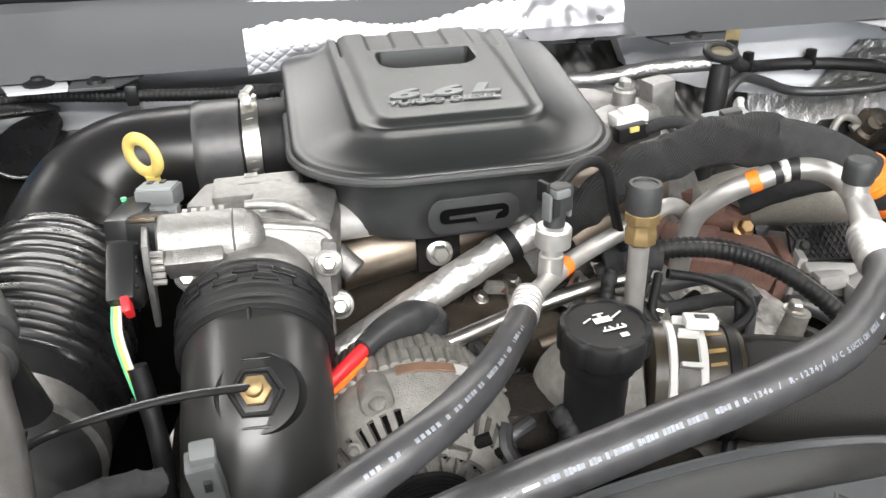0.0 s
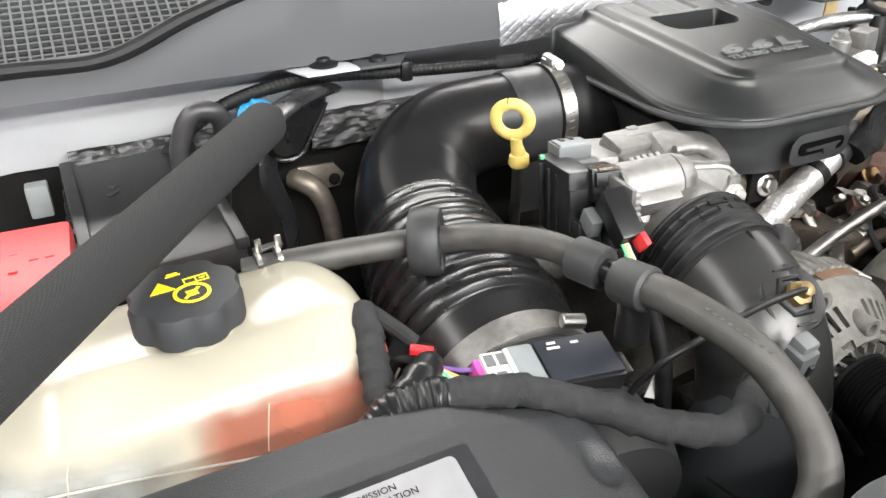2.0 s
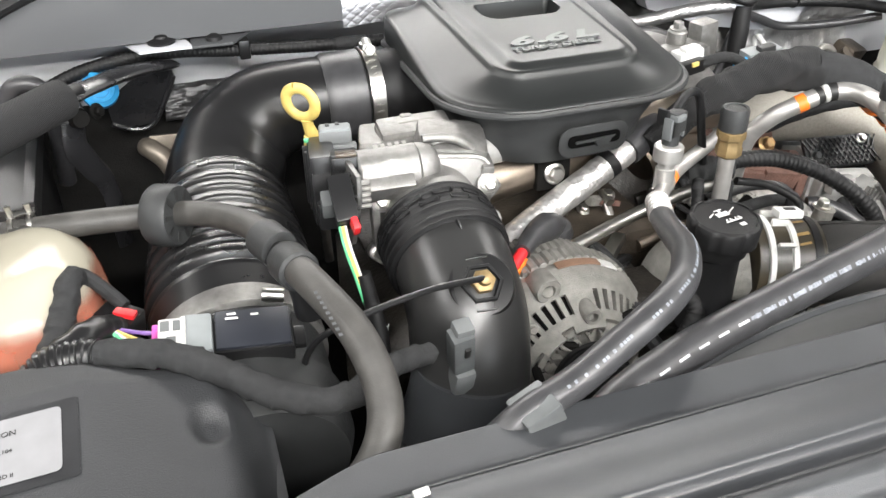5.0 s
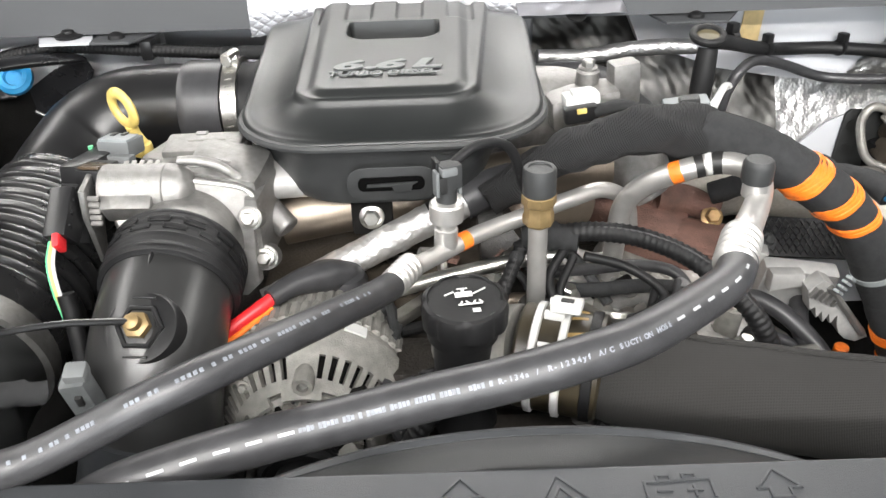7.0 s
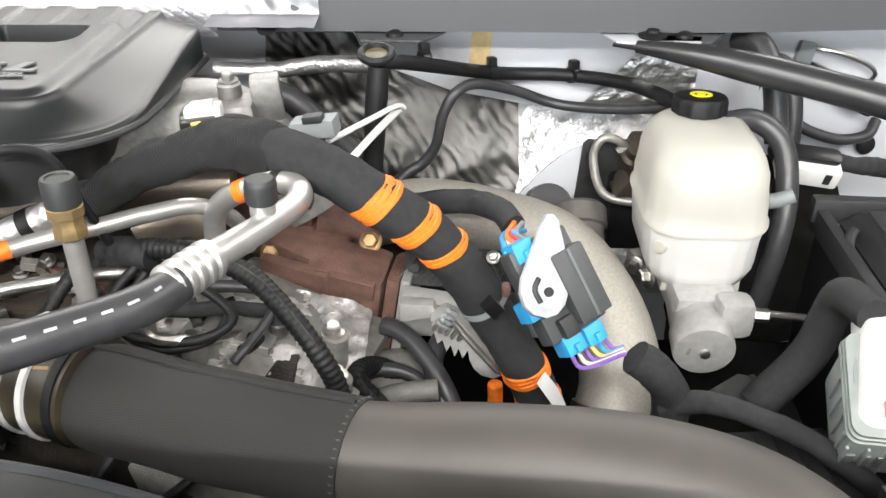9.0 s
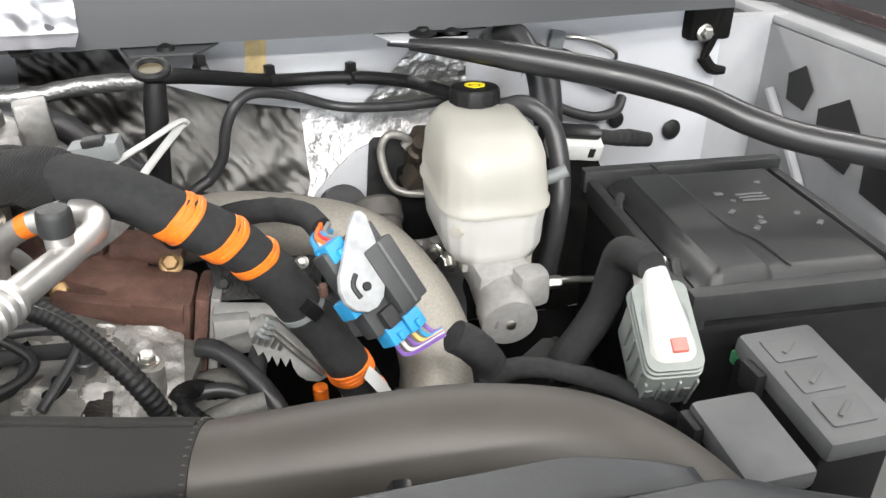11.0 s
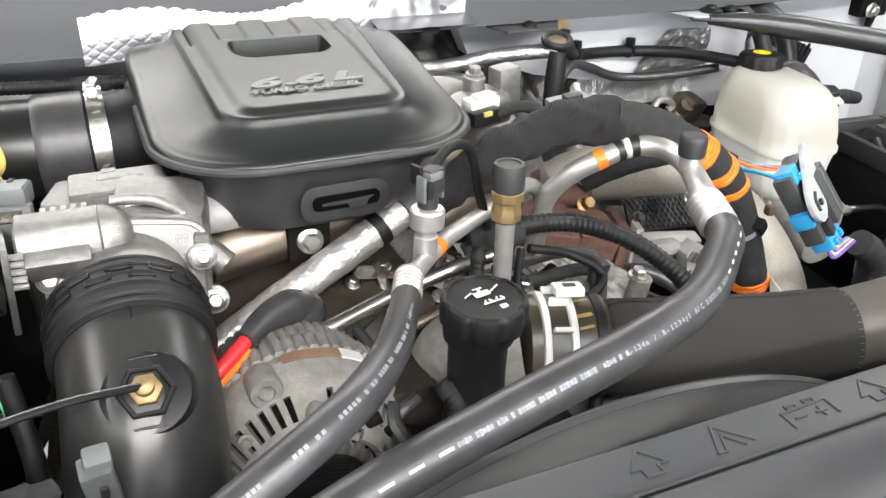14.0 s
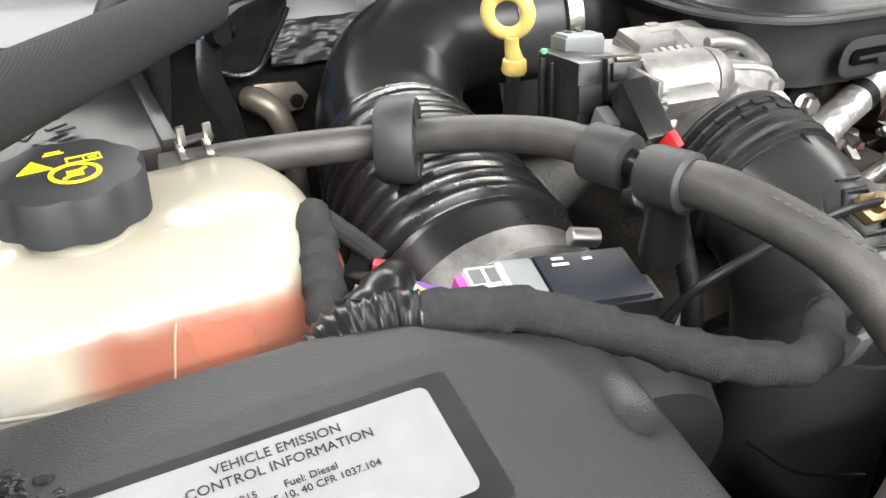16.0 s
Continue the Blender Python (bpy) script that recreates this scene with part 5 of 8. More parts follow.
    for k, (a, tx) in enumerate(((-0.064, "Conforms to regulations:   2015        Fuel: Diesel"), (-0.064, "U.S. EPA class / stds:   HDV / HD45-10, 40 CFR 1037.104"), (-0.064, "California class / stds:   MDV / ULEV"), (-0.064, "Group:   FGMXD06.6355  6.6L"), (-0.064, "Evap:   N/A"), (-0.064, "CAC/TC/DFI/OC/DPF/SCRC/EGR/EGRC/NOXS,  OBD II"))):
        words(tx, f @ pose(a, 0.0025 - 0.0047 * k, 0), 0.0043, M_INK, s, "lettering", 0.0002)
    part("logo_square", prism(rrect(-0.0595, 0.0115, 0.0045, 0.0045, 0.0006, 2), 0.0002, f, 0), M_INK, s)
    bm = bmesh.new()
    for k in range(3):
        box(None, (0.011, 0.0016, 0.0002), m=f @ pose(-0.0475, 0.0145 - 0.003 * k, 0), bev=0, bm=bm)
    part("printed_line", bm, M_INK, s)
    # warning sticker
    m2 = m.copy()
    m2.translation = V((-0.4085, 0.3275, z(-0.4085, 0.3275) + 0.0013))
    s = part("warning_sticker", prism(rrect(0, 0, 0.050, 0.0275, 0.003, 4), 0.0004, m2, 0), M_INK, lid, "black warning sticker with yellow header")
    f = m2 @ pose(0, 0, 0.0006)
    part("header", prism(rrect(0, 0.0225, 0.049, 0.0045, 0.002, 3), 0.0003, f, 0), mat("pale_yellow_print", (0.85, 0.78, 0.35), 0.5), s, "yellow header strip")
    part("warning_triangle", prism([(-0.030, 0.0190), (-0.020, 0.0190), (-0.025, 0.0268)], 0.0003, f @ pose(0, 0, 0.0004), 0), M_INK, s)
    part("header_words", box(None, (0.040, 0.0036, 0.0003), m=f @ pose(0.006, 0.0225, 0.0005), bev=0), M_INK, s)
    bm = bmesh.new()
    rnd = random.Random(11)
    for r in range(12):
        x = -0.046
        while x < 0.044:
            w = rnd.uniform(0.0025, 0.009)
            if x + w > 0.047:
                break
            box(None, (w, 0.0014, 0.0003), m=f @ pose(x + w / 2, 0.0145 - 0.0033 * r, 0), bev=0, bm=bm)
            x += w + 0.0012
    part("printed_line", bm, M_WPRINT, s)


air_box()


# ---- hood strut side ----
def hood_strut():
    t = thing("hood_strut", (-0.45, 0.73, 1.30), "foam sleeved black hood strut on a dark steel bracket", "strut")
    a, b = V((-0.325, 0.822, 1.349)), V((-0.59, 0.425, 1.366))
    part("foam_sleeve", tube([a, a.lerp(b, 0.3), a.lerp(b, 0.6), b], 0.0205, 24, 0.008), M_FOAM, t, "woven black foam sleeve")
    part("rod", bar(a.lerp(b, -0.06), b, 0.009, 12), M_BLACKM, t)

    def sheet(pts, d):
        d = V(d)
        return rings(bmesh.new(), [[V(p) for p in pts], [V(p) + d for p in pts]])
    steel = mat("black_painted_steel", (0.011, 0.011, 0.012), 0.27, 0, 0.2, 40, 0.1, 900, 0.5)
    # a pressed channel: a rounded top flange, a web with a point at its foot and a folded lower lip
    top = [(-0.330, 0.818, 1.345), (-0.300, 0.866, 1.343), (-0.262, 0.914, 1.338), (-0.222, 0.962, 1.326), (-0.212, 0.978, 1.320)]
    br = part("bracket", tube(top, [0.013, 0.016, 0.017, 0.015, 0.010], 16, 0.005, None, 0.42), steel, t, "dark pressed steel bracket")
    part("web_plate", sheet([(-0.300, 1.000, 1.276), (-0.262, 1.004, 1.300), (-0.216, 0.992, 1.318), (-0.214, 1.004, 1.296), (-0.228, 1.006, 1.271), (-0.250, 1.005, 1.238), (-0.275, 1.003, 1.236), (-0.298, 1.000, 1.248)], (0.001, 0.003, 0)), steel, br, "pressed web with a pointed foot")
    part("folded_lip", tube([(-0.214, 1.001, 1.297), (-0.228, 1.002, 1.271), (-0.250, 1.001, 1.238), (-0.275, 0.999, 1.235), (-0.298, 0.996, 1.247)], 0.0030, 8, 0.004), steel, br)
    part("leg", tube([(-0.322, 0.838, 1.318), (-0.325, 0.836, 1.290), (-0.317, 0.846, 1.262), (-0.306, 0.858, 1.228), (-0.302, 0.862, 1.15)], [0.015, 0.015, 0.014, 0.012, 0.012], 14, 0.005, None, 0.35), steel, br, "glossy black leg")
    part("ball_joint", lathe([(0.009, 0), (0.011, 0.006), (0.009, 0.012)], (-0.318, 0.838, 1.322), (0.5, -0.85, 0.1), 18), M_DARK, br)
    bolt(br, (-0.300, 0.866, 1.316), (0.75, -0.62, 0.1), 0.006, M_DARK)


hood_strut()


def relay_block():
    t = thing("relay_block", (-0.52, 0.83, 1.05), "black plastic relay block with ribbed edge", "fuse block")
    lid = part("lid", box((-0.437, 0.872, 1.258), (0.132, 0.235, 0.030), (3, -2, 2), 0.006), M_RELAY, t)
    for x in (-0.500, -0.375):
        part("lid_rail", box((x, 0.872, 1.272 + 0.035 * (x + 0.437)), (0.012, 0.236, 0.012), (3, -2, 2), 0.003), M_RELAY, lid)
    part("body", box((-0.437, 0.875, 1.14), (0.122, 0.22, 0.21), (0, 0, 2), 0.006), M_BLACKM, t)
    for k in range(7):
        part("lid_rib", box((-0.506, 0.775 + 0.032 * k, 1.252), (0.010, 0.012, 0.040), (3, 0, 2), 0.002), M_BLACKM, t)
    rnd = random.Random(21)
    for k in range(8):
        part("raised_mark", box((-0.437 + rnd.uniform(-0.04, 0.03), 0.86 + rnd.uniform(-0.07, 0.09), 1.2745), (rnd.uniform(0.006, 0.016), 0.005, 0.002), (3, -2, rnd.uniform(0, 90)), 0.0006), M_BASE, lid)
    part("grey_clip", box((-0.535, 0.965, 1.255), (0.022, 0.018, 0.035), (0, 0, 0), 0.003), M_GREYP, t)


def red_cover():
    t = thing("terminal_cover", (-0.57, 0.77, 1.24), "bright red plastic battery terminal cover", "terminal cover")
    lid = part("lid", box((-0.568, 0.770, 1.268), (0.122, 0.136, 0.026), (2, 0, -2), 0.006), M_RED, t)
    for a, b in ((-0.535, 0.80), (-0.523, 0.80), (-0.535, 0.775), (-0.523, 0.775), (-0.55, 0.79), (-0.55, 0.76)):
        part("embossed_dash", box((a, b, 1.2816), (0.007, 0.0025, 0.0012), (2, 0, 0), 0.0004), M_RED, lid)
    part("skirt", box((-0.568, 0.772, 1.245), (0.112, 0.126, 0.03), (0, 0, -2), 0.004), M_BLACKM, t)


red_cover()
relay_block()
single("vent_hose", tube([(-0.400, 0.898, 1.10), (-0.400, 0.898, 1.20), (-0.398, 0.900, 1.29), (-0.392, 0.900, 1.320), (-0.379, 0.900, 1.341), (-0.361, 0.900, 1.342), (-0.350, 0.905, 1.325), (-0.352, 0.93, 1.28), (-0.36, 0.95, 1.20)], 0.0102, 18, 0.005), M_RUBBER, "black rubber hose bent in a loop", "hose")


def heater_pipe():
    t = thing("heater_pipe", (-0.235, 0.985, 1.10), "aged metal heater pipe bent down from its firewall flange", "pipe")
    aged = mat("aged_beige_pipe", (0.20, 0.175, 0.145), 0.42, 0.65, 0.25, 60)
    part("pipe", tube([(-0.264, 0.992, 1.212), (-0.256, 0.975, 1.213), (-0.243, 0.966, 1.200), (-0.233, 0.962, 1.166), (-0.228, 0.960, 1.10)], [0.0125, 0.0130, 0.0125, 0.0115, 0.0115], 18, 0.004), aged, t)
    f = part("flange", prism([(-0.032, -0.008), (-0.018, -0.019), (0.026, -0.015), (0.034, -0.002), (0.022, 0.014), (-0.022, 0.017)], 0.006, frame_of((-0.236, 0.996, 1.208), (0.05, -1, 0.15)), 0.0015), aged, t, "cast pipe flange")
    for dx, dz in ((-0.022, 0.002), (0.020, -0.004)):
        bolt(f, (-0.236 + dx, 0.988, 1.208 + dz), (0.05, -1, 0.15), 0.005, M_DARK)


heater_pipe()


def wash_nozzle():
    t = thing("blue_cap", (-0.297, 0.985, 1.28), "small bright blue plastic bottle cap", "cap")
    part("cap", lathe([(0.020, 0), (0.022, 0.003), (0.022, 0.010), (0.017, 0.014), (0.012, 0.014), (0.010, 0.010), (0.004, 0.010)], (-0.302, 0.982, 1.295), (0.1, -0.75, 0.6), 22), M_BLUE, t)
    part("tab", box((-0.298, 0.970, 1.317), (0.024, 0.010, 0.010), (20, 20, 30), 0.003), M_BLUE, t)


wash_nozzle()


# ---- radiator side ----
def radiator_cover():
    t = thing("radiator_cover", (0.3, 0.15, 1.25), "ribbed dark grey plastic radiator cover with raised arrow symbols", "radiator cover")
    mid = 0.307

    def z(x, y):
        q = 0.522 - abs(x - mid)          # metres in from either end
        h = 1.2925 + 0.014 * smooth(0.264, 0.252, y) + 0.010 * smooth(0.252, 0.205, y)
        c1 = 0.203 - 0.45 * max(0, 0.02 - q)
        h -= 0.0085 * smooth(c1 + 0.0015, c1 - 0.0015, y)
        h += 0.006 * smooth(c1 - 0.004, c1 - 0.030, y)
        c2 = 0.152 + 0.030 * smooth(0.06, 0.13, q) - 0.5 * max(0, 0.03 - q)
        h += 0.007 * smooth(c2 + 0.008, c2, y) - 0.008 * smooth(c2 - 0.008, c2 - 0.018, y)
        h -= 0.010 * smooth(0.300, 0.3035, y) + 0.02 * smooth(0.3025, 0.305, y)
        h -= 0.006 * smooth(0.268, 0.263, y) * smooth(0.256, 0.261, y)
        return h
    bm = bmesh.new()
    nx, ny = 150, 230
    g = {}
    for i in range(nx + 1):
        for j in range(ny + 1):
            y = 0.305 - 0.374 * (j / ny) ** 1.25
            e = 0.522 + 1.3 * max(0, 0.264 - y)
            u = 2 * i / nx - 1
            x = mid + e * u
            k = smooth(0.0, 0.03, e * (1 - abs(u)))
            g[i, j] = bm.verts.new((x, y - 0.02 * smooth(0.44, 0.52, abs(x - mid)) * smooth(0.262, 0.28, y), z(x, y) - 0.006 * (1 - k) - (0.06 if i in (0, nx) else 0)))
    for i in range(nx):
        for j in range(ny):
            bm.faces.new((g[i, j], g[i + 1, j], g[i + 1, j + 1], g[i, j + 1]))
    panel = part("panel", bm, M_COVER, t, "", 75)
    part("end_cap", box((-0.194, 0.268, 1.288), (0.036, 0.012, 0.018), (0, -4, 8), 0.002), M_COVER, panel)
    bx, by = -0.072, 0.128
    bz = z(bx, by)
    part("pin_recess", lathe([(0.021, -0.004), (0.021, 0.0010), (0.0198, 0.0018), (0.018, 0.0012), (0.014, 0.0006)], (bx, by, bz), (0, -0.08, 1), 40), M_COVER, panel)
    pin = part("push_pin", lathe([(0.0125, 0), (0.0125, 0.0035), (0.0112, 0.005), (0.0095, 0.005), (0.0082, 0.0032), (0.004, 0.0028)], (bx - 0.002, by, bz + 0.0006), (0, -0.08, 1), 32), M_COVER, panel, "round plastic push pin")
    for q in range(3):
        part("pin_notch", box(None, (0.008, 0.0018, 0.0012), m=pose(bx - 0.002, by, bz + 0.0058, 0, 0, 120 * q + 20) @ pose(0, -0.0108, 0), bev=0), M_INK, pin)
    part("white_peg", bar((-0.130, 0.250, 1.3075), (-0.121, 0.2506, 1.3080), 0.0026, 10), M_WHITE, panel, "small white peg")
    # raised symbols on the rear strip
    def sym(kind, x):
        m = pose(x, 0.284, 1.2927) @ Matrix.Diagonal((0.88, 0.88, 1, 1))
        strokes = {
            "arrow": [((-0.013, -0.003), (0.0, 0.012)), ((0.0, 0.012), (0.013, -0.003)), ((-0.013, -0.003), (-0.006, -0.003)), ((0.006, -0.003), (0.013, -0.003)), ((-0.006, -0.003), (-0.006, -0.010)), ((0.006, -0.003), (0.006, -0.010)), ((-0.006, -0.010), (0.006, -0.010))],
            "chevron": [((-0.014, -0.010), (-0.003, 0.012)), ((-0.003, 0.012), (0.016, -0.008)), ((-0.014, -0.010), (-0.008, -0.010)), ((-0.008, -0.010), (-0.002, 0.003)), ((-0.002, 0.003), (0.008, -0.009))],
            "battery": [((-0.020, -0.010), (-0.020, 0.004)), ((-0.020, 0.004), (0.020, 0.006)), ((0.020, 0.006), (0.020, -0.008)), ((-0.012, 0.004), (-0.012, 0.009)), ((-0.012, 0.009), (-0.004, 0.009)), ((-0.004, 0.009), (-0.004, 0.004)), ((0.004, 0.005), (0.004, 0.010)), ((0.004, 0.010), (0.012, 0.010)), ((0.012, 0.010), (0.012, 0.005)), ((0.005, -0.003), (0.013, -0.003)), ((0.009, -0.007), (0.009, 0.001)), ((-0.013, -0.003), (-0.005, -0.003))],
        }[kind]
        bm = bmesh.new()
        for (x0, y0), (x1, y1) in strokes:
            dx, dy = x1 - x0, y1 - y0
            box(None, (math.hypot(dx, dy) + 0.0016, 0.0018, 0.0016), m=m @ pose((x0 + x1) / 2, (y0 + y1) / 2, 0, 0, 0, math.degrees(math.atan2(dy, dx))), bev=0.0005, bm=bm)
        part("raised_symbol", bm, M_COVER, panel)
    for k, x in (("arrow", 0.237), ("chevron", 0.291), ("battery", 0.352), ("arrow", 0.404)):
        sym(k, x)


radiator_cover()


def fan_shroud():
    t = thing("fan_shroud", (0.28, 0.32, 1.0), "smooth dark plastic fan shroud arching behind the radiator", "fan shroud")
    bm = bmesh.new()
    loops = []
    for i in range(61):
        a = math.pi * (0.02 + 0.96 * i / 60)
        c, s = math.cos(a), math.sin(a)
        R = 0.32
        lp = []
        for r, y in ((R - 0.012, 0.352), (R - 0.004, 0.360), (R, 0.356), (R + 0.004, 0.335), (R + 0.010, 0.300), (R + 0.012, 0.265), (R - 0.004, 0.265)):
            lp.append((0.288 + r * c * 1.15, y, 0.947 + r * s))
        loops.append(lp)
    rings(bm, loops, True)
    part("hoop", bm, M_BASE, t)
    part("lip", tube([(0.288 + 0.318 * 1.15 * math.cos(a), 0.355, 0.947 + 0.318 * math.sin(a)) for a in (math.pi * (0.02 + 0.96 * i / 24) for i in range(25))], 0.005, 8, 0.01), M_COVER, t)


fan_shroud()


# ---- air conditioning lines ----
def ac_suction():
    t = thing("suction_hose", (0.25, 0.36, 1.28), "thick black rubber suction hose with white printed line", "hose")
    P = [(0.440, 0.470, 1.313), (0.428, 0.448, 1.313), (0.406, 0.427, 1.313), (0.352, 0.382, 1.317), (0.307, 0.362, 1.316), (0.266, 0.354, 1.310), (0.222, 0.348, 1.304), (0.186, 0.344, 1.297), (0.149, 0.339, 1.291), (0.115, 0.333, 1.286), (0.080, 0.325, 1.281), (0.035, 0.312, 1.272), (-0.01, 0.296, 1.25), (-0.06, 0.28, 1.22)]
    part("hose", tube(P, 0.0140, 22, 0.005), M_RUBBER, t)
    S = spline(P, 240)
    bm, dashes = bmesh.new(), bmesh.new()
    rnd = random.Random(3)
    for k in range(8, 225):
        f = (k - 8) / 217
        dash = k % 7 < 3 if f < 0.17 else k % 8 < 4 if f > 0.62 else f > 0.40 and k % 6 > 0 and rnd.random() < 0.96
        if not dash:
            continue
        p, q = S[k][0], S[k + 1][0]
        tdir = (q - p).normalized()
        nrm = V((0.10, -0.74, 0.67))
        nrm = (nrm - tdir * nrm.dot(tdir)).normalized()
        sd = tdir.cross(nrm)
        m = Matrix((tdir, sd, nrm)).transposed().to_4x4()
        m.translation = (p + q) / 2 + nrm * 0.01385
        small = 0.17 <= f <= 0.62
        box(None, ((q - p).length * (0.86 if small else 1.05), rnd.uniform(0.0026, 0.0038) if small else 0.0019, 0.0006), m=m, bev=0, bm=bm if small else dashes)
    part("printed_line", bm, M_HPRINT, t, "faded printed line")
    # the readable part of the print, set letter by letter along the hose
    text = "R-134a / R-1234yf A/C SUCTION HOSE"
    for i, ch in enumerate(text):
        if ch == " ":
            continue
        k = 8 + 217 * (0.395 - 0.215 * i / len(text))
        j = int(k)
        p = S[j][0].lerp(S[j + 1][0], k - j)
        tdir = (S[j - 2][0] - S[j + 2][0]).normalized()
        nrm = V((0.10, -0.74, 0.67))
        nrm = (nrm - tdir * nrm.dot(tdir)).normalized()
        m = Matrix((tdir, nrm.cross(tdir), nrm)).transposed().to_4x4()
        m.translation = p + nrm * 0.0138 - nrm.cross(tdir) * 0.0014
        words(ch, m, 0.0044, M_HPRINT, t, "lettering", 0.0004, "LEFT", 0.0, 1.0, 0.0002)
    part("printed_dashes", dashes, mat("white_dash_print", (0.36, 0.37, 0.38), 0.5), t, "white printed dashes")
    crimp(t, (0.434, 0.462, 1.314), (0.016, 0.034, 0.0), 0.0150)
    pipe = [(0.448, 0.492, 1.314), (0.463, 0.518, 1.315), (0.486, 0.562, 1.315), (0.497, 0.594, 1.314), (0.493, 0.618, 1.315), (0.473, 0.632, 1.313), (0.440, 0.638, 1.302), (0.415, 0.652, 1.282), (0.402, 0.666, 1.254), (0.399, 0.672, 1.21), (0.395, 0.675, 1.15)]
    ap = part("metal_pipe", tube(pipe, [0.0115, 0.0110] + [0.0100] * 9, 20, 0.004), M_ALU, t, "bent bright aluminium pipe")
    for (a, b, mm) in ((103, 108, M_ORANGE), (93, 97, M_INK), (84, 89, M_INK), (89, 92, M_WHITE)):
        S2 = spline(pipe, 200)
        part("colour_band", tube([S2[k][0] for k in (a, (a + b) // 2, b)], 0.0103, 20, 0.002), mm, ap)
    v = part("service_port", lathe([(0.010, -0.010), (0.010, 0.008), (0.008, 0.010)], (0.479, 0.557, 1.330), (0, 0, 1), 18), M_ALU, t)
    part("port_cap", lathe([(0.0115, 0.006), (0.0122, 0.008), (0.0122, 0.020), (0.0116, 0.023), (0.0100, 0.025), (0.006, 0.0255)], (0.479, 0.557, 1.326), (0, 0, 1), 32, None, lambda a, h: 1 + 0.012 * math.cos(16 * a)), M_BASE, v, "dark grey screw cap")


ac_suction()


def ac_liquid():
    t = thing("liquid_line", (0.16, 0.45, 1.25), "slim black hose with aluminium pipe and pressure switch", "hose")
    P = [(0.190, 0.512, 1.275), (0.177, 0.484, 1.284), (0.163, 0.455, 1.295), (0.137, 0.402, 1.315), (0.106, 0.358, 1.327), (0.081, 0.337, 1.328), (0.058, 0.327, 1.322), (0.034, 0.321, 1.312), (0.0, 0.311, 1.300), (-0.045, 0.300, 1.290), (-0.09, 0.30, 1.25)]
    part("hose", tube(P, 0.0112, 20, 0.005), M_RUBBER, t)
    bm = bmesh.new()
    S = spline(P, 130)
    rnd = random.Random(8)
    for k in range(14, 100):
        if rnd.random() < 0.35:
            continue
        p, q = S[k][0], S[k + 1][0]
        tdir = (q - p).normalized()
        nrm = V((0.3, -0.5, 0.8))
        nrm = (nrm - tdir * nrm.dot(tdir)).normalized()
        m = Matrix((tdir, tdir.cross(nrm), nrm)).transposed().to_4x4()
        m.translation = (p + q) / 2 + nrm * 0.0111
        box(None, ((q - p).length * 0.7, 0.0024, 0.0006), m=m, bev=0, bm=bm)
    part("printed_line", bm, M_HPRINT, t, "faded printed line")
    crimp(t, P[0], (0.40, 0.86, -0.05), 0.0115)
    pipe = [(0.196, 0.528, 1.275), (0.225, 0.566, 1.268), (0.262, 0.600, 1.268), (0.312, 0.630, 1.270), (0.350, 0.652, 1.272), (0.385, 0.676, 1.268), (0.412, 0.694, 1.245), (0.42, 0.70, 1.21)]
    ap = part("metal_pipe", tube(pipe, 0.0078, 18, 0.004), M_ALU, t, "bright aluminium pipe")
    S = spline(pipe, 120)
    part("colour_band", tube([S[k][0] for k in (28, 30, 32)], 0.0081, 18, 0.002), M_ORANGE, ap)
    b = V((0.233, 0.578, 1.265))
    s = part("pressure_switch", lathe([(0.010, 0), (0.010, 0.022), (0.0085, 0.023), (0.0085, 0.030), (0.0145, 0.031), (0.0145, 0.045), (0.013, 0.047), (0.009, 0.048)], b, (0.04, 0.02, 1), 24), M_ALU, t, "aluminium pressure switch body")
    part("switch_stem", lathe([(0.0085, 0.046), (0.0085, 0.066)], b, (0.04, 0.02, 1), 18), M_BASE, s, "dark switch stem")
    part("switch_plug", box(b + V((0.005, 0.001, 0.071)), (0.018, 0.015, 0.022), (0, 0, 20), 0.003), M_BASE, s, "grey plug on the switch")
    part("plug_tab", box(b + V((0.004, -0.004, 0.077)), (0.014, 0.010, 0.007), (0, 0, 20), 0.002), M_PLUG, s)
    for q in (-1, 1):
        part("plug_clip", box(b + V((0.003 + 0.009 * q, -0.001 + 0.003 * q, 0.066)), (0.003, 0.010, 0.022), (0, 0, 20), 0.001), M_PLUG, s)
    part("plug_slot", box(b + V((0.0, -0.0085, 0.066)), (0.006, 0.002, 0.014), (0, 0, 20), 0.0004), M_INK, s)
    part("plug_tab", box(b + V((-0.006, 0.006, 0.075)), (0.004, 0.012, 0.016), (0, 0, 20), 0.001), M_BLACKM, s)
    # shut block at the far end of the hose
    part("end_block", box((-0.034, 0.300, 1.294), (0.027, 0.028, 0.018), (0, -20, 8), 0.003), mat("clip_block_grey", (0.085, 0.09, 0.092), 0.45), t, "grey plastic clip block")


ac_liquid()


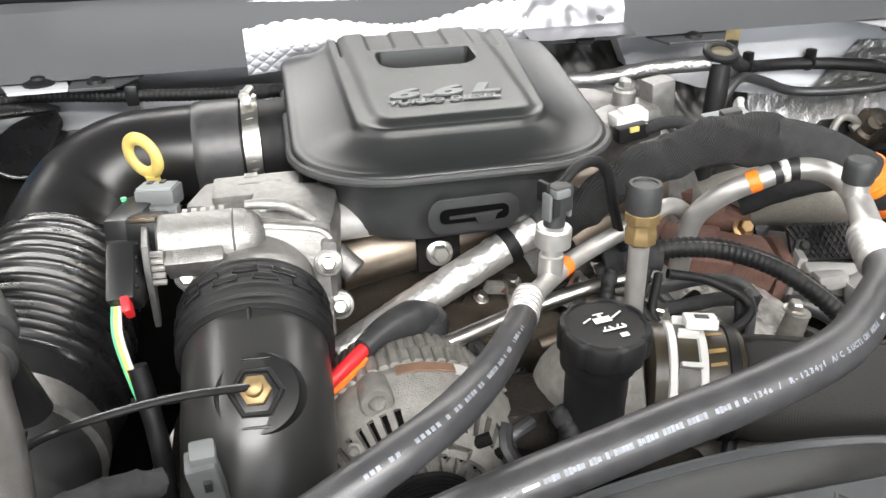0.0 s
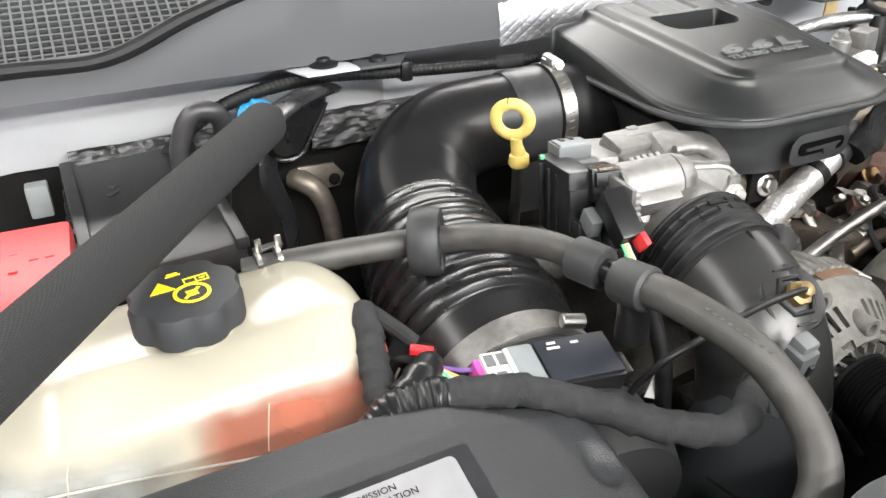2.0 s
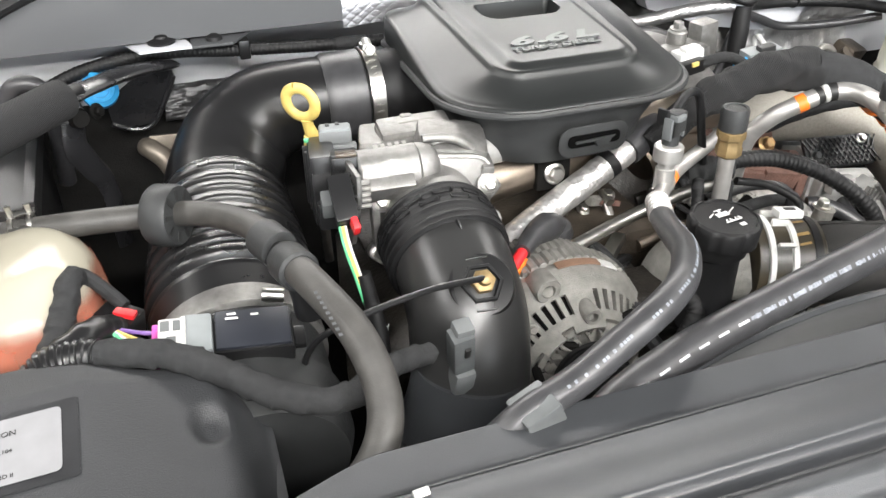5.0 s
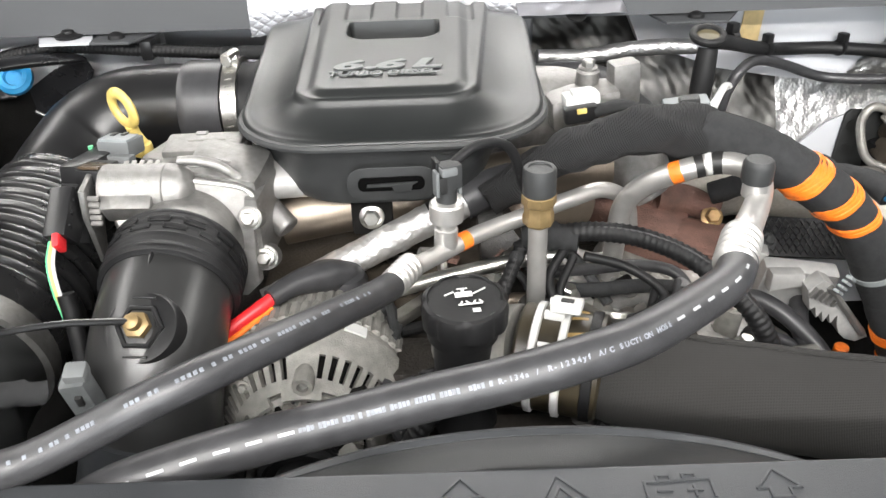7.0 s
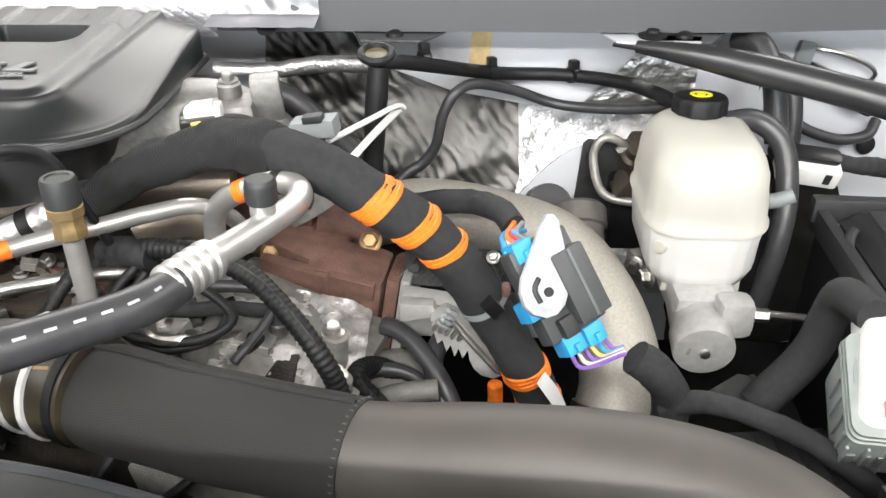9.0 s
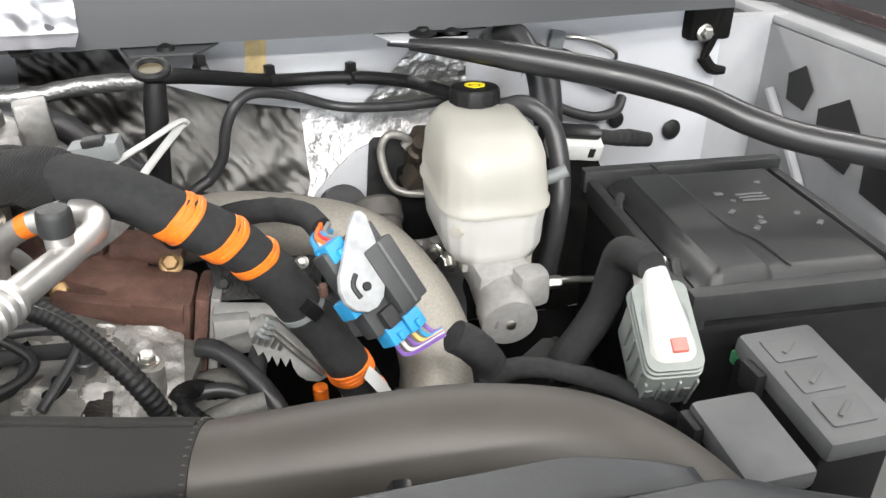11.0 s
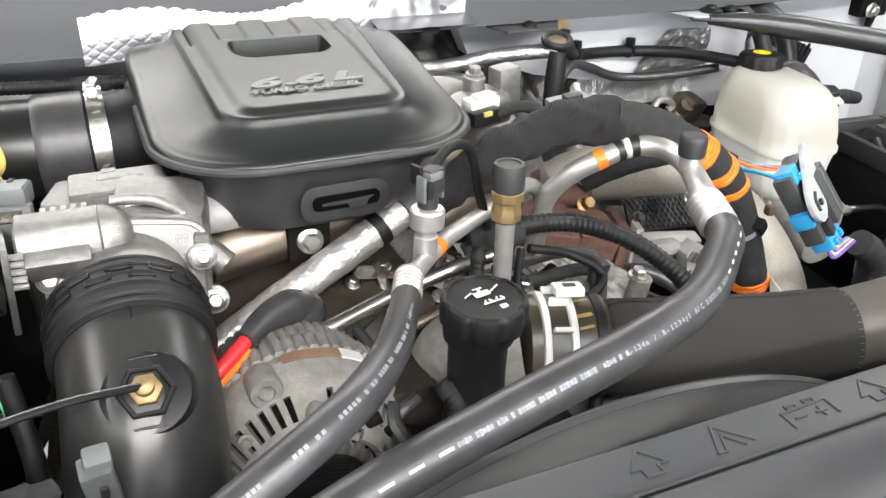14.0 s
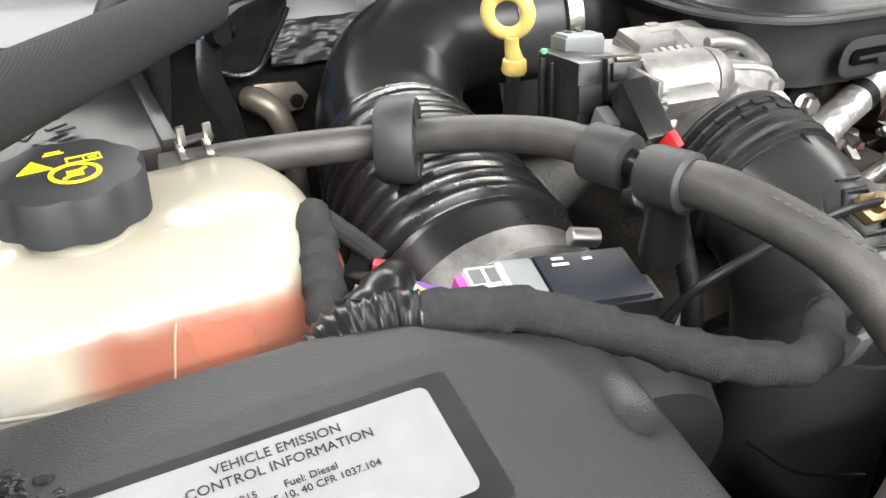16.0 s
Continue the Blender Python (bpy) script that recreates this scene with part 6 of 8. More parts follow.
def service_valve():
    t = thing("service_valve", (0.304, 0.575, 1.20), "brass service valve with dark cap on a steel tube", "valve")
    o = (0.304, 0.575, 1.20)
    part("tube", lathe([(0.0085, 0), (0.0085, 0.085), (0.0105, 0.087)], o, seg=18), M_ALU, t)
    part("brass_body", lathe([(0.0115, 0.084), (0.0135, 0.086), (0.0135, 0.094), (0.0125, 0.096), (0.0125, 0.103), (0.0148, 0.1045), (0.0148, 0.112), (0.0125, 0.114)], o, seg=8), M_BRASS, t, "brass hexagon body")
    part("cap", lathe([(0.0125, 0.112), (0.0142, 0.114), (0.0142, 0.134), (0.0128, 0.137), (0.010, 0.137), (0.0095, 0.1355), (0.004, 0.1355)], o, seg=28), M_BASE, t, "dark grey screw cap")


service_valve()


def oil_filler():
    t = thing("oil_filler", (0.238, 0.48, 1.15), "black oil filler neck with screw cap", "oil filler")
    part("neck", lathe([(0.027, 0), (0.0235, 0.03), (0.0235, 0.085), (0.028, 0.088), (0.028, 0.10)], (0.236, 0.482, 1.155), seg=28), M_BLACKM, t)
    cap = part("cap", lathe([(0.026, 0), (0.0325, 0.002), (0.0332, 0.018), (0.0312, 0.022), (0.029, 0.023), (0.028, 0.0215), (0.01, 0.0215)], (0.238, 0.480, 1.256), (0, -0.06, 1), 80, None, lambda a, h: 1.03 - 0.075 * abs(math.cos(4 * a)) ** 9 if h < 0.0225 else 1), M_BLACKM, t, "black fluted screw cap")
    m = pose(0.238, 0.478, 1.2785, 4, 0, 8) @ Matrix.Scale(0.84, 4)
    bm = bmesh.new()
    for k in range(4):
        box(None, (0.0016, 0.005, 0.0006), m=m @ pose(-0.004 + 0.006 * k, -0.006, 0, 0, 0, 30 if k % 2 else -30), bev=0, bm=bm)
    box(None, (0.022, 0.0018, 0.0006), m=m @ pose(0.004, -0.0085, 0), bev=0, bm=bm)
    for a, b, w, h, r in ((0, 0.006, 0.016, 0.007, 0), (-0.013, 0.009, 0.010, 0.0015, 25), (0.015, 0.009, 0.014, 0.0015, 28), (0.0, 0.012, 0.003, 0.004, 0), (0.0, 0.0145, 0.010, 0.0014, 0)):
        box(None, (w, h, 0.0006), m=m @ pose(a, b, 0, 0, 0, r), bev=0, bm=bm)
    box(None, (0.007, 0.005, 0.0006), m=m @ pose(0.008, -0.018, 0), bev=0, bm=bm)
    part("oil_can_symbol", bm, M_WPRINT, cap, "white printed oil can")


oil_filler()


def charge_pipe():
    t = thing("charge_pipe", (0.55, 0.42, 1.12), "dull grey charge air pipe partly in a black fabric sleeve", "air pipe")
    P = [(0.315, 0.497, 1.200), (0.360, 0.482, 1.198), (0.450, 0.455, 1.196), (0.555, 0.424, 1.200), (0.650, 0.402, 1.218), (0.735, 0.382, 1.228), (0.805, 0.350, 1.226), (0.852, 0.295, 1.205), (0.868, 0.225, 1.165)]
    part("pipe", tube(P, 0.0375, 40, 0.006), M_CHARGE, t)
    part("fabric_sleeve", tube([(0.350, 0.4855, 1.198), (0.395, 0.472, 1.197), (0.450, 0.455, 1.196), (0.505, 0.440, 1.197), (0.557, 0.4235, 1.198)], 0.0405, 40, 0.004, lambda s, L: 1 + 0.012 * math.sin(s * 70) - 0.05 * (1 - smooth(0, 0.012, s))), M_SLEEVE, t, "black woven fabric sleeve")
    part("sleeve_seam", tube([(0.355, 0.4915, 1.2382), (0.395, 0.480, 1.2368), (0.450, 0.4635, 1.2358), (0.505, 0.4485, 1.2368), (0.555, 0.4335, 1.2378)], 0.0024, 8, 0.003, lambda s, L: 1 + 0.15 * math.sin(s * 1400)), M_SLEEVE, t, "rolled seam")
    e, ax = V((0.5555, 0.4240, 1.198)), V((0.95, -0.285, 0.02)).normalized()
    for k in range(44):
        a = 2 * math.pi * k / 44
        part("stitch", box(None, (0.0018, 0.0010, 0.0040), m=frame_of(e, ax) @ pose(0, 0, 0, 0, 0, math.degrees(a)) @ pose(0.0403, 0, -0.002, 0, 25, 0), bev=0), M_STITCH, t)
    j = part("silicone_joint", lathe([(0.038, 0), (0.043, 0.003), (0.043, 0.068), (0.038, 0.071)], (0.285, 0.507, 1.202), (0.95, -0.3, -0.03), 36), mat("amber_rubber", (0.026, 0.021, 0.013), 0.35, 0, 0.7, 28), t, "amber brown rubber joint")
    for k, d in enumerate((0.012, 0.034)):
        o = V((0.285, 0.507, 1.202)) + V((0.95, -0.3, -0.03)).normalized() * d
        part("band_clamp", lathe([(0.043, 0), (0.0455, 0.001), (0.0455, 0.006), (0.043, 0.007)], o, (0.95, -0.3, -0.03), 36), M_WHITE, j, "white plastic band clamp")
    jm = frame_of((0.285, 0.507, 1.202), (0.95, -0.3, -0.03))
    for a, h, w, d in ((72, 0.045, 0.016, 0.0040), (88, 0.047, 0.014, 0.0030), (112, 0.046, 0.016, 0.0034), (126, 0.048, 0.012, 0.0024)):
        part("amber_print", box(None, (0.0006, d, w), m=jm @ pose(0, 0, 0, 0, 0, a) @ pose(0.0431, 0, h, 12, 0, 0), bev=0), M_AMBER, j, "amber coloured print")
    part("dark_clamp", lathe([(0.0425, 0.056), (0.0445, 0.057), (0.0445, 0.064), (0.0425, 0.065)], (0.285, 0.507, 1.202), (0.95, -0.3, -0.03), 36), M_BLACKM, j, "dark strap clamp")
    for a in (60, 95, 130):
        part("clamp_bridge", box(None, (0.008, 0.004, 0.016), m=frame_of((0.285, 0.507, 1.202), (0.95, -0.3, -0.03)) @ pose(0, 0, 0, 0, 0, a) @ pose(0.0455, 0, 0.028), bev=0.001), M_WHITE, j)
    part("clamp_tongue", box((0.322, 0.498, 1.254), (0.024, 0.020, 0.008), (-14, 0, -18), 0.002), M_WHITE, j, "white clip tongue")
    part("clamp_window", box((0.322, 0.497, 1.2585), (0.010, 0.007, 0.002), (-14, 0, -18), 0.0004), M_INK, j)
    part("cast_elbow", tube([(0.288, 0.507, 1.202), (0.262, 0.520, 1.195), (0.250, 0.548, 1.175), (0.25, 0.57, 1.13)], [0.040, 0.038, 0.037, 0.037], 32, 0.006), M_CASTD, t, "cast aluminium elbow")


charge_pipe()


def sleeved_hose():
    t = thing("sleeved_hose", (0.6, 0.63, 1.1), "thick braided black hose wrapped with orange tape rings", "hose")
    P = [(0.275, 0.655, 1.258), (0.311, 0.660, 1.282), (0.363, 0.662, 1.309), (0.432, 0.652, 1.327), (0.497, 0.633, 1.320), (0.556, 0.622, 1.290), (0.611, 0.624, 1.244), (0.655, 0.630, 1.172), (0.694, 0.636, 1.095), (0.718, 0.635, 1.03)]
    S = spline(P, 300)
    part("braided_end", crumple(tube([S[k][0] for k in range(0, 112, 8)], [0.014, 0.016, 0.017, 0.018, 0.019, 0.0195, 0.020, 0.0205, 0.021, 0.0215, 0.022, 0.0225, 0.0228, 0.0228], 44, 0.0022, lambda s, L: 1 + 0.05 * math.sin(s * 130) * math.sin(s * 47) + 0.04 * math.sin(s * 70 + 1)), 0.0045, 38), M_BRAID, t, "woven braid cover")
    part("taped_length", crumple(tube([S[k][0] for k in range(100, 300, 8)] + [S[299][0]], 0.0218, 28, 0.004, lambda s, L: 1 + 0.01 * math.sin(s * 60), 1.0, None, True, (0.032, 0.025)), 0.0008, 60), M_TAPE, t, "cloth taped cover")
    rnd = random.Random(5)
    for x, n in ((0.555, 4), (0.587, 3), (0.610, 2), (0.690, 3), (0.704, 2)):
        k = min(range(10, 290), key=lambda q: abs(S[q][0].x - x))
        for d in range(n):
            a = S[k + 2 * d - n + 1][0]
            tdir = (S[k + 3][0] - S[k - 3][0]).normalized()
            ax = (tdir + V((-0.12 + rnd.uniform(-0.08, 0.08), 0.10, -0.30 + rnd.uniform(-0.10, 0.10)))).normalized()
            w = rnd.uniform(0.0027, 0.0036)
            r = 0.0224 + 0.0004 * d
            part("orange_tape", lathe([(r - 0.0008, -w), (r + 0.0006, -w * 0.7), (r + 0.0009, 0), (r + 0.0006, w * 0.7), (r - 0.0008, w)], a, ax, 40, None, lambda q, h: 1 + 0.025 * math.sin(5 * q + d)), M_ORANGE, t, "bright orange tape ring")
    part("paper_tag", tube([(0.703, 0.612, 1.112), (0.716, 0.606, 1.096), (0.728, 0.606, 1.074), (0.731, 0.610, 1.050)], [0.010, 0.011, 0.006, 0.004], 10, 0.004, None, 0.08), M_WPRINT, t, "curled white paper tag")
    k = min(range(10, 290), key=lambda q: abs(S[q][0].x - 0.648))
    tdir = (S[k + 3][0] - S[k - 3][0]).normalized()
    tie = part("cable_tie", lathe([(0.0216, -0.003), (0.0232, -0.003), (0.0232, 0.003), (0.0216, 0.003)], S[k][0], tdir, 32), M_GREYP, t, "pale grey cable tie")
    for q in range(4):
        part("tie_tooth", box(S[k][0] + V((-0.028 - 0.003 * q, -0.012, -0.004 - 0.005 * q)), (0.012, 0.006, 0.003), (0, 40, 30), 0.0005), M_GREYP, tie)
    part("clip", box(S[212][0] + V((0.012, -0.022, 0.0)), (0.018, 0.012, 0.014), (0, 50, 20), 0.002), M_BLACK, t)


sleeved_hose()


def cover_clip():
    t = thing("cover_clip", (0.64, 0.315, 1.26), "black plastic clip behind the radiator cover", "clip")
    part("base", box((0.640, 0.312, 1.246), (0.070, 0.030, 0.018), (0, -4, 4), 0.004), M_BLACK, t)
    part("tab", box((0.615, 0.316, 1.262), (0.026, 0.020, 0.014), (20, -10, 10), 0.003), M_BLACK, t)
    part("tab", box((0.668, 0.318, 1.262), (0.012, 0.022, 0.022), (25, 12, 0), 0.003), M_BLACK, t)


cover_clip()


def silver_pipe():
    t = thing("foil_wrapped_pipe", (0.15, 0.64, 1.2), "pipe wrapped in crinkled silver foil with black tie", "pipe")
    P = [(0.060, 0.622, 1.196), (0.105, 0.640, 1.212), (0.158, 0.655, 1.232), (0.215, 0.666, 1.257), (0.262, 0.678, 1.276)]
    part("foil_wrap", crumple(tube(P, 0.0155, 22, 0.0025, lambda s, L: 1 + 0.03 * noise.noise(V((s * 120, 0, 0)))), 0.0008, 140), bumped(mat("wrapped_foil", (0.64, 0.63, 0.62), 0.42, 0.85, 0.06, 40, 0.0), "cells", 170, 0.35, 0.003), t)
    S = spline(P, 60)
    part("black_tie", tube([S[k][0] for k in (47, 48, 50)], 0.0163, 22, 0.002), M_BLACKM, t)
    part("cuff", tube([(0.250, 0.674, 1.272), (0.275, 0.684, 1.280), (0.30, 0.69, 1.285)], 0.0185, 20, 0.004), M_RUBBER, t)


silver_pipe()


# ---- engine core under the lines ----
def engine_block():
    t = thing("engine_block", (0.25, 0.7, 0.83), "grimy engine block with cast aluminium covers and steel pipes", "engine")
    part("crankcase", box((0.22, 0.72, 0.99), (0.52, 0.42, 0.30), (0, 0, 0), 0.02), M_GRIME, t, "dark iron crankcase")
    part("valley_cover", box((0.16, 0.74, 1.16), (0.22, 0.24, 0.06), (0, 0, 0), 0.015), M_BROWN, t, "heat browned valley cover")
    vc = part("valve_cover", box((0.44, 0.62, 1.115), (0.17, 0.26, 0.06), (0, 22, -14), 0.014), M_CASTD, t, "cast aluminium valve cover")
    rnd = random.Random(2)
    bm = bmesh.new()
    nx, ny, g = 90, 70, {}
    for i in range(nx + 1):
        for j in range(ny + 1):
            x, y = 0.325 + 0.21 * i / nx, 0.53 + 0.19 * j / ny
            n = noise.fractal(V((x * 22, y * 22, 1.7)), 0.6, 2.0, 3)
            h = 0.006 * max(-1.0, min(1.0, round(n * 2.2) / 2.2)) + 0.003 * noise.noise(V((x * 70, y * 70, 4))) + 0.0012 * noise.noise(V((x * 240, y * 240, 4)))
            g[i, j] = bm.verts.new((x, y, 1.150 - 0.30 * (x - 0.43) + 0.10 * (y - 0.62) + h))
    for i in range(nx):
        for j in range(ny):
            bm.faces.new((g[i, j], g[i + 1, j], g[i + 1, j + 1], g[i, j + 1]))
    part("rough_casting", bm, mat("bright_rough_casting", (0.50, 0.49, 0.47), 0.42, 0.55, 0.35, 60, 0.7, 320), vc, "rough cast top with steps", 60)
    for x, y, z in ((0.37, 0.54, 1.178), (0.508, 0.636, 1.158), (0.515, 0.60, 1.135)):
        p = part("pillar", lathe([(0.014, -0.045), (0.0115, 0.03), (0.012, 0.034)], (x, y, z - 0.034), (0.1, -0.1, 1), 18), M_CASTD, vc)
        bolt(vc, (x, y, z), (0.1, -0.1, 1), 0.0075)
    vc2 = part("valve_cover", box((0.0, 0.70, 1.12), (0.16, 0.30, 0.06), (0, -22, -10), 0.014), M_GRIME, t)
    part("steel_pipe", tube([(0.07, 0.70, 1.235), (0.14, 0.71, 1.243), (0.22, 0.72, 1.250), (0.33, 0.735, 1.262), (0.40, 0.745, 1.262)], 0.026, 24, 0.008), M_HOTSTEEL, t, "heat tinted steel crossover pipe")
    part("cast_arm", tube([(0.066, 0.690, 1.285), (0.110, 0.705, 1.278), (0.160, 0.722, 1.272), (0.22, 0.74, 1.27)], [0.026, 0.024, 0.022, 0.022], 24, 0.006, None, 0.7), M_BRAKE, t, "pale cast arm beneath the resonator")
    part("steel_pipe", tube([(0.15, 0.60, 1.20), (0.22, 0.615, 1.212), (0.29, 0.625, 1.222), (0.34, 0.63, 1.225)], 0.007, 14, 0.006), M_STEEL, t, "bright steel line")
    part("steel_pipe", tube([(0.24, 0.62, 1.17), (0.30, 0.63, 1.175), (0.36, 0.63, 1.165)], 0.008, 14, 0.006), M_HOTSTEEL, t)
    part("cast_plenum", tube([(0.25, 0.80, 1.265), (0.30, 0.825, 1.285), (0.37, 0.84, 1.280), (0.43, 0.83, 1.24), (0.46, 0.82, 1.19)], [0.045, 0.05, 0.05, 0.045, 0.04], 28, 0.008), M_CAST, t, "pale cast aluminium plenum")
    part("front_cover", box((0.20, 0.55, 1.07), (0.30, 0.06, 0.22), (0, 0, 0), 0.02), M_GRIME, t)
    part("bracket", box((0.235, 0.56, 1.125), (0.05, 0.03, 0.06), (0, 12, 0), 0.006), M_CASTD, t)
    part("bracket", box((0.275, 0.545, 1.165), (0.035, 0.04, 0.11), (0, 0, 20), 0.006), M_CASTD, t)
    for k in range(18):
        x, y = rnd.uniform(0.10, 0.40), rnd.uniform(0.44, 0.62)
        z = rnd.uniform(1.09, 1.145)
        part("casting_lump", box((x, y, z), (rnd.uniform(0.02, 0.05), rnd.uniform(0.02, 0.04), rnd.uniform(0.02, 0.05)), (rnd.uniform(-30, 30), rnd.uniform(-30, 30), rnd.uniform(0, 90)), 0.005), M_CASTD if k % 3 else M_GRIME, t)
    for k in range(14):
        x, y, z = rnd.uniform(0.10, 0.45), rnd.uniform(0.48, 0.66), rnd.uniform(1.15, 1.19)
        part("pipe_run", tube([(x, y, z), (x + rnd.uniform(-0.05, 0.05), y + rnd.uniform(-0.04, 0.04), z - 0.01), (x + rnd.uniform(-0.08, 0.08), y + rnd.uniform(-0.07, 0.07), z - 0.05)], rnd.uniform(0.004, 0.008), 10, 0.008), (M_BLACKM, M_DARK, M_RUBBER)[k % 3], t)
    # brackets, fittings and small lines in the valley
    for k in range(16):
        x, y, z = rnd.uniform(0.13, 0.36), rnd.uniform(0.60, 0.72), rnd.uniform(1.17, 1.20)
        q = part("valley_bracket", box((x, y, z), (rnd.uniform(0.018, 0.05), rnd.uniform(0.010, 0.022), rnd.uniform(0.004, 0.018)), (rnd.uniform(-25, 25), rnd.uniform(-25, 25), rnd.uniform(-60, 60)), 0.002), (M_CASTD, M_GRIME, M_STEEL, M_RUST)[k % 4], t)
        if k % 2:
            bolt(q, (x, y, z + 0.008), (rnd.uniform(-0.3, 0.3), -0.4, 1), 0.0055)
    for k in range(9):
        x, y, z = rnd.uniform(0.16, 0.36), rnd.uniform(0.56, 0.68), rnd.uniform(1.175, 1.205)
        dx, dy = rnd.uniform(-0.06, 0.06), rnd.uniform(-0.05, 0.05)
        r = rnd.uniform(0.0025, 0.0055)
        part("small_line", tube([(x, y, z), (x + dx * 0.4, y + dy, z + 0.006), (x + dx, y + dy * 0.6, z - 0.004), (x + dx * 1.5, y - dy, z - 0.03)], r, 10, 0.004, (lambda s, L: 1 + 0.12 * math.sin(s * 1400)) if k % 3 == 0 else None), (M_RUBBER, M_STEEL, M_BASE)[k % 3], t)


engine_block()


def exhaust_casting():
    t = thing("exhaust_casting", (0.46, 0.74, 1.05), "rusty brown cast iron exhaust manifold with gold bolts", "manifold")
    part("runner", tube([(0.365, 0.80, 1.205), (0.40, 0.785, 1.200), (0.435, 0.765, 1.185)], [0.036, 0.040, 0.042], 26, 0.005), M_RUST, t)
    part("main_block", box((0.455, 0.750, 1.150), (0.078, 0.070, 0.100), (6, 14, -20), 0.012), M_RUST, t)
    part("upper_block", box((0.442, 0.775, 1.222), (0.060, 0.040, 0.048), (10, 6, -14), 0.010), M_RUST, t)
    part("block_step", box((0.452, 0.703, 1.165), (0.074, 0.014, 0.045), (12, 12, -8), 0.004), M_RUST, t)
    for k in range(7):
        part("thin_rib", box((0.478, 0.697, 1.160 - 0.010 * k), (0.012, 0.010, 0.003), (12, 8, -8), 0.001), M_RUST, t)
    part("outlet_box", box((0.505, 0.722, 1.150), (0.085, 0.062, 0.072), (8, 10, -8), 0.012), M_RUST, t)
    part("raised_pad", box((0.512, 0.692, 1.160), (0.050, 0.010, 0.040), (18, 10, -8), 0.003), M_RUST, t)
    part("upper_ear", tube([(0.470, 0.765, 1.205), (0.505, 0.765, 1.200), (0.538, 0.755, 1.188)], [0.018, 0.017, 0.015], 16, 0.004), M_RUST, t)
    part("flange", prism([(-0.038, -0.050), (0.034, -0.055), (0.040, -0.02), (0.034, 0.036), (0.008, 0.048), (-0.032, 0.040)], 0.014, frame_of((0.548, 0.722, 1.135), (0.98, -0.15, -0.15)), 0.003), M_RUST, t)
    part("gasket_plate", prism([(-0.040, -0.056), (0.044, -0.058), (0.050, -0.02), (0.044, 0.040), (0.012, 0.054), (-0.036, 0.046)], 0.010, frame_of((0.563, 0.720, 1.132), (0.98, -0.15, -0.15)), 0.002), M_BRAKE, t, "pale gasket plate")
    for p in ((0.528, 0.742, 1.190), (0.425, 0.722, 1.185), (0.452, 0.702, 1.118)):
        bolt(t, p, (0, -0.8, 0.6), 0.0085, M_RUSTBOLT)
    part("outlet", tube([(0.30, 0.70, 1.222), (0.34, 0.712, 1.236), (0.38, 0.72, 1.226)], 0.027, 24, 0.006), M_HOTSTEEL, t, "heat tinted pipe stub")


exhaust_casting()


def down_pipe():
    t = thing("down_pipe", (0.75, 0.75, 1.0), "stainless steel shielded down pipe with dull golden tint", "exhaust pipe")
    P = [(0.50, 0.85, 1.165), (0.58, 0.845, 1.182), (0.66, 0.835, 1.174), (0.735, 0.808, 1.155), (0.782, 0.762, 1.105), (0.798, 0.715, 1.05), (0.785, 0.68, 1.0), (0.77, 0.66, 0.93)]
    part("pipe", tube(P, [0.034, 0.036, 0.037, 0.039, 0.042, 0.044, 0.044, 0.044], 32, 0.006), mat("brushed_stainless", (0.33, 0.31, 0.275), 0.55, 0.5, 0.12, 300, 0.15, 900), t)
    part("clamp_band", tube([(0.792, 0.695, 1.02), (0.786, 0.682, 1.0)], 0.047, 32, 0.004), M_STEEL, t)


down_pipe()


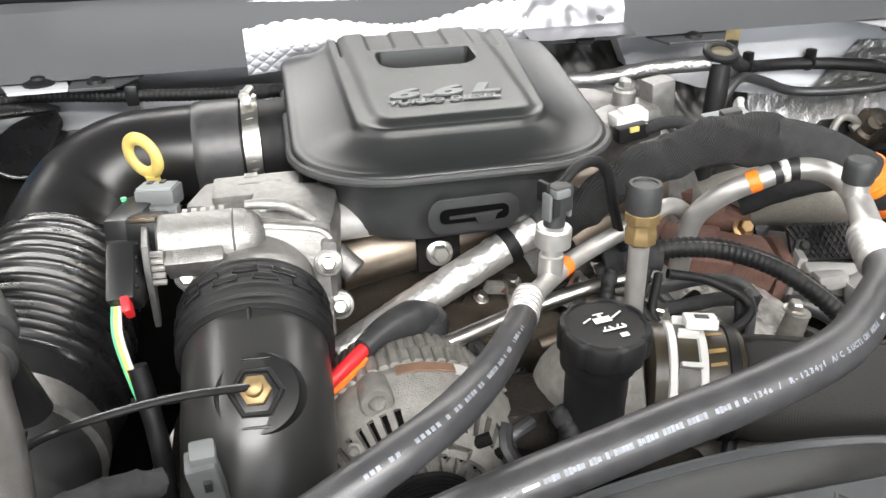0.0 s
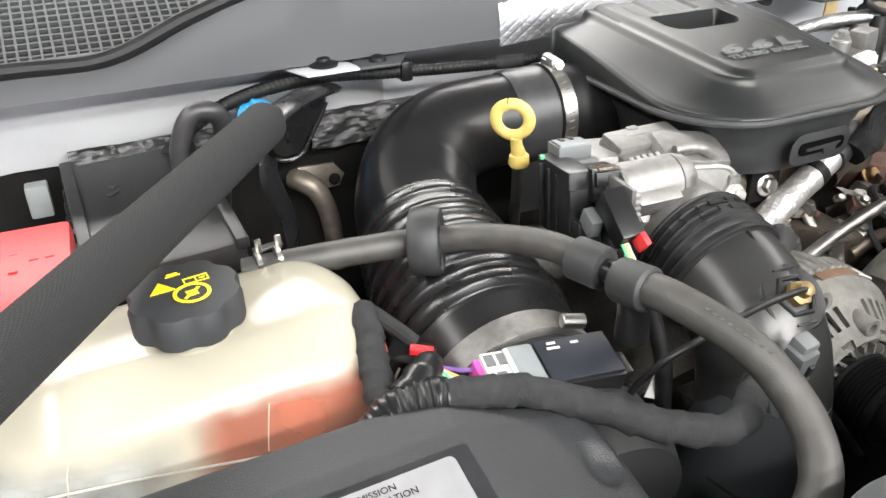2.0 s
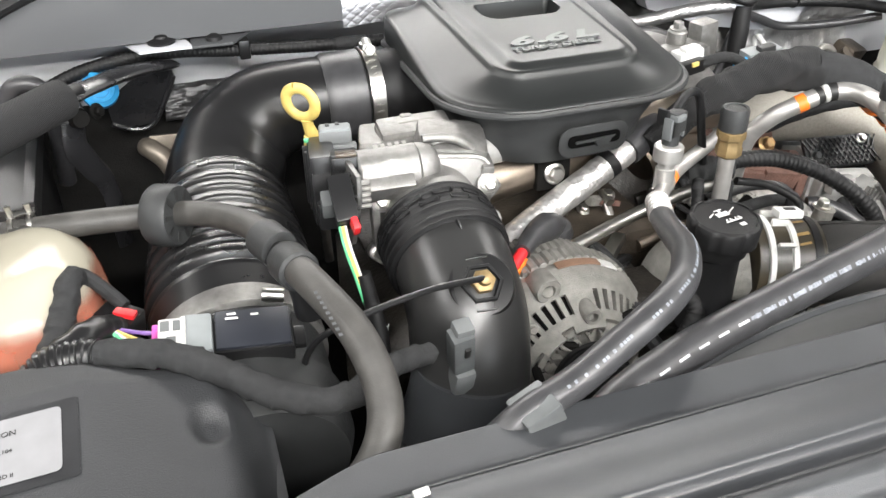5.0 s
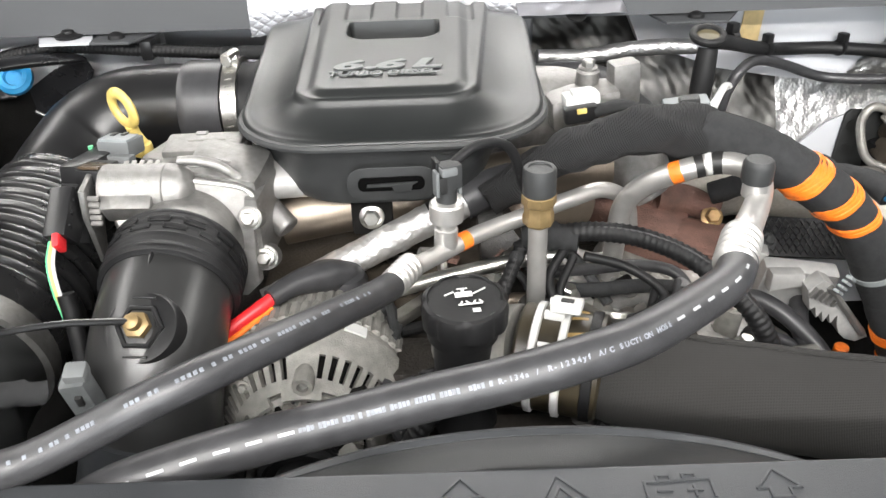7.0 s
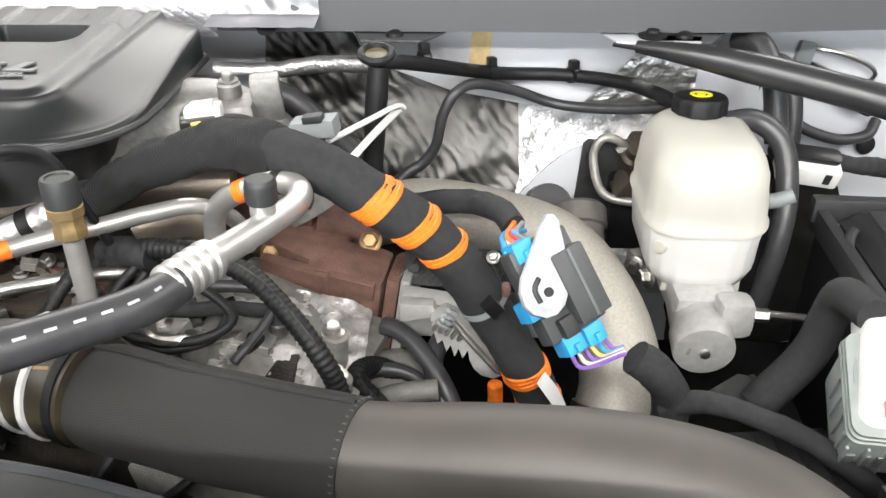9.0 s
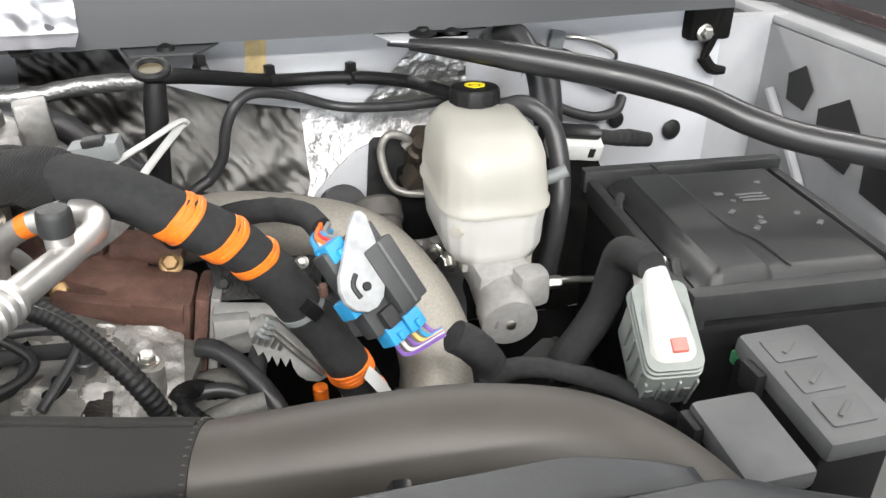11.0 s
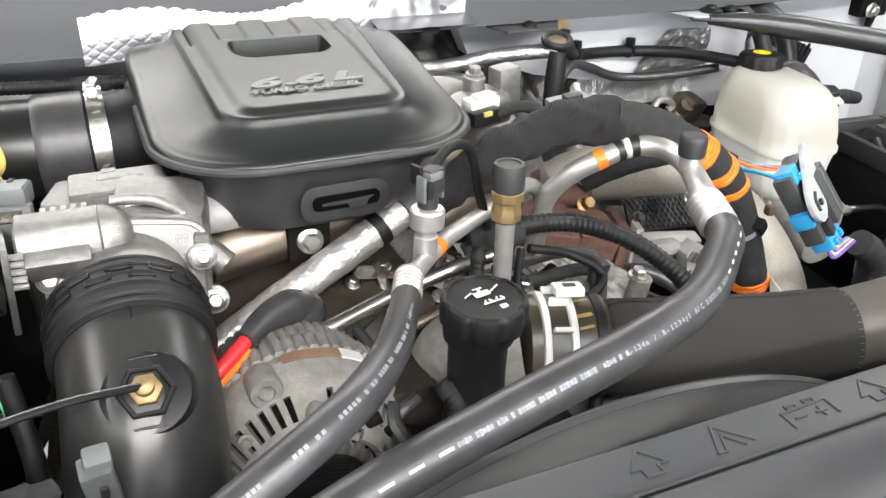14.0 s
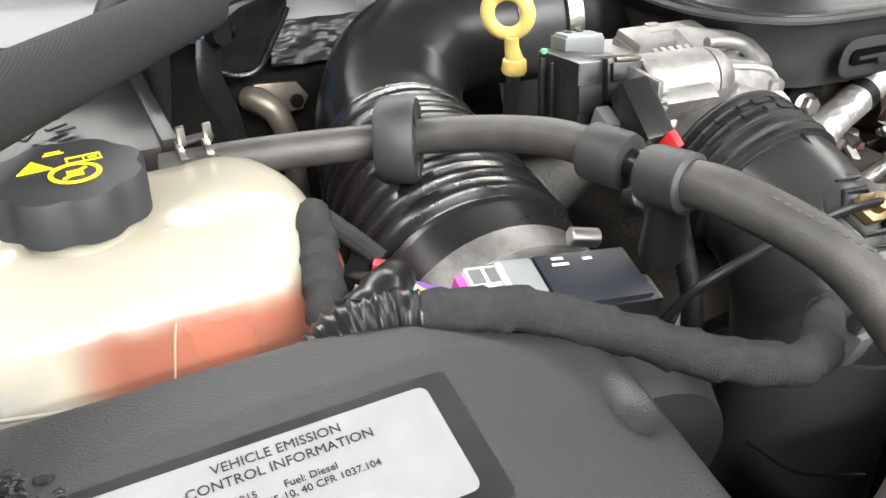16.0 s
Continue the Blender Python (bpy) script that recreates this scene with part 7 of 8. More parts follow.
def egr_cooler():
    t = thing("ribbed_casting", (0.60, 0.70, 1.08), "jagged cast aluminium bracket with black mesh cover", "casting")
    up = Matrix(((1, 0, 0, 0), (0, 0, -1, 0.684), (0, 1, 0, 0), (0, 0, 0, 1)))
    part("ledge", prism([(0.566, 1.162), (0.600, 1.160), (0.604, 1.146), (0.566, 1.140)], 0.016, up @ pose(0, 0, -0.012), 0.003), M_BRAKE, t)
    part("body", box((0.603, 0.708, 1.132), (0.078, 0.022, 0.052), (14, 6, -6), 0.005), M_BRAKE, t, "bright cast body")
    # a comb of fingers hanging from a sloping bar
    o = [(0.598, 1.152), (0.612, 1.163), (0.622, 1.158)]
    o += [(0.641, 1.132), (0.668, 1.098), (0.672, 1.090), (0.660, 1.084), (0.648, 1.088), (0.640, 1.096), (0.636, 1.106), (0.634, 1.118), (0.629, 1.108), (0.625, 1.120), (0.621, 1.110), (0.617, 1.124), (0.613, 1.116), (0.609, 1.130), (0.604, 1.126), (0.601, 1.138)]
    c = part("comb", prism(o, 0.020, up, 0.0018), M_BRAKE, t, "sloping cast comb")
    # teeth of the cable tie's tail, added here on the comb
    for k in range(5):
        part("tie_tail_tooth", box((0.603 + 0.006 * k, 0.662, 1.150 - 0.003 * k), (0.0032, 0.006, 0.012), (0, 30, 0), 0.0008), M_CAST, c)
    part("cast_rib", tube([(0.618, 0.662, 1.156), (0.640, 0.660, 1.128), (0.664, 0.662, 1.096)], 0.0035, 8, 0.004), M_CAST, c)
    mm = pose(0.622, 0.742, 1.166, 48, 3, -4)
    mesh = part("mesh_cover", prism(rrect(0, 0, 0.055, 0.022, 0.010, 4), 0.006, mm, 0.0015), M_BLACKM, t, "black plastic mesh cover")
    bm = bmesh.new()
    for i in range(14):
        box(None, (0.0014, 0.044, 0.002), m=mm @ pose(-0.048 + i * 0.0074, 0, 0.007, 0, 0, 30), bev=0, bm=bm)
        box(None, (0.0014, 0.044, 0.002), m=mm @ pose(-0.048 + i * 0.0074, 0, 0.007, 0, 0, -30), bev=0, bm=bm)
    part("mesh_grid", bm, M_BLACK, mesh)
    bolt(mesh, mm @ V((-0.042, -0.006, 0.007)), mm.to_3x3() @ V((0, 0, 1)), 0.006, M_BASE)
    bolt(mesh, mm @ V((0.036, 0.014, 0.007)), mm.to_3x3() @ V((0, 0, 1)), 0.005, M_STEEL)
    part("orange_cap", bar((0.664, 0.692, 1.030), (0.663, 0.690, 1.058), 0.008, 14), M_ORANGE, t, "orange plastic plug")


egr_cooler()


def loom(name, P, r, label, ribbed=True, material=None, cat="cable"):
    f = (lambda s, L: 1 + 0.09 * (math.sin(s * 2 * math.pi / 0.0058) > 0)) if ribbed else None
    bm = tube(P, r, 14, 0.00145 if ribbed else 0.003, f)
    if material in (M_TAPE, M_FOIL):
        crumple(bm, r * 0.09, 70)
    if not ribbed:
        return single(name, bm, material or M_BLACKM, label, cat)
    # a slit conduit with tape round its ends
    t = thing(name, (P[0][0], P[0][1], min(p[2] for p in P)), label, cat)
    part("conduit", bm, M_BLACKM, t)
    S = spline([V(p) for p in P], 60)
    for k in (3, 52):
        part("tape_band", tube([S[k][0], S[k + 2][0], S[k + 4][0]], r * 1.12, 14, 0.003), M_TAPE, t, "wound cloth tape")
    part("slit", tube([p[0] + V((0.25 * r, -0.55 * r, 0.82 * r)) for p in S[6:51:4]], r * 0.10, 6, 0.004), M_INK, t, "dark lengthwise slit")
    return t


loom("corrugated_loom", [(0.300, 0.640, 1.225), (0.345, 0.632, 1.247), (0.397, 0.621, 1.250), (0.443, 0.609, 1.237), (0.474, 0.588, 1.221), (0.505, 0.566, 1.193), (0.524, 0.559, 1.153), (0.53, 0.555, 1.10)], 0.0088, "ribbed black conduit over the valve cover")
single("taped_branch", tube([(0.305, 0.640, 1.240), (0.325, 0.636, 1.243), (0.355, 0.628, 1.242)], [0.010, 0.014, 0.012], 14, 0.003, lambda s, L: 1 + 0.08 * math.sin(s * 500)), M_TAPE, "black taped joint of a wiring loom", "tape")
loom("cable_loop", [(0.345, 0.628, 1.238), (0.325, 0.60, 1.215), (0.345, 0.575, 1.195), (0.40, 0.575, 1.190), (0.43, 0.595, 1.20), (0.40, 0.615, 1.218), (0.36, 0.622, 1.228)], 0.0045, "thin black cable looped beside the valve", False)
loom("cable_loop", [(0.35, 0.62, 1.23), (0.335, 0.59, 1.205), (0.365, 0.57, 1.185), (0.41, 0.582, 1.185), (0.425, 0.605, 1.20)], 0.004, "thin black cable looped beside the valve", False)
loom("switch_cable", [(0.232, 0.578, 1.338), (0.262, 0.600, 1.352), (0.290, 0.618, 1.340), (0.305, 0.625, 1.295), (0.32, 0.632, 1.25)], 0.0045, "thin black cable arching from the pressure switch", False)
loom("corrugated_loom", [(0.30, 0.61, 1.245), (0.285, 0.585, 1.225), (0.272, 0.56, 1.20), (0.262, 0.54, 1.17)], 0.006, "thin ribbed black conduit behind the oil filler")
loom("corrugated_loom", [(0.215, 0.50, 1.20), (0.222, 0.48, 1.18), (0.20, 0.47, 1.15), (0.19, 0.47, 1.10)], 0.008, "ribbed black conduit in front of the engine")
loom("corrugated_loom", [(0.56, 0.60, 1.09), (0.53, 0.62, 1.12), (0.55, 0.66, 1.10), (0.60, 0.66, 1.06)], 0.009, "ribbed black conduit low beside the engine")
loom("rubber_line", [(0.60, 0.83, 1.05), (0.62, 0.74, 1.11), (0.60, 0.66, 1.10), (0.64, 0.60, 1.04), (0.68, 0.56, 0.98)], 0.010, "black rubber line beside the engine", False, M_RUBBER, "hose")
loom("rubber_line", [(0.53, 0.79, 1.20), (0.565, 0.775, 1.220), (0.605, 0.762, 1.233), (0.640, 0.752, 1.238), (0.664, 0.722, 1.243), (0.676, 0.700, 1.238)], 0.0125, "thick taped black cable behind the hose", False, M_TAPE, "cable")


M_LEVERBOX = mat("mid_dark_grey_plastic", (0.048, 0.05, 0.052), 0.45, 0, 0.1, 60, 0.08, 1200)


def lever_connector():
    t = thing("lever_connector", (0.71, 0.6, 1.17), "grey lever locked connector with blue plugs and bright wires", "connector")
    zn, yv = V((0.40, -0.72, 0.56)).normalized(), V((0.10, 0.63, 0.77))
    yv = (yv - zn * yv.dot(zn)).normalized()
    m = Matrix((yv.cross(zn), yv, zn)).transposed().to_4x4()
    m.translation = V((0.716, 0.612, 1.217))
    m2 = m @ pose(0.006, 0, 0, 0, 0, 36)
    part("shell", box(None, (0.062, 0.088, 0.022), m=m2, bev=0.004), M_LEVERBOX, t, "dark grey plug shell")
    cb = part("cover_box", box(None, (0.034, 0.064, 0.016), m=m2 @ pose(0.014, -0.006, 0.016), bev=0.003), M_LEVERBOX, t)
    part("cover_ridge", box(None, (0.003, 0.062, 0.003), m=m2 @ pose(0.014, -0.006, 0.0245), bev=0.001), M_PLUG, cb)
    part("latch_block", box(None, (0.016, 0.018, 0.010), m=m2 @ pose(-0.012, -0.034, 0.014), bev=0.002), M_BASE, cb)
    lv = part("lever", prism([(x * 1.25, y) for x, y in ((-0.006, 0.052), (-0.001, 0.053), (0.003, 0.049), (0.009, 0.030), (0.014, 0.010), (0.016, -0.010), (0.014, -0.022), (0.009, -0.031), (0.001, -0.036), (-0.009, -0.035), (-0.016, -0.029), (-0.020, -0.019), (-0.020, -0.006), (-0.015, 0.016), (-0.010, 0.040))], 0.006, m @ pose(-0.010, 0.004, 0.016), 0.0015), mat("pale_lever_plastic", (0.36, 0.375, 0.385), 0.45), t, "pale grey locking lever")
    part("pivot", lathe([(0.004, 0), (0.004, 0.003)], m @ V((-0.010, -0.010, 0.0215)), m.to_3x3() @ V((0, 0, 1)), 14), M_INK, lv)
    part("slot", tube([m @ V((-0.020, 0.000, 0.0222)), m @ V((-0.023, -0.010, 0.0222)), m @ V((-0.016, -0.020, 0.0222))], 0.0025, 8, 0.003), M_BASE, lv)
    for k, (a, b) in enumerate(((-0.012, -0.050), (0.010, -0.052), (-0.016, 0.040), (-0.030, -0.008))):
        pl = part("blue_plug", box(None, (0.020, 0.018, 0.022), m=m2 @ pose(a, b, 0.002), bev=0.002), M_BLUE, t, "bright blue plug")
        part("plug_notch", box(None, (0.006, 0.008, 0.006), m=m2 @ pose(a, b - 0.004, 0.014), bev=0.001), M_BLUE, pl)
    cols = (M_PURPLE, M_WHITE, M_PURPLE, M_YELLOW, M_BLUE, M_PURPLE)
    for k in range(6):
        a = m2 @ V((-0.016 + 0.007 * k, -0.058, 0.003))
        part("wire", tube([a, a + V((0.012, -0.004, -0.012)), (0.785, 0.585 + 0.002 * k, 1.165)], 0.002, 6, 0.004), cols[k], t)
    cols = (M_BLUE, M_WHITE, M_ORANGE, M_BLUE, M_RED, M_GREYP, M_BLUE)
    for k in range(7):
        a = m2 @ V((-0.026 + 0.004 * k, 0.044, 0.000 + 0.003 * (k % 3)))
        part("wire", tube([a, a.lerp(V((0.676, 0.690, 1.226)), 0.5) + V((0.003 * (k % 2), 0, 0.004)), (0.686 + 0.0025 * k, 0.694, 1.226 + 0.004 * (k % 3))], 0.0026, 8, 0.004), cols[k], t)
    part("lock_tab", box((0.682, 0.622, 1.205), (0.008, 0.010, 0.012), (0, 0, 0), 0.003), M_RUST, t)


lever_connector()
loom("taped_cable", [(0.778, 0.588, 1.172), (0.80, 0.585, 1.155), (0.815, 0.588, 1.125), (0.815, 0.59, 1.07), (0.81, 0.59, 0.98)], 0.0165, "cloth taped black cable bundle", False, M_TAPE)
loom("corrugated_loom", [(0.805, 0.585, 1.120), (0.845, 0.572, 1.135), (0.90, 0.556, 1.125), (0.947, 0.545, 1.102), (0.99, 0.53, 1.07), (1.02, 0.52, 1.03)], 0.0100, "cloth taped black cable", False, M_TAPE, "cable")


# ---- brake side ----
def brake_cylinder():
    t = thing("brake_master_cylinder", (0.885, 0.82, 1.03), "cast aluminium brake cylinder with milky fluid reservoir", "brake cylinder")
    part("cylinder", lathe([(0.022, -0.002), (0.0315, 0.0), (0.0325, 0.004), (0.0325, 0.03), (0.030, 0.034), (0.030, 0.22), (0.036, 0.225), (0.036, 0.26)], (0.880, 0.700, 1.088), (0.06, 0.98, 0.16), 40), M_BRAKE, t)
    bm = bmesh.new()
    for a, b in ((-0.016, 0.004), (0.014, 0.006)):
        box((0.880 + a, 0.6985, 1.088 + b), (0.003, 0.001, 0.014), (0, 15, 0), 0, bm)
    part("stamped_bars", bm, M_CASTD, t)
    part("centre_pin", lathe([(0.006, 0), (0.005, 0.004), (0.002, 0.005)], (0.880, 0.698, 1.088), (0, -1, 0), 14), M_STEEL, t)
    part("flange_ear", box((0.915, 0.735, 1.112), (0.040, 0.035, 0.045), (0, 0, 4), 0.012), M_BRAKE, t)
    part("pipe_nut", bar((0.933, 0.730, 1.116), (0.950, 0.728, 1.116), 0.0075, 6), M_STEEL, t)
    part("brake_line", tube([(0.95, 0.729, 1.117), (1.0, 0.726, 1.113), (1.03, 0.73, 1.10), (1.035, 0.76, 1.07)], 0.0045, 10, 0.005), M_STEEL, t, "steel brake line")
    part("saddle", box((0.885, 0.80, 1.118), (0.07, 0.12, 0.04), (9, 0, 4), 0.012), M_BRAKE, t)
    bolt(t, (0.835, 0.79, 1.125), (-1, -0.3, 0.1), 0.009)
    def ring_at(z, sx, sy, dy, r, rib=0.0):
        q = rrect(0.887, 0.835 + dy, sx, sy, r, 15)
        out = []
        for k, (x, y) in enumerate(q):
            f = 1 + rib * (1 if k % 4 < 2 else -1)
            out.append((0.887 + (x - 0.887) * f, 0.835 + (y - 0.835) * f, z + 0.06 * (y - 0.84)))
        return out
    low = [ring_at(*a) for a in ((1.128, 0.046, 0.055, -0.008, 0.03), (1.133, 0.053, 0.064, -0.006, 0.034), (1.150, 0.060, 0.073, -0.003, 0.038, 0.006), (1.175, 0.062, 0.0765, 0, 0.042, 0.008), (1.196, 0.064, 0.080, 0, 0.042, 0.006), (1.1985, 0.064, 0.080, 0, 0.042))]
    top = [ring_at(*a) for a in ((1.1985, 0.067, 0.083, 0, 0.044), (1.203, 0.067, 0.083, 0, 0.044), (1.205, 0.064, 0.080, 0, 0.042, 0.004), (1.222, 0.0637, 0.0795, 0.001, 0.042, 0.005), (1.238, 0.062, 0.077, 0.002, 0.042, 0.002), (1.252, 0.0612, 0.076, 0.003, 0.042), (1.264, 0.0580, 0.072, 0.006, 0.042), (1.273, 0.0535, 0.066, 0.010, 0.042), (1.279, 0.047, 0.059, 0.013, 0.040), (1.282, 0.038, 0.050, 0.016, 0.034))]
    res = part("reservoir", rings(bmesh.new(), top), M_BRKRES, t, "milky cream reservoir top", 60)
    part("lower_bowl", rings(bmesh.new(), low), mat("cool_milky_plastic", (0.52, 0.52, 0.50), 0.4, 0, 0.05, 20, 0.08, 500), res, "cool white ribbed lower bowl", 60)
    part("side_button", lathe([(0.008, 0), (0.007, 0.004)], (0.838, 0.770, 1.175), (-0.7, -0.7, 0), 14), M_BRKRES, res)
    cap = part("reservoir_cap", lathe([(0.027, 0), (0.0305, 0.002), (0.0305, 0.016), (0.028, 0.020), (0.02, 0.021), (0.008, 0.021)], (0.890, 0.888, 1.282), (0, 0.06, 1), 60, None, lambda a, h: 1 + 0.03 * math.cos(12 * a) if h < 0.018 else 1), M_BLACKM, res, "black fluted reservoir cap")
    bm = lathe([(0.0125, 0), (0.0125, 0.0006), (0.0075, 0.0006), (0.0075, 0)], (0.890, 0.889, 1.3035), (0, 0.06, 1), 28, None, None, False)
    lathe([(0.005, 0), (0.005, 0.0006)], (0.890, 0.889, 1.3035), (0, 0.06, 1), 18, bm)
    part("brake_symbol", bm, M_YPRINT, cap, "yellow printed ring symbol")
    for x in (0.852, 0.925):
        part("foot", box((x, 0.785, 1.125), (0.014, 0.02, 0.02), (0, 0, 0), 0.003), M_BRKRES, res)
    part("outlet", tube([(0.950, 0.845, 1.195), (0.975, 0.84, 1.196), (0.995, 0.838, 1.205)], 0.009, 12, 0.004), M_GREYP, res)


brake_cylinder()


def booster():
    t = thing("brake_booster", (0.84, 0.99, 1.0), "black hydraulic brake booster with rusty fittings", "brake booster")
    part("accumulator", lathe([(0.026, 0), (0.030, 0.004), (0.030, 0.05), (0.034, 0.052), (0.034, 0.075), (0.03, 0.08)], (0.772, 0.88, 1.088), (0.0, 0.75, 0.66), 28), mat("dull_grey_metal", (0.13, 0.122, 0.112), 0.5, 0.4, 0.2, 40, 0.2, 500), t, "dull grey metal accumulator")
    part("end_ring", lathe([(0.0265, -0.003), (0.031, -0.002), (0.031, 0.002), (0.0265, 0.003)], (0.772, 0.88, 1.088), (0.0, 0.75, 0.66), 28), M_STEEL, t, "bright steel end ring")
    part("body", box((0.885, 1.03, 1.10), (0.13, 0.06, 0.11), (0, 0, 0), 0.01), M_BLACKM, t)
    pl = part("plate", prism([(0.783, 1.192), (0.790, 1.198), (0.850, 1.198), (0.850, 1.100), (0.776, 1.100)], 0.005, Matrix(((1, 0, 0, 0), (0, 0, -1, 1.028), (0, 1, 0, 0), (0, 0, 0, 1))), 0.0015), mat("dark_grey_bracket_steel", (0.026, 0.027, 0.027), 0.5, 0.3), t, "dark steel bracket plate")
    for x, z in ((0.792, 1.176), (0.792, 1.142)):
        part("plate_hole", lathe([(0.006, 0), (0.006, 0.001)], (x, 1.0225, z), (0, -1, 0), 16), M_INK, pl)
    part("rusty_fitting", lathe([(0.016, 0), (0.016, 0.03), (0.011, 0.034), (0.011, 0.05)], (0.845, 1.015, 1.165), (0, -0.5, 0.6), 18), M_BROWN, t, "rusty brown fitting")
    part("rusty_fitting", box((0.862, 1.005, 1.19), (0.05, 0.04, 0.04), (20, 10, 20), 0.008), M_BROWN, t)
    part("rusty_fitting", box((0.842, 0.995, 1.145), (0.034, 0.04, 0.034), (10, 30, 10), 0.006), M_BROWN, t)
    part("pipe_nut", bar((0.826, 1.005, 1.188), (0.836, 1.005, 1.196), 0.0070, 6), M_CASTD, t)
    part("bent_line", tube([(0.838, 1.006, 1.193), (0.822, 1.004, 1.206), (0.803, 1.003, 1.207), (0.794, 1.000, 1.185), (0.802, 0.988, 1.148), (0.820, 0.980, 1.134), (0.86, 0.97, 1.132)], 0.0058, 12, 0.004), mat("painted_grey_line", (0.30, 0.29, 0.27), 0.4, 0.5), t, "bent pale grey pipe")
    bolt(t, (0.735, 0.97, 1.11), (-0.3, -0.8, 0.4), 0.009)
    part("hose_boot", lathe([(0.03, 0), (0.034, 0.01), (0.03, 0.03)], (0.735, 0.99, 1.11), (0.1, -0.6, 0.5), 22), M_RUBBER, t)
    part("support_lug", box((0.838, 0.855, 1.112), (0.030, 0.020, 0.030), (0, 0, 20), 0.004), M_CASTD, t)
    bolt(t, (0.828, 0.842, 1.114), (-0.5, -0.85, 0.1), 0.008)


booster()
loom("firewall_loom", [(0.531, 0.885, 1.338), (0.558, 0.895, 1.338), (0.661, 1.030, 1.285), (0.755, 1.045, 1.278), (0.83, 1.0, 1.281), (0.876, 0.92, 1.283)], 0.0085, "smooth black conduit along the firewall", False)
for px, py, pz in ((0.580, 0.940, 1.328), (0.660, 1.029, 1.286), (0.765, 1.043, 1.279)):
    t = thing("cable_clip", (px, py, pz - 0.01), "small black cable clip on the conduit", "clip", "conduit clips")
    part("strap", lathe([(0.009, -0.005), (0.0108, -0.005), (0.0108, 0.005), (0.009, 0.005)], (px, py, pz), (0.85, 0.5, -0.1), 20), M_BLACK, t)
    part("head", box((px, py - 0.002, pz + 0.014), (0.011, 0.012, 0.012), (0, 0, 25), 0.002), M_BLACK, t)
loom("rubber_line", [(0.535, 0.955, 1.160), (0.555, 0.972, 1.172), (0.574, 0.978, 1.182), (0.591, 0.98, 1.207), (0.599, 0.98, 1.244), (0.614, 0.984, 1.272), (0.64, 1.0, 1.280), (0.69, 1.03, 1.262), (0.75, 1.04, 1.24), (0.82, 1.01, 1.245), (0.88, 0.97, 1.262)], 0.0068, "thin black vacuum hose across the firewall", False, M_RUBBER, "hose")
loom("rubber_line", [(0.915, 0.89, 1.272), (0.955, 0.90, 1.272), (0.985, 0.885, 1.25), (0.992, 0.86, 1.20), (0.985, 0.84, 1.14), (0.975, 0.84, 1.05)], 0.0125, "black brake fluid return hose", False, M_RUBBER, "hose")
loom("rubber_line", [(0.96, 1.02, 1.33), (0.975, 0.99, 1.335), (0.99, 0.96, 1.30), (1.0, 0.94, 1.23)], 0.014, "black rubber hose beneath the cowl", False, M_RUBBER, "hose")
loom("foil_conduit", [(0.345, 0.905, 1.325), (0.40, 0.912, 1.322), (0.47, 0.905, 1.332), (0.535, 0.885, 1.338)], 0.0092, "conduit wrapped in silver foil", False, M_FOIL)
loom("rubber_line", [(0.330, 0.875, 1.312), (0.385, 0.888, 1.309), (0.427, 0.895, 1.296), (0.457, 0.895, 1.270), (0.488, 0.895, 1.242), (0.515, 0.89, 1.21), (0.53, 0.885, 1.16)], 0.015, "thick black hose behind the intake plenum", False, M_RUBBER, "hose")
loom("rear_loom", [(-0.43, 0.955, 1.235), (-0.405, 0.975, 1.272), (-0.36, 0.985, 1.305), (-0.30, 0.988, 1.325), (-0.22, 0.985, 1.333), (-0.14, 0.975, 1.33), (-0.03, 0.965, 1.326), (0.05, 0.96, 1.325)], 0.0075, "ribbed black conduit along the cowl")
single("loom_clip", box((-0.125, 0.974, 1.331), (0.014, 0.022, 0.024), (0, 0, 0), 0.003), M_BLACK, "black clip on the cowl conduit", "clip")


def ring_post():
    t = thing("dipstick_tube", (0.50, 0.87, 1.2), "black transmission dipstick tube with ring handle", "dipstick")
    part("tube", tube([(0.534, 0.878, 1.338), (0.531, 0.874, 1.31), (0.527, 0.87, 1.265), (0.522, 0.868, 1.21), (0.516, 0.866, 1.14)], [0.011, 0.0125, 0.012, 0.012, 0.012], 16, 0.005), M_BLACKM, t)
    c, r = V((0.532, 0.878, 1.352)), 0.0165
    pts = [c + V((math.cos(a) * r, math.sin(a) * r * 0.85, math.sin(a) * r * 0.3)) for a in (2 * math.pi * i / 12 for i in range(13))]
    part("ring_handle", tube(pts, 0.0045, 10, 0.003), M_BLACKM, t)
    part("ring_web", lathe([(0.013, -0.002), (0.013, 0.001)], c, (0, -0.3, 1), 20), mat("dull_brown_disc", (0.10, 0.085, 0.05), 0.5), t, "dull brown inner disc")


ring_post()


def brace_bar():
    t = thing("brace_bar", (1.1, 0.82, 1.25), "glossy black tubular body brace across the bay", "brace")
    P = [(0.822, 0.945, 1.343), (0.87, 0.925, 1.341), (0.937, 0.898, 1.334), (1.052, 0.842, 1.318), (1.125, 0.795, 1.303), (1.175, 0.752, 1.284), (1.24, 0.715, 1.268), (1.40, 0.63, 1.25)]
    part("flat_end", prism([(-0.05, -0.010), (0.03, -0.014), (0.03, 0.012), (-0.05, 0.008)], 0.004, pose(0.845, 0.938, 1.340, 0, 2, -22), 0.001), M_BLACK, t)
    part("bar", tube(P, [0.007, 0.012, 0.017, 0.017, 0.017, 0.017, 0.017, 0.017], 24, 0.006), mat("satin_black_paint", (0.020, 0.020, 0.021), 0.33, 0, 0.1, 20, 0.02, 900, coat=0.0), t)


brace_bar()


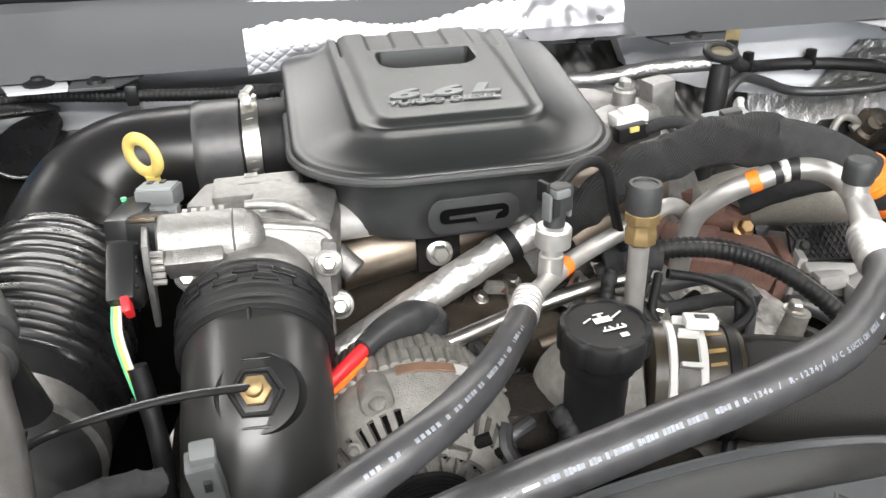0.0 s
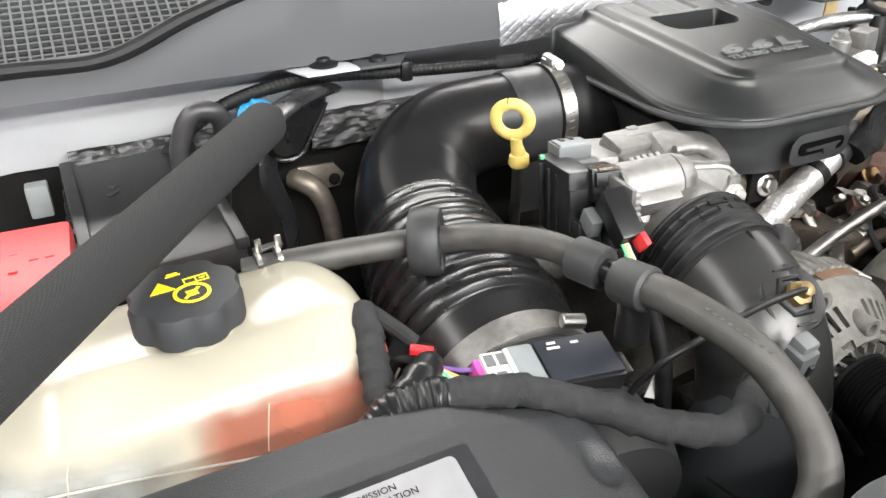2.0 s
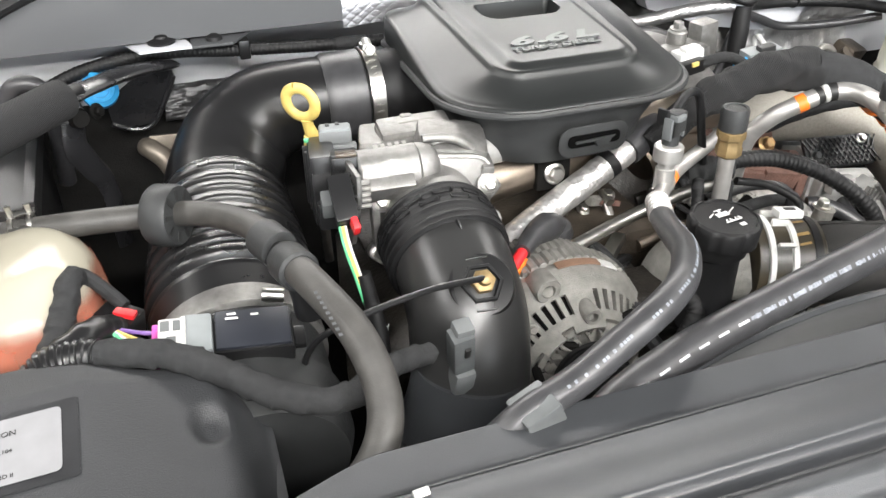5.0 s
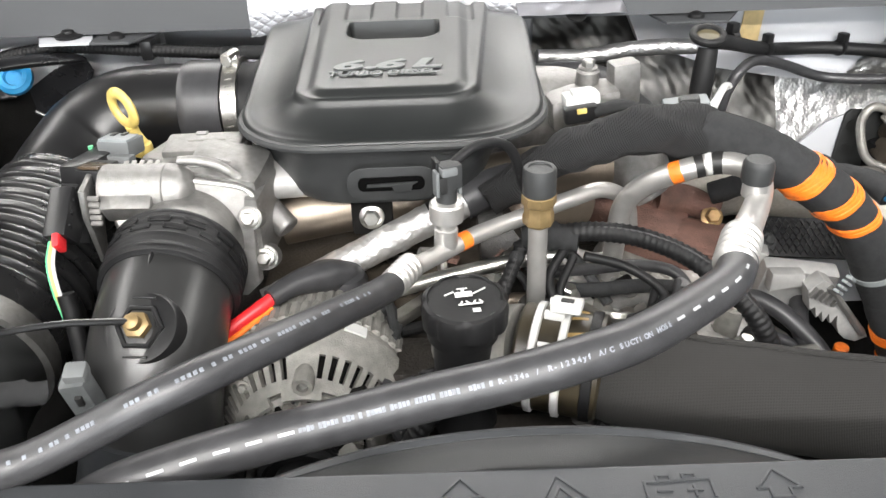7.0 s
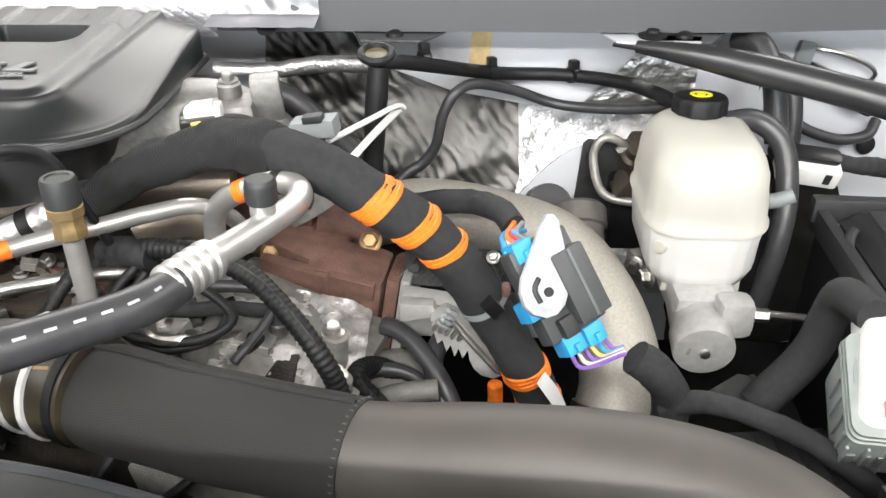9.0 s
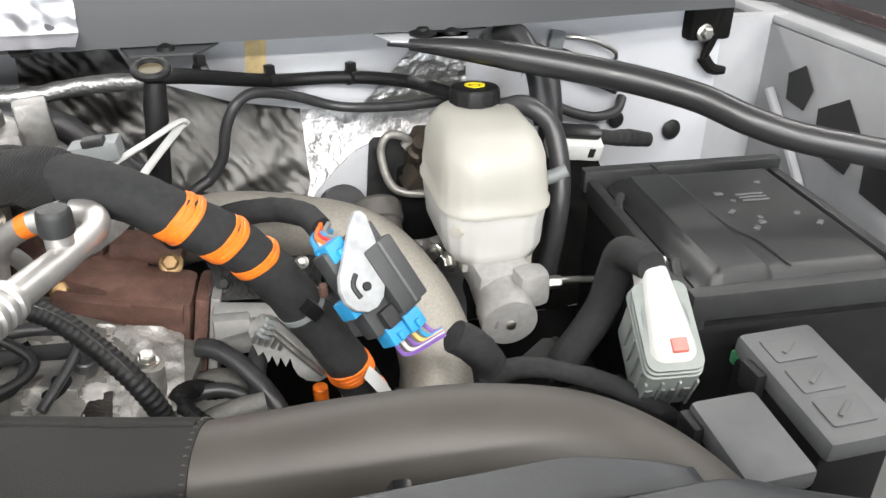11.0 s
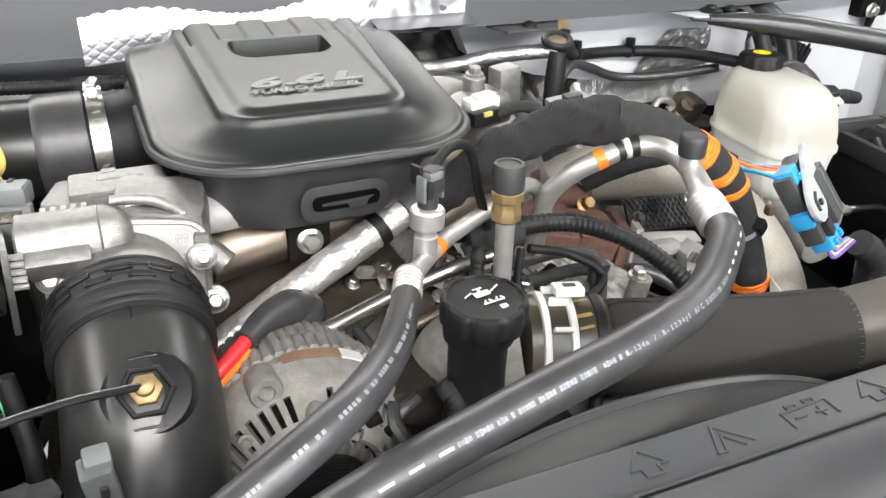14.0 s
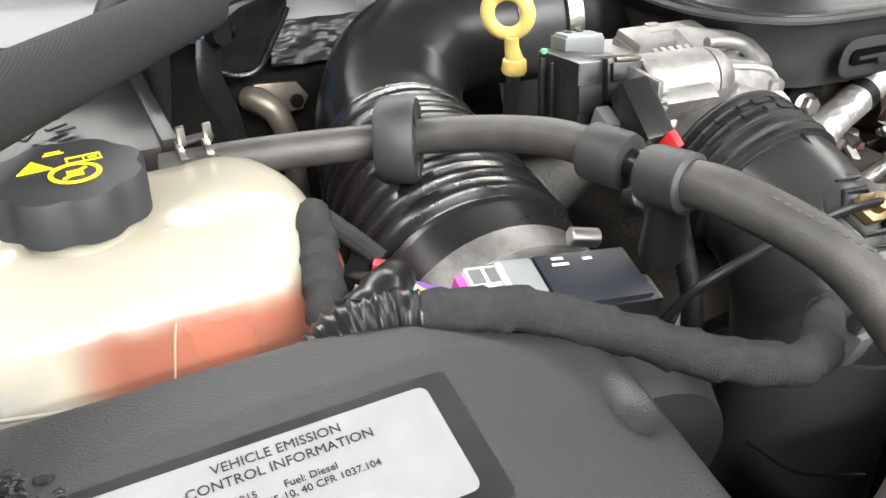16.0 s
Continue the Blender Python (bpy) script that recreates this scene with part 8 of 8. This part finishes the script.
# ---- battery side ----
M_FUSEMARK = mat("pale_mark_plastic", (0.10, 0.102, 0.105), 0.4, 0, 0.15, 60, 0.1)


def battery():
    t = thing("battery_box", (1.16, 0.73, 0.95), "black plastic battery box with moulded lid", "battery box")
    m = pose(1.149, 0.7075, 0, 0, 0, -4)
    def z(x, y):
        d = inside_rr(x, y, 0, 0, 0.110, 0.1315, 0.012)
        h = 0.018 * smooth(0, 0.018, d)
        h += 0.003 * smooth(0, 0.002, inside_rr(x, y, -0.062, -0.005, 0.028, 0.120, 0.004))
        return 1.176 + h
    lid = part("lid", field(0, 0, 0.110, 0.1315, 0.012, 70, z, 1.16, m), mat("satin_black_lid", (0.017, 0.0175, 0.0185), 0.42, 0, 0.15, 30, 0.15, 1200), t)
    rnd = random.Random(4)
    for k in range(9):
        x, y = rnd.uniform(-0.01, 0.08), rnd.uniform(-0.04, 0.11)
        part("raised_mark", box(None, (rnd.uniform(0.004, 0.014), 0.006, 0.003), m=m @ pose(x, y, 1.1945, 0, 0, rnd.choice((0, 45))), bev=0.001), M_FUSEMARK, lid)
    for k in range(3):
        part("raised_bar", box(None, (0.034, 0.003, 0.002), m=m @ pose(0.035, 0.030 + 0.008 * k, 1.1945), bev=0.0006), M_FUSEMARK, lid)
    part("lid_seam", tube([m @ V((-0.045, 0.146, 1.1955)), m @ V((-0.040, 0.06, 1.1962)), m @ V((-0.032, -0.03, 1.1962)), m @ V((-0.018, -0.06, 1.1955)), m @ V((-0.012, -0.12, 1.1955))], 0.0011, 8, 0.006), M_BASE, lid)
    bm = bmesh.new()
    for (a, b, c, d) in ((0, -0.148, 0.27, 0.018), (0, 0.148, 0.27, 0.018), (-0.124, 0, 0.014, 0.31), (0.124, 0, 0.014, 0.31)):
        box(None, (c, d, 0.030), m=m @ pose(a, b, 1.180 if b else 1.168), bev=0.004, bm=bm)
    fr = part("tray_frame", bm, M_BASE, t, "raised plastic frame")
    part("case", box(None, (0.25, 0.30, 0.21), m=m @ pose(0, 0, 1.05), bev=0.008), M_BLACKM, t)
    part("handle_loop", tube([(1.046, 0.80, 1.185), (1.036, 0.785, 1.18), (1.032, 0.76, 1.165), (1.036, 0.74, 1.145)], 0.006, 10, 0.004), M_BASE, t)
    part("handle_loop", tube([(1.030, 0.640, 1.185), (1.022, 0.62, 1.18), (1.020, 0.60, 1.165), (1.026, 0.58, 1.145)], 0.006, 10, 0.004), M_BASE, t)
    part("green_tab", box((1.075, 0.548, 1.125), (0.05, 0.012, 0.014), (0, 0, 3), 0.002), M_GREEN, t, "green plastic tab")


battery()


M_FUSE = mat("grey_box_plastic", (0.075, 0.078, 0.080), 0.45, 0, 0.15, 40, 0.2, 1200)


def fuse_cover(x, y, sx, sy, z, marks):
    t = thing("fuse_box", (x, y, z - 0.12), "dark grey plastic fuse box with raised symbols on its lid", "fuse box", "fuse boxes")
    lid = part("lid", box((x, y, z), (sx, sy, 0.022), (6, 0, 0), 0.006), M_FUSE, t)
    part("body", box((x, y + 0.005, z - 0.065), (sx * 0.92, sy * 0.92, 0.11), (0, 0, 0), 0.005), M_BLACKM, t)
    if marks:
        for k in range(3):
            o = part("raised_frame", prism(rrect(0, 0, sx * 0.28, sy * 0.11, 0.003, 3), 0.0015, pose(x - 0.004, y + sy * (0.28 - 0.28 * k), z + 0.011 + sy * 0.10 * (0.28 - 0.28 * k), 6, 0, 0), 0.0005), M_FUSE, lid)
            part("raised_symbol", box((x - 0.004, y + sy * (0.28 - 0.28 * k), z + 0.0132 + sy * 0.10 * (0.28 - 0.28 * k)), (sx * 0.3, 0.004, 0.0015), (6, 0, 35), 0.0004), M_FUSE, lid)
    part("clip", box((x - sx / 2 - 0.004, y + 0.03, z - 0.005), (0.010, 0.026, 0.026), (0, 0, 0), 0.003), M_BLACKM, t)


fuse_cover(1.058, 0.447, 0.075, 0.135, 1.165, True)
fuse_cover(0.975, 0.415, 0.062, 0.09, 1.150, False)


M_SHELL = mat("grey_green_plastic", (0.21, 0.23, 0.22), 0.5, 0, 0.08, 60, 0.06)


def grey_connector():
    t = thing("body_connector", (0.98, 0.54, 1.08), "large grey body connector with white locking cover", "connector")
    m = pose(0.961, 0.553, 1.150, 30, -4, -12) @ Matrix.Diagonal((0.86, 0.90, 1.15, 1))
    sh = part("shell", box(None, (0.060, 0.092, 0.062), m=m @ pose(0, -0.008, -0.022), bev=0.006), M_SHELL, t, "ribbed grey green shell")
    for k in range(3):
        part("shell_band", prism(rrect(0, 0, 0.0325 - 0.001 * k, 0.052 - 0.001 * k, 0.012, 5), 0.0035, m @ pose(0, -0.004, 0.009 + 0.006 * k), 0.001), M_SHELL, sh)
    for k in range(4):
        part("shell_window", box(None, (0.009, 0.003, 0.020), m=m @ pose(-0.021 + 0.014 * k, -0.0545, -0.024), bev=0.001), M_PLUG, sh)
        part("shell_rail", box(None, (0.003, 0.004, 0.050), m=m @ pose(-0.028 + 0.0187 * k, -0.0550, -0.024), bev=0.001), M_SHELL, sh)
    loops = []
    for h, ins in ((0.012, 0.0), (0.022, 0.001), (0.030, 0.004), (0.034, 0.009), (0.0355, 0.015)):
        loops.append([m @ V((x * (1 - 0.36 * smooth(-0.04, 0.06, y)), y, h - 0.010 * smooth(0.03, 0.08, y) - 0.006 * smooth(-0.02, -0.05, y))) for x, y in rrect(0, 0.014, 0.0275 - ins, 0.064 - ins, 0.016 - ins * 0.5, 7)])
    wc = part("white_cover", rings(bmesh.new(), loops), M_WHITE, t, "white locking cover", 50)
    for sx in (-1, 1):
        part("cover_slot", tube([m @ V((sx * 0.0262, -0.02, 0.022)), m @ V((sx * 0.0235, 0.01, 0.024)), m @ V((sx * 0.0185, 0.045, 0.020))], 0.0016, 6, 0.006), M_GREYP, wc)
    part("cover_lip", box(None, (0.034, 0.006, 0.010), m=m @ pose(-0.002, 0.070, 0.024), bev=0.002), M_WHITE, wc)
    part("red_tab", box(None, (0.017, 0.015, 0.006), m=m @ pose(0.004, -0.032, 0.0330), bev=0.002), mat("pale_red_plastic", (0.7, 0.16, 0.14), 0.5), t, "pale red locking tab")
    for k in range(4):
        part("shell_rib", box(None, (0.066, 0.004, 0.040), m=m @ pose(0, -0.045 + 0.018 * k, -0.012), bev=0.001), M_GREYP, t)
    part("boot", tube([m @ V((-0.004, 0.06, 0.03)), (0.957, 0.632, 1.196), (0.955, 0.645, 1.165), (0.945, 0.645, 1.12), (0.90, 0.63, 1.07)], [0.015, 0.017, 0.017, 0.018, 0.018], 18, 0.005), M_TAPE, t, "cloth taped cable boot")


grey_connector()
M_SUPPORT = mat("dusty_black_bracket", (0.020, 0.020, 0.021), 0.55, 0, 0.25, 40, 0.2, 900)


def support_bracket():
    t = thing("support_bracket", (0.92, 0.60, 0.90), "dusty black plastic support bracket with slots beside the battery", "bracket")
    part("top_plate", prism([(0.858, 0.640), (0.905, 0.676), (0.918, 0.672), (0.922, 0.628), (0.862, 0.624)], 0.006, pose(0, 0, 1.082), 0.002), M_SUPPORT, t)
    part("side_web", box((0.921, 0.648, 1.06), (0.006, 0.050, 0.06), (0, 0, 8), 0.002), M_SUPPORT, t)
    part("tray", box((0.925, 0.572, 1.060), (0.110, 0.090, 0.014), (0, 0, 6), 0.003), M_SUPPORT, t)
    for k in range(5):
        part("tray_slot", box((0.893 + 0.016 * k, 0.574 + 0.0015 * k, 1.0675), (0.006, 0.066, 0.002), (0, 0, 6), 0.0006), M_INK, t)
    # post coloured near-black so that it reads as the shaded void
    part("post", box((0.93, 0.59, 0.96), (0.05, 0.10, 0.20), (0, 0, 6), 0.006), M_DARK, t)


support_bracket()


def inner_fender():
    t = thing("inner_fender", (1.45, 0.75, 0.85), "white painted inner fender with cut-outs", "fender", "", "structure")
    part("sheet", box((1.46, 0.60, 1.06), (0.02, 1.15, 0.47), (0, 0, 0), 0.004), M_FENDER, t)
    part("rear_corner", box((1.33, 1.13, 1.09), (0.30, 0.02, 0.44), (0, 0, 0), 0.004), M_FENDER, t)
    part("top_flange", box((1.50, 0.65, 1.295), (0.10, 1.2, 0.012), (0, 8, 0), 0.003), M_FENDER, t)
    rnd = random.Random(9)
    for y, z, a, b in ((1.02, 1.22, 0.03, 0.05), (0.92, 1.18, 0.05, 0.08), (0.82, 1.16, 0.04, 0.08), (0.72, 1.14, 0.05, 0.09), (0.62, 1.18, 0.05, 0.07)):
        part("cut_out", prism([(-a * 0.8, -b * 0.5), (a * 0.6, -b * 0.6), (a, b * 0.1), (0.1 * a, b * 0.7), (-a, b * 0.3)], 0.002, frame_of((1.4485, y, z), (-1, 0, 0)), 0), M_INK, t)
    part("stiffener", tube([(1.44, 1.08, 1.20), (1.44, 0.98, 1.10), (1.44, 0.90, 1.0)], 0.008, 10, 0.01), M_FENDER, t)


inner_fender()
# the fender's dark maroon reflection, painted on as its colour
single("fender_edge", box((1.545, 0.62, 1.318), (0.03, 1.25, 0.02), (0, 20, 0), 0.006), mat("maroon_reflection", (0.045, 0.028, 0.03), 0.2, 0, 0.2, 20, 0.0, coat=0.5), "outer fender edge coloured as its dark maroon reflection", "fender")


def hood_hinge():
    t = thing("hinge_mechanism", (1.32, 1.10, 1.24), "grimy dark steel hood hinge", "hinge")
    part("plate", box((1.315, 1.10, 1.315), (0.07, 0.05, 0.06), (0, 0, 0), 0.008), M_DARK, t)
    part("arm", tube([(1.34, 1.09, 1.35), (1.325, 1.085, 1.29), (1.31, 1.08, 1.255)], [0.022, 0.016, 0.010], 12, 0.006, None, 0.5), M_DARK, t)
    part("hook", tube([(1.31, 1.08, 1.26), (1.325, 1.075, 1.243), (1.345, 1.07, 1.24)], [0.010, 0.009, 0.006], 10, 0.004), M_DARK, t)
    bolt(t, (1.30, 1.07, 1.30), (0, -1, 0), 0.009)


hood_hinge()


# ---- small plugs behind the resonator ----
def rear_plug():
    t = thing("sensor_plug", (0.40, 0.79, 1.30), "pale grey sensor plug with black lock on the plenum", "connector")
    b = part("body", box((0.386, 0.790, 1.302), (0.036, 0.020, 0.014), (0, -5, 8), 0.003), M_WPRINT, t, "pale plug body")
    part("top_clip", box((0.386, 0.786, 1.311), (0.022, 0.012, 0.006), (0, -5, 8), 0.0015), M_WPRINT, b)
    part("lock", box((0.384, 0.776, 1.292), (0.034, 0.014, 0.016), (0, -5, 8), 0.003), M_BLACK, t)
    part("yellow_tab", box((0.384, 0.769, 1.297), (0.010, 0.004, 0.005), (0, -5, 8), 0.001), M_YELLOW, t)
    part("cast_block", box((0.392, 0.822, 1.284), (0.075, 0.048, 0.034), (0, -6, 8), 0.008), M_CAST, t, "pale cast mounting block")
    p = part("cast_boss", lathe([(0.013, 0), (0.012, 0.026), (0.010, 0.028)], (0.400, 0.838, 1.290), (0, -0.1, 1), 20), M_CAST, t)
    bolt(p, (0.400, 0.836, 1.318), (0, -0.1, 1), 0.007, M_CAST)
    part("cast_tower", box((0.438, 0.836, 1.302), (0.030, 0.024, 0.046), (0, -4, 12), 0.004), M_CAST, t, "square cast tower")
    part("wire", tube([(0.398, 0.776, 1.294), (0.425, 0.772, 1.300), (0.448, 0.768, 1.292), (0.462, 0.764, 1.275)], 0.0065, 12, 0.004), M_TAPE, t, "taped cable")


rear_plug()


def grey_plug2():
    t = thing("harness_plug", (0.475, 0.755, 1.27), "grey two part harness plug with pale wires", "connector")
    part("shell", box((0.478, 0.755, 1.292), (0.045, 0.026, 0.018), (0, -8, -6), 0.003), M_GREYP, t)
    part("latch", box((0.478, 0.748, 1.303), (0.020, 0.014, 0.008), (0, -8, -6), 0.002), M_BASE, t)
    part("blue_wire", tube([(0.455, 0.752, 1.29), (0.438, 0.75, 1.285)], 0.004, 8, 0.004), M_BLUE, t)
    part("strap", tube([(0.490, 0.752, 1.278), (0.520, 0.795, 1.281), (0.548, 0.848, 1.280), (0.556, 0.857, 1.2765), (0.549, 0.856, 1.272), (0.525, 0.815, 1.258), (0.500, 0.775, 1.240)], 0.0042, 10, 0.003, None, 0.6), M_WPRINT, t, "white plastic strap folded in a loop")


grey_plug2()


# ---- engine dressing beside the charge pipe ----
def cover_plate():
    t = thing("cover_plate", (0.428, 0.636, 1.12), "flat bright metal plate bolted on the valve cover", "plate")
    m = pose(0.425, 0.640, 1.163, 10, 12, -8)
    part("plate", prism(rrect(0, 0, 0.034, 0.022, 0.004, 3), 0.003, m, 0.0008), M_CAST, t)
    part("folded_edge", box(None, (0.062, 0.003, 0.012), m=m @ pose(0, -0.022, -0.004), bev=0.001), M_ALU, t)
    bolt(t, m @ V((-0.016, 0.004, 0.003)), (0, -0.1, 1), 0.006, M_CAST)


cover_plate()


def glow_plug_boot():
    t = thing("glow_plug_boot", (0.452, 0.633, 1.13), "black rubber plug boot with a thin cable", "plug")
    part("boot", lathe([(0.008, 0), (0.010, 0.004), (0.0105, 0.016), (0.009, 0.018), (0.0095, 0.030), (0.007, 0.034)], (0.456, 0.640, 1.152), (0.1, -0.1, 1), 18), M_RUBBER, t)
    part("cable", tube([(0.456, 0.640, 1.184), (0.450, 0.620, 1.178), (0.438, 0.600, 1.168), (0.428, 0.585, 1.160)], 0.0045, 10, 0.004), M_RUBBER, t)


glow_plug_boot()
loom("rubber_line", [(0.515, 0.645, 1.075), (0.530, 0.650, 1.096), (0.556, 0.653, 1.103), (0.582, 0.650, 1.096), (0.600, 0.642, 1.072)], 0.007, "black rubber hose bowed between the engine parts", False, M_RUBBER, "hose")
loom("coolant_stub", [(0.535, 0.632, 1.074), (0.556, 0.632, 1.086), (0.582, 0.633, 1.092), (0.606, 0.634, 1.094)], 0.0105, "short cast aluminium coolant pipe", False, M_CASTD, "pipe")
loom("rubber_line", [(0.548, 0.700, 1.122), (0.566, 0.690, 1.122), (0.590, 0.668, 1.112), (0.612, 0.640, 1.092), (0.628, 0.620, 1.06)], 0.0095, "black rubber hose leading down past the engine", False, M_RUBBER, "hose")
single("engine_dome", lathe([(0.052, 0), (0.050, 0.02), (0.040, 0.036), (0.022, 0.044), (0.006, 0.046)], (0.556, 0.672, 1.048), (0.05, -0.2, 1), 32, None, lambda a, h: 1 + 0.03 * math.cos(6 * a)), M_CASTD, "grimy domed casting between the hoses", "casting")
for px, py, pz in ((0.343, 0.600, 1.200), (0.395, 0.585, 1.182)):
    t = thing("cover_bolt", (px, py, pz), "flanged steel bolt on a cast pillar", "bolt", "cover bolts")
    part("pillar", lathe([(0.0125, -0.05), (0.0115, -0.004), (0.012, 0)], (px, py, pz), (0.1, -0.15, 1), 18), M_CASTD, t)
    bolt(t, (px, py, pz), (0.1, -0.15, 1), 0.0075)


# ---- fittings on the firewall beside the brake reservoir ----
def firewall_plug():
    t = thing("firewall_plug", (1.03, 0.87, 1.18), "white plug housing with black latch and taped cable", "connector")
    m = pose(1.034, 0.872, 1.200, 20, 6, -6)
    part("housing", box(None, (0.070, 0.036, 0.026), m=m, bev=0.005), M_WHITE, t)
    part("latch", prism(rrect(0, 0, 0.030, 0.012, 0.009, 5), 0.008, m @ pose(0.004, 0.006, 0.012), 0.003), M_BLACK, t, "black latch")
    part("slot", box(None, (0.008, 0.003, 0.014), m=m @ pose(0.020, -0.018, 0.002), bev=0.001), M_INK, t)
    part("cable", tube([m @ V((0.03, 0.01, 0.008)), (1.095, 0.885, 1.198), (1.125, 0.90, 1.190), (1.16, 0.905, 1.182)], [0.009, 0.010, 0.012, 0.010], 14, 0.003, lambda s, L: 1 + 0.1 * noise.noise(V((s * 90, 2, 0)))), M_TAPE, t, "taped cable")
    part("pins", lathe([(0.020, 0), (0.022, 0.006), (0.016, 0.014), (0.006, 0.018)], (1.020, 0.905, 1.200), (0, -0.3, 1), 20), M_BLACKM, t)


firewall_plug()
single("grommet", lathe([(0.012, 0), (0.0135, 0.003), (0.010, 0.006), (0.004, 0.007)], (1.185, 1.098, 1.165), (0.05, -1, 0.1), 22), M_BLACKM, "round black rubber grommet in the firewall", "grommet", "firewall grommets")
single("grommet", lathe([(0.015, 0), (0.0165, 0.003), (0.011, 0.006), (0.005, 0.008)], (1.285, 1.098, 1.140), (0.05, -1, 0.1), 22), M_BLACKM, "large round black rubber grommet in the firewall", "grommet", "firewall grommets")
loom("rubber_line", [(1.005, 1.085, 1.245), (1.012, 1.075, 1.275), (1.032, 1.070, 1.288), (1.050, 1.065, 1.27), (1.058, 1.05, 1.22), (1.055, 1.03, 1.15), (1.05, 1.02, 1.08)], 0.013, "thick black hose looped on the firewall", False, M_RUBBER, "hose")
loom("rubber_line", [(1.055, 1.07, 1.215), (1.095, 1.065, 1.195), (1.135, 1.065, 1.185), (1.170, 1.07, 1.190), (1.185, 1.085, 1.205)], 0.0075, "thin grey black hose bowed beneath the brace", False, M_RUBBER, "hose")


def valve_bracket():
    t = thing("firewall_bracket", (1.11, 1.09, 1.25), "wire bracket with two black connectors on the firewall", "bracket")
    part("wire_loop", tube([(1.072, 1.098, 1.300), (1.105, 1.085, 1.300), (1.150, 1.082, 1.285), (1.168, 1.085, 1.270), (1.165, 1.095, 1.255)], 0.003, 8, 0.004), M_STEEL, t, "thin steel wire loop")
    part("foot", box((1.074, 1.094, 1.295), (0.022, 0.012, 0.030), (0, 10, 0), 0.003), M_GREYP, t)
    for x, z, w in ((1.100, 1.262, 0.046), (1.150, 1.238, 0.050)):
        c = part("connector", box((x, 1.082, z), (w, 0.030, 0.030), (0, 25, 0), 0.005), M_BLACK, t)
        for k in range(3):
            part("connector_rib", box((x - 0.012 + 0.012 * k, 1.066, z + 0.004), (0.004, 0.004, 0.022), (0, 25, 0), 0.001), M_BLACKM, c)


valve_bracket()

loom("rubber_line", [(0.335, 0.640, 1.200), (0.375, 0.650, 1.196), (0.420, 0.660, 1.192), (0.455, 0.655, 1.186), (0.470, 0.640, 1.172)], 0.006, "thin black hose lying across the valve cover", False, M_RUBBER, "hose")
loom("rubber_line", [(0.330, 0.618, 1.196), (0.370, 0.622, 1.190), (0.415, 0.632, 1.186), (0.452, 0.640, 1.178)], 0.007, "black taped cable lying across the valve cover", False, M_TAPE, "cable")
